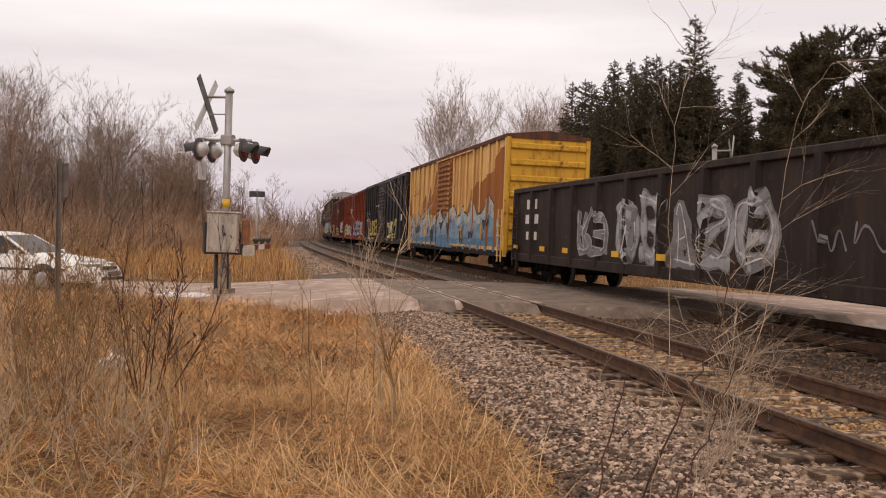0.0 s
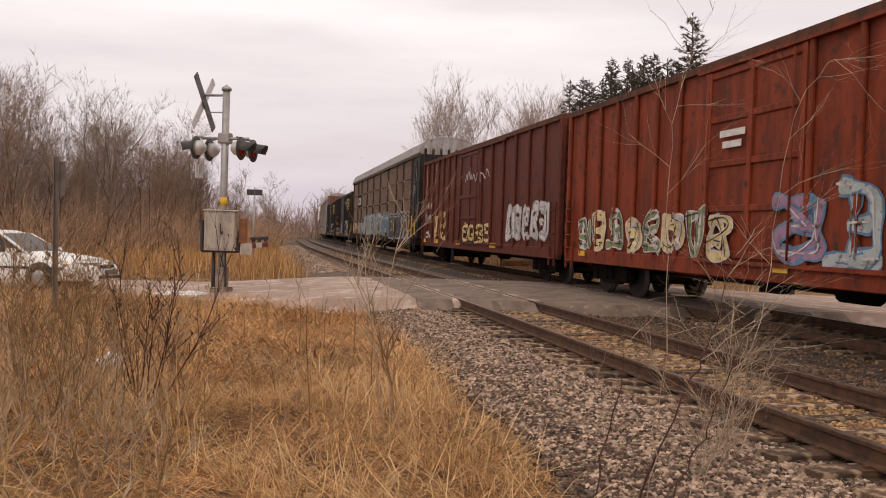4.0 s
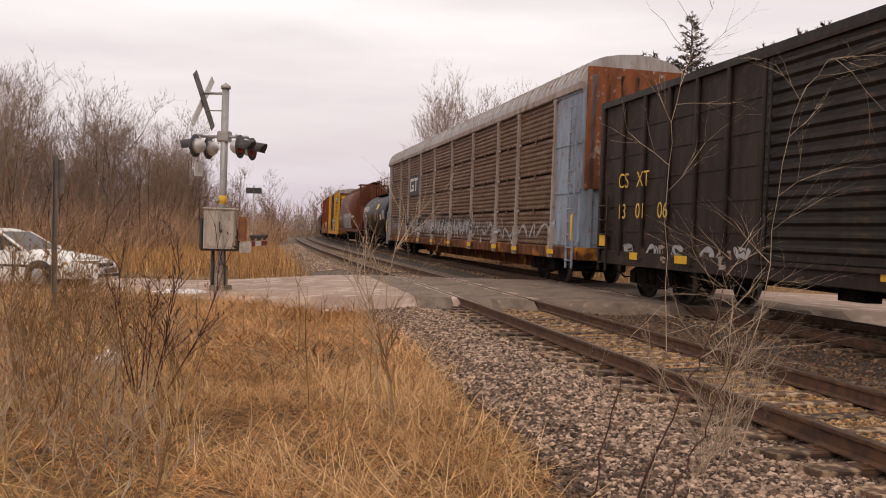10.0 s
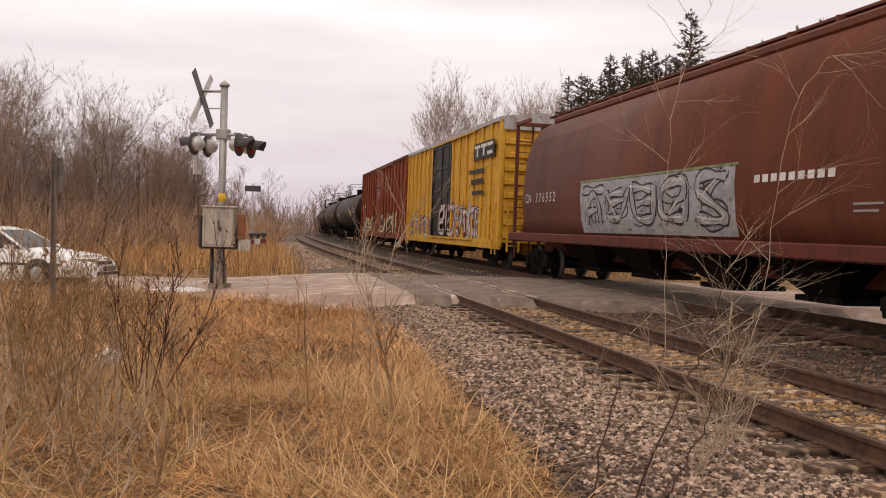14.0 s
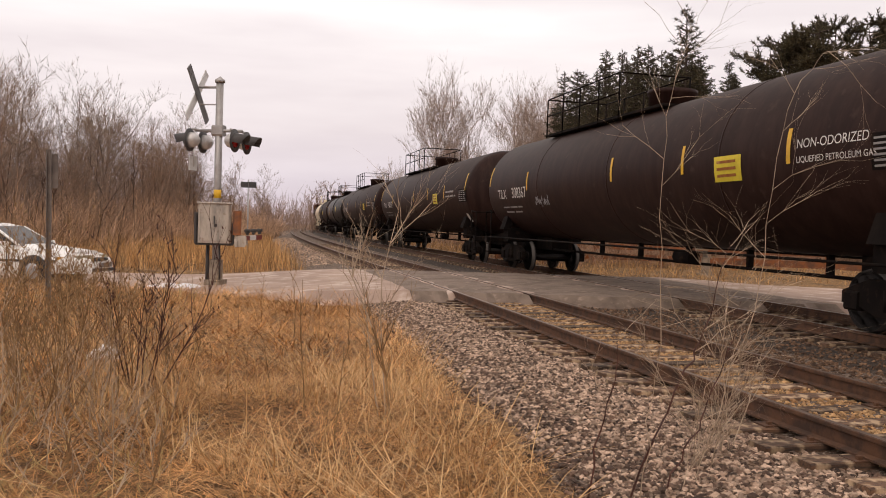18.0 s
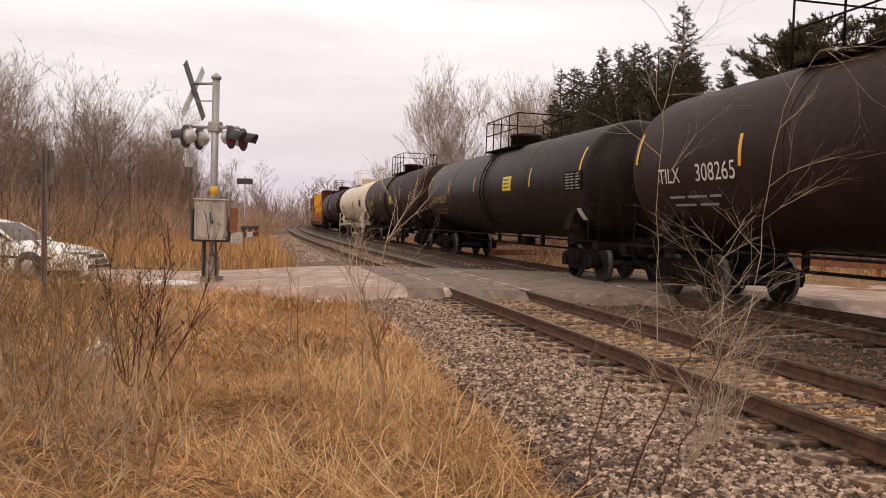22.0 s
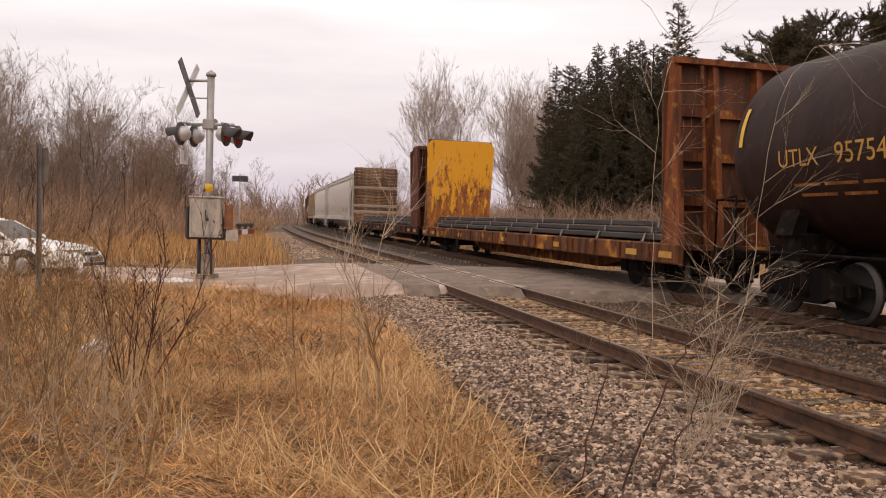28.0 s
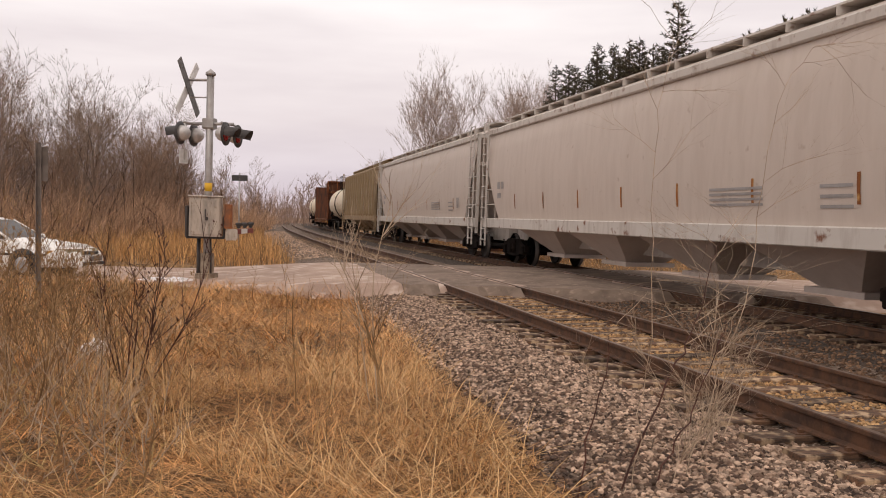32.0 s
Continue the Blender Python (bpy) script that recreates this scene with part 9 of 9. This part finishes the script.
blades("grass", "tall tan grass beyond the road", 22000, meadow(29.0, 70.0, -30, 1.2), 1.0, (0.28, 0.2), 0.016, "dull_straw", 605, 0.4)


def far_bank(nr, n):
    y = 18 + 60 * nr.random(n)
    x = np.interp(y, _ty, _tx) + 7.6 + 16 * nr.random(n) ** 1.3
    a, c = road_coords(x, y)
    bad = (c > -ROAD_HALF - 0.2) & (c < ROAD_HALF + 0.2 + 3.4 * np.clip((a - 15.0) / 8.0, 0, 1))
    y[bad] = 40 + 20 * nr.random(int(bad.sum()))
    return x, y


blades("grass", "dry grass on the far bank behind the train", 12000, far_bank, 0.45, (0.6, 0.3), 0.014, "dull_straw", 606, 0.4)


def dry_stem(name, label, x, y, height, seed, mat, stems=5, spread_=0.35, r=0.008, depth=2, buds=False, tips=None, lean=(0, 0)):
    """A leafless young shrub: thin stems that fork."""
    rng = random.Random(seed)
    t = thing(name, label, "shrub", m=pose(x, y, float(ground_z(x, y))))
    for k in range(stems):
        st = Sticks()
        d = Vector((rng.gauss(lean[0], spread_), rng.gauss(lean[1], spread_ * 0.7), 1)).normalized()
        p = Vector((rng.uniform(-0.1, 0.1), rng.uniform(-0.1, 0.1), -0.05))
        h = height * rng.uniform(0.65, 1.1)
        segs = 6
        tip = Sticks()
        for s in range(segs):
            d = (d + Vector((rng.gauss(0, 0.07), rng.gauss(0, 0.07), 0.05))).normalized()
            q = p + d * h / segs
            cur = st if (tips is None or s < segs * 0.55) else tip
            cur.add(tuple(p), tuple(q), r * (1 - s / segs * 0.7), r * (1 - (s + 1) / segs * 0.7))
            if s >= 1:
                for _ in range(rng.randint(1, 3)):
                    ax = Vector((rng.gauss(0, 1), rng.gauss(0, 1), 0.3)).normalized()
                    grow(cur, q, (d + ax * 0.8).normalized(), h * rng.uniform(0.12, 0.3), r * 0.45, depth - 1, rng, 0.5, 0.06, (1, 2), 0.12)
            p = q
        if buds:
            for _ in range(26):
                i = rng.randrange(len(st.a))
                c = Vector(st.b[i])
                st.add(tuple(c), tuple(c + Vector((rng.gauss(0, 0.012), rng.gauss(0, 0.012), 0.025))), 0.009, 0.004)
        part("stem", st.mesh("stem", mat), t)
        if tip.a:
            part("twig", tip.mesh("twig", tips), t)
    return t


dry_stem("shrub", "dark leafless shrub with small buds in the dry grass", -1.16, 9.07, 1.45, 701, "twig_red", 4, 0.12, 0.011, 2, True)
dry_stem("shrub", "dark leafless shrub with small buds in the dry grass", -1.05, 9.1, 1.6, 709, "twig_red", 3, 0.14, 0.011, 2, True, None, (0.38, 0))
dry_stem("shrub", "tall brown leafless weeds", -1.75, 8.3, 1.45, 702, "dead_stem", 7, 0.28, 0.008, 2, True)
dry_stem("shrub", "tall brown leafless weeds", -2.3, 9.2, 1.55, 710, "dead_stem", 6, 0.28, 0.009, 2, True)
dry_stem("shrub", "thin brown leafless shrub", -1.70, 7.6, 1.15, 703, "dead_stem", 7, 0.4, 0.006, 2)
dry_stem("shrub", "straggling pale dead weeds", -1.9, 7.0, 1.0, 704, "twig_pale", 9, 0.5, 0.0045, 2)
dry_stem("shrub", "straggling pale dead weeds", -1.2, 7.2, 0.8, 711, "twig_pale", 9, 0.6, 0.004, 2)
dry_stem("shrub", "straggling pale dead weeds", -3.0, 9.5, 1.2, 705, "twig_pale", 9, 0.45, 0.006, 2)
dry_stem("shrub", "straggling brown dead weeds", -3.4, 12.0, 1.5, 706, "dead_stem", 8, 0.35, 0.008, 2, True)
dry_stem("shrub", "straggling brown dead weeds", -2.2, 12.5, 1.4, 712, "dead_stem", 7, 0.3, 0.008, 2, True)
dry_stem("shrub", "straggling brown dead weeds", -4.6, 14.0, 1.6, 707, "dead_stem", 8, 0.35, 0.009, 2, True)
dry_stem("shrub", "straggling brown dead weeds", -3.3, 16.0, 1.5, 713, "dead_stem", 8, 0.35, 0.009, 2, True)
for i, (x, y, h_, m_, sp_) in enumerate(((-1.45, 8.5, 1.25, "dead_stem", 0.32), (-2.05, 8.1, 1.35, "dead_stem", 0.30), (-2.55, 10.4, 1.6, "dead_stem", 0.34), (-0.75, 9.6, 0.9, "dead_stem", 0.4), (-1.95, 10.6, 1.5, "dead_stem", 0.25))):
    dry_stem("shrub", "much-forked brown leafless shrub in the dry grass", x, y, h_, 770 + i, m_, 5, sp_, 0.0075, 3, True)
dry_stem("sapling", "pale slender leafless sapling at the ballast's edge", 1.12, 7.46, 1.85, 708, "dead_stem", 1, 0.03, 0.014, 3, False, "twig_pale")
dry_stem("sapling", "pale slender leafless sapling at the ballast's edge", 1.10, 7.75, 1.85, 718, "twig_pale", 2, 0.10, 0.009, 3)
for i, (x, y, h_) in enumerate(((0.40, 8.01, 1.45), (0.56, 6.63, 0.75), (0.2, 9.5, 0.7), (1.3, 9.5, 0.8), (-0.4, 8.0, 0.55), (1.55, 6.4, 0.55), (0.9, 13.5, 0.9), (-2.9, 15.5, 1.3), (-0.3, 14, 0.8), (0.58, 12.1, 1.2), (0.0, 17, 1.0), (1.2, 12, 0.7))):
    dry_stem("weed", "single dead brown weed stalk", x, y, h_, 720 + i, "dead_stem", 1, 0.05, 0.007, 1)
for i, (x, y, h_, lx) in enumerate(((3.55, 5.8, 1.25, 0.0), (3.05, 5.6, 1.0, 0.1))):
    dry_stem("bush", "leafless bush of pale tangled twigs on the ballast", x, y, h_, 750 + i, "twig_pale", 5, 0.45, 0.0065, 3, False, "twig_pale", (lx, 0.0))


def long_twig(pts, seed, label, mat="twig_pale", r=0.0048, side=0.55):
    """A tall whip with a few side twigs."""
    rng = random.Random(seed)
    st, tw = Sticks(), Sticks()
    P = [Vector(p) for p in pts]
    dense = []
    for i in range(len(P) - 1):
        for k in range(5):
            t = k / 5
            p0, p1, p2, p3 = P[max(i - 1, 0)], P[i], P[i + 1], P[min(i + 2, len(P) - 1)]
            dense.append(0.5 * ((2 * p1) + (p2 - p0) * t + (2 * p0 - 5 * p1 + 4 * p2 - p3) * t * t + (3 * p1 - p0 - 3 * p2 + p3) * t ** 3))
    dense.append(P[-1])
    for q in dense[2:]:
        q += Vector((rng.gauss(0, 0.012), rng.gauss(0, 0.012), 0))
    n = len(dense) - 1
    for i in range(n):
        r0, r1 = r * (1 - 0.8 * i / n), r * (1 - 0.8 * (i + 1) / n)
        st.add(tuple(dense[i]), tuple(dense[i + 1]), r0, r1)
        if i > n * 0.35 and rng.random() < side:
            d = (dense[i + 1] - dense[i]).normalized()
            ax = Vector((rng.choice((-1, 1)) * rng.uniform(0.6, 1.1), rng.gauss(0, 0.3), rng.uniform(-0.1, 0.3)))
            grow(tw, dense[i], (d * 0.7 + ax).normalized(), rng.uniform(0.2, 0.5), max(0.0022, r1 * 0.6), 2, rng, 0.4, -0.02, (1, 2), 0.15)
    ob = thing("sapling", label, "sapling")
    part("stem", st.mesh("stem", mat), ob)
    if tw.a:
        part("twig", tw.mesh("twig", "twig_pale"), ob)


wr = random.Random(91)
for i in range(2):
    x, y = wr.uniform(2.7, 4.3), wr.uniform(5.1, 6.0)
    g = float(ground_z(x, y))
    k, top = wr.choice((-1, 1, 1)) * wr.uniform(0.1, 0.5), wr.uniform(0.7, 1.5)
    long_twig([(x, y, g), (x + k * 0.2, y, g + top * 0.45), (x + k * 0.6, y, g + top * 0.85), (x + k * 1.1, y, g + top), (x + k * 1.5, y, g + top * 0.98)], 800 + i, "thin pale bare twig arching over the ballast", "twig_pale", 0.0038, 0.35)

g0 = float(ground_z(2.6, 5.2))
long_twig([(2.5, 5.2, g0), (2.58, 5.2, 0.35), (2.62, 5.2, 0.97), (2.62, 5.2, 1.94), (2.71, 5.2, 2.57), (2.92, 5.2, 3.05)], 741, "tall thin pale leafless whip rising beside the track")
long_twig([(2.9, 5.25, g0), (3.1, 5.2, 0.4), (3.36, 5.2, 1.1), (3.47, 5.2, 2.16), (3.75, 5.2, 2.66), (3.86, 5.2, 2.72)], 742, "tall thin pale leafless whip bending over")

long_twig([(2.12, 5.2, g0), (2.22, 5.2, 0.14), (2.31, 5.2, 0.55), (2.33, 5.2, 0.75)], 743, "dark red bare whip on the ballast", "twig_red", 0.0085, 0.15)
long_twig([(2.40, 5.2, g0), (2.74, 5.2, 0.38), (2.92, 5.2, 0.72), (3.05, 5.2, 1.14), (3.12, 5.2, 1.4)], 744, "long dark red bare whip leaning over the rails", "twig_red", 0.0095, 0.95)
long_twig([(2.65, 5.2, g0), (2.83, 5.2, 0.0), (2.99, 5.2, 0.32), (3.15, 5.2, 0.73), (3.2, 5.2, 1.0)], 745, "dark red bare whip on the ballast", "twig_red", 0.008, 0.9)



# ---------- what moves ----------
def motions():
    """The whole train rolls towards the eye, slowly braking, and its wheels turn."""
    for car, u in TRAIN:
        walk(car, [(t, rail_pose(u, t)) for t in range(0, 33)])
    for wheels, x in ((FRONT_WHEELS, 0.89), (REAR_WHEELS, -0.89)):
        walk(wheels[0], [(k / FPS, pose(x, 0, WHEEL_R) @ Matrix.Rotation(travel(k / FPS) / WHEEL_R, 4, 'Y')) for k in range(0, 32 * FPS + 1)])
        first = wheels[0].animation_data
        for w in wheels[1:]:
            w.rotation_mode = "QUATERNION"
            w.animation_data_create()
            w.animation_data.action, w.animation_data.action_slot = first.action, first.action_slot


motions()
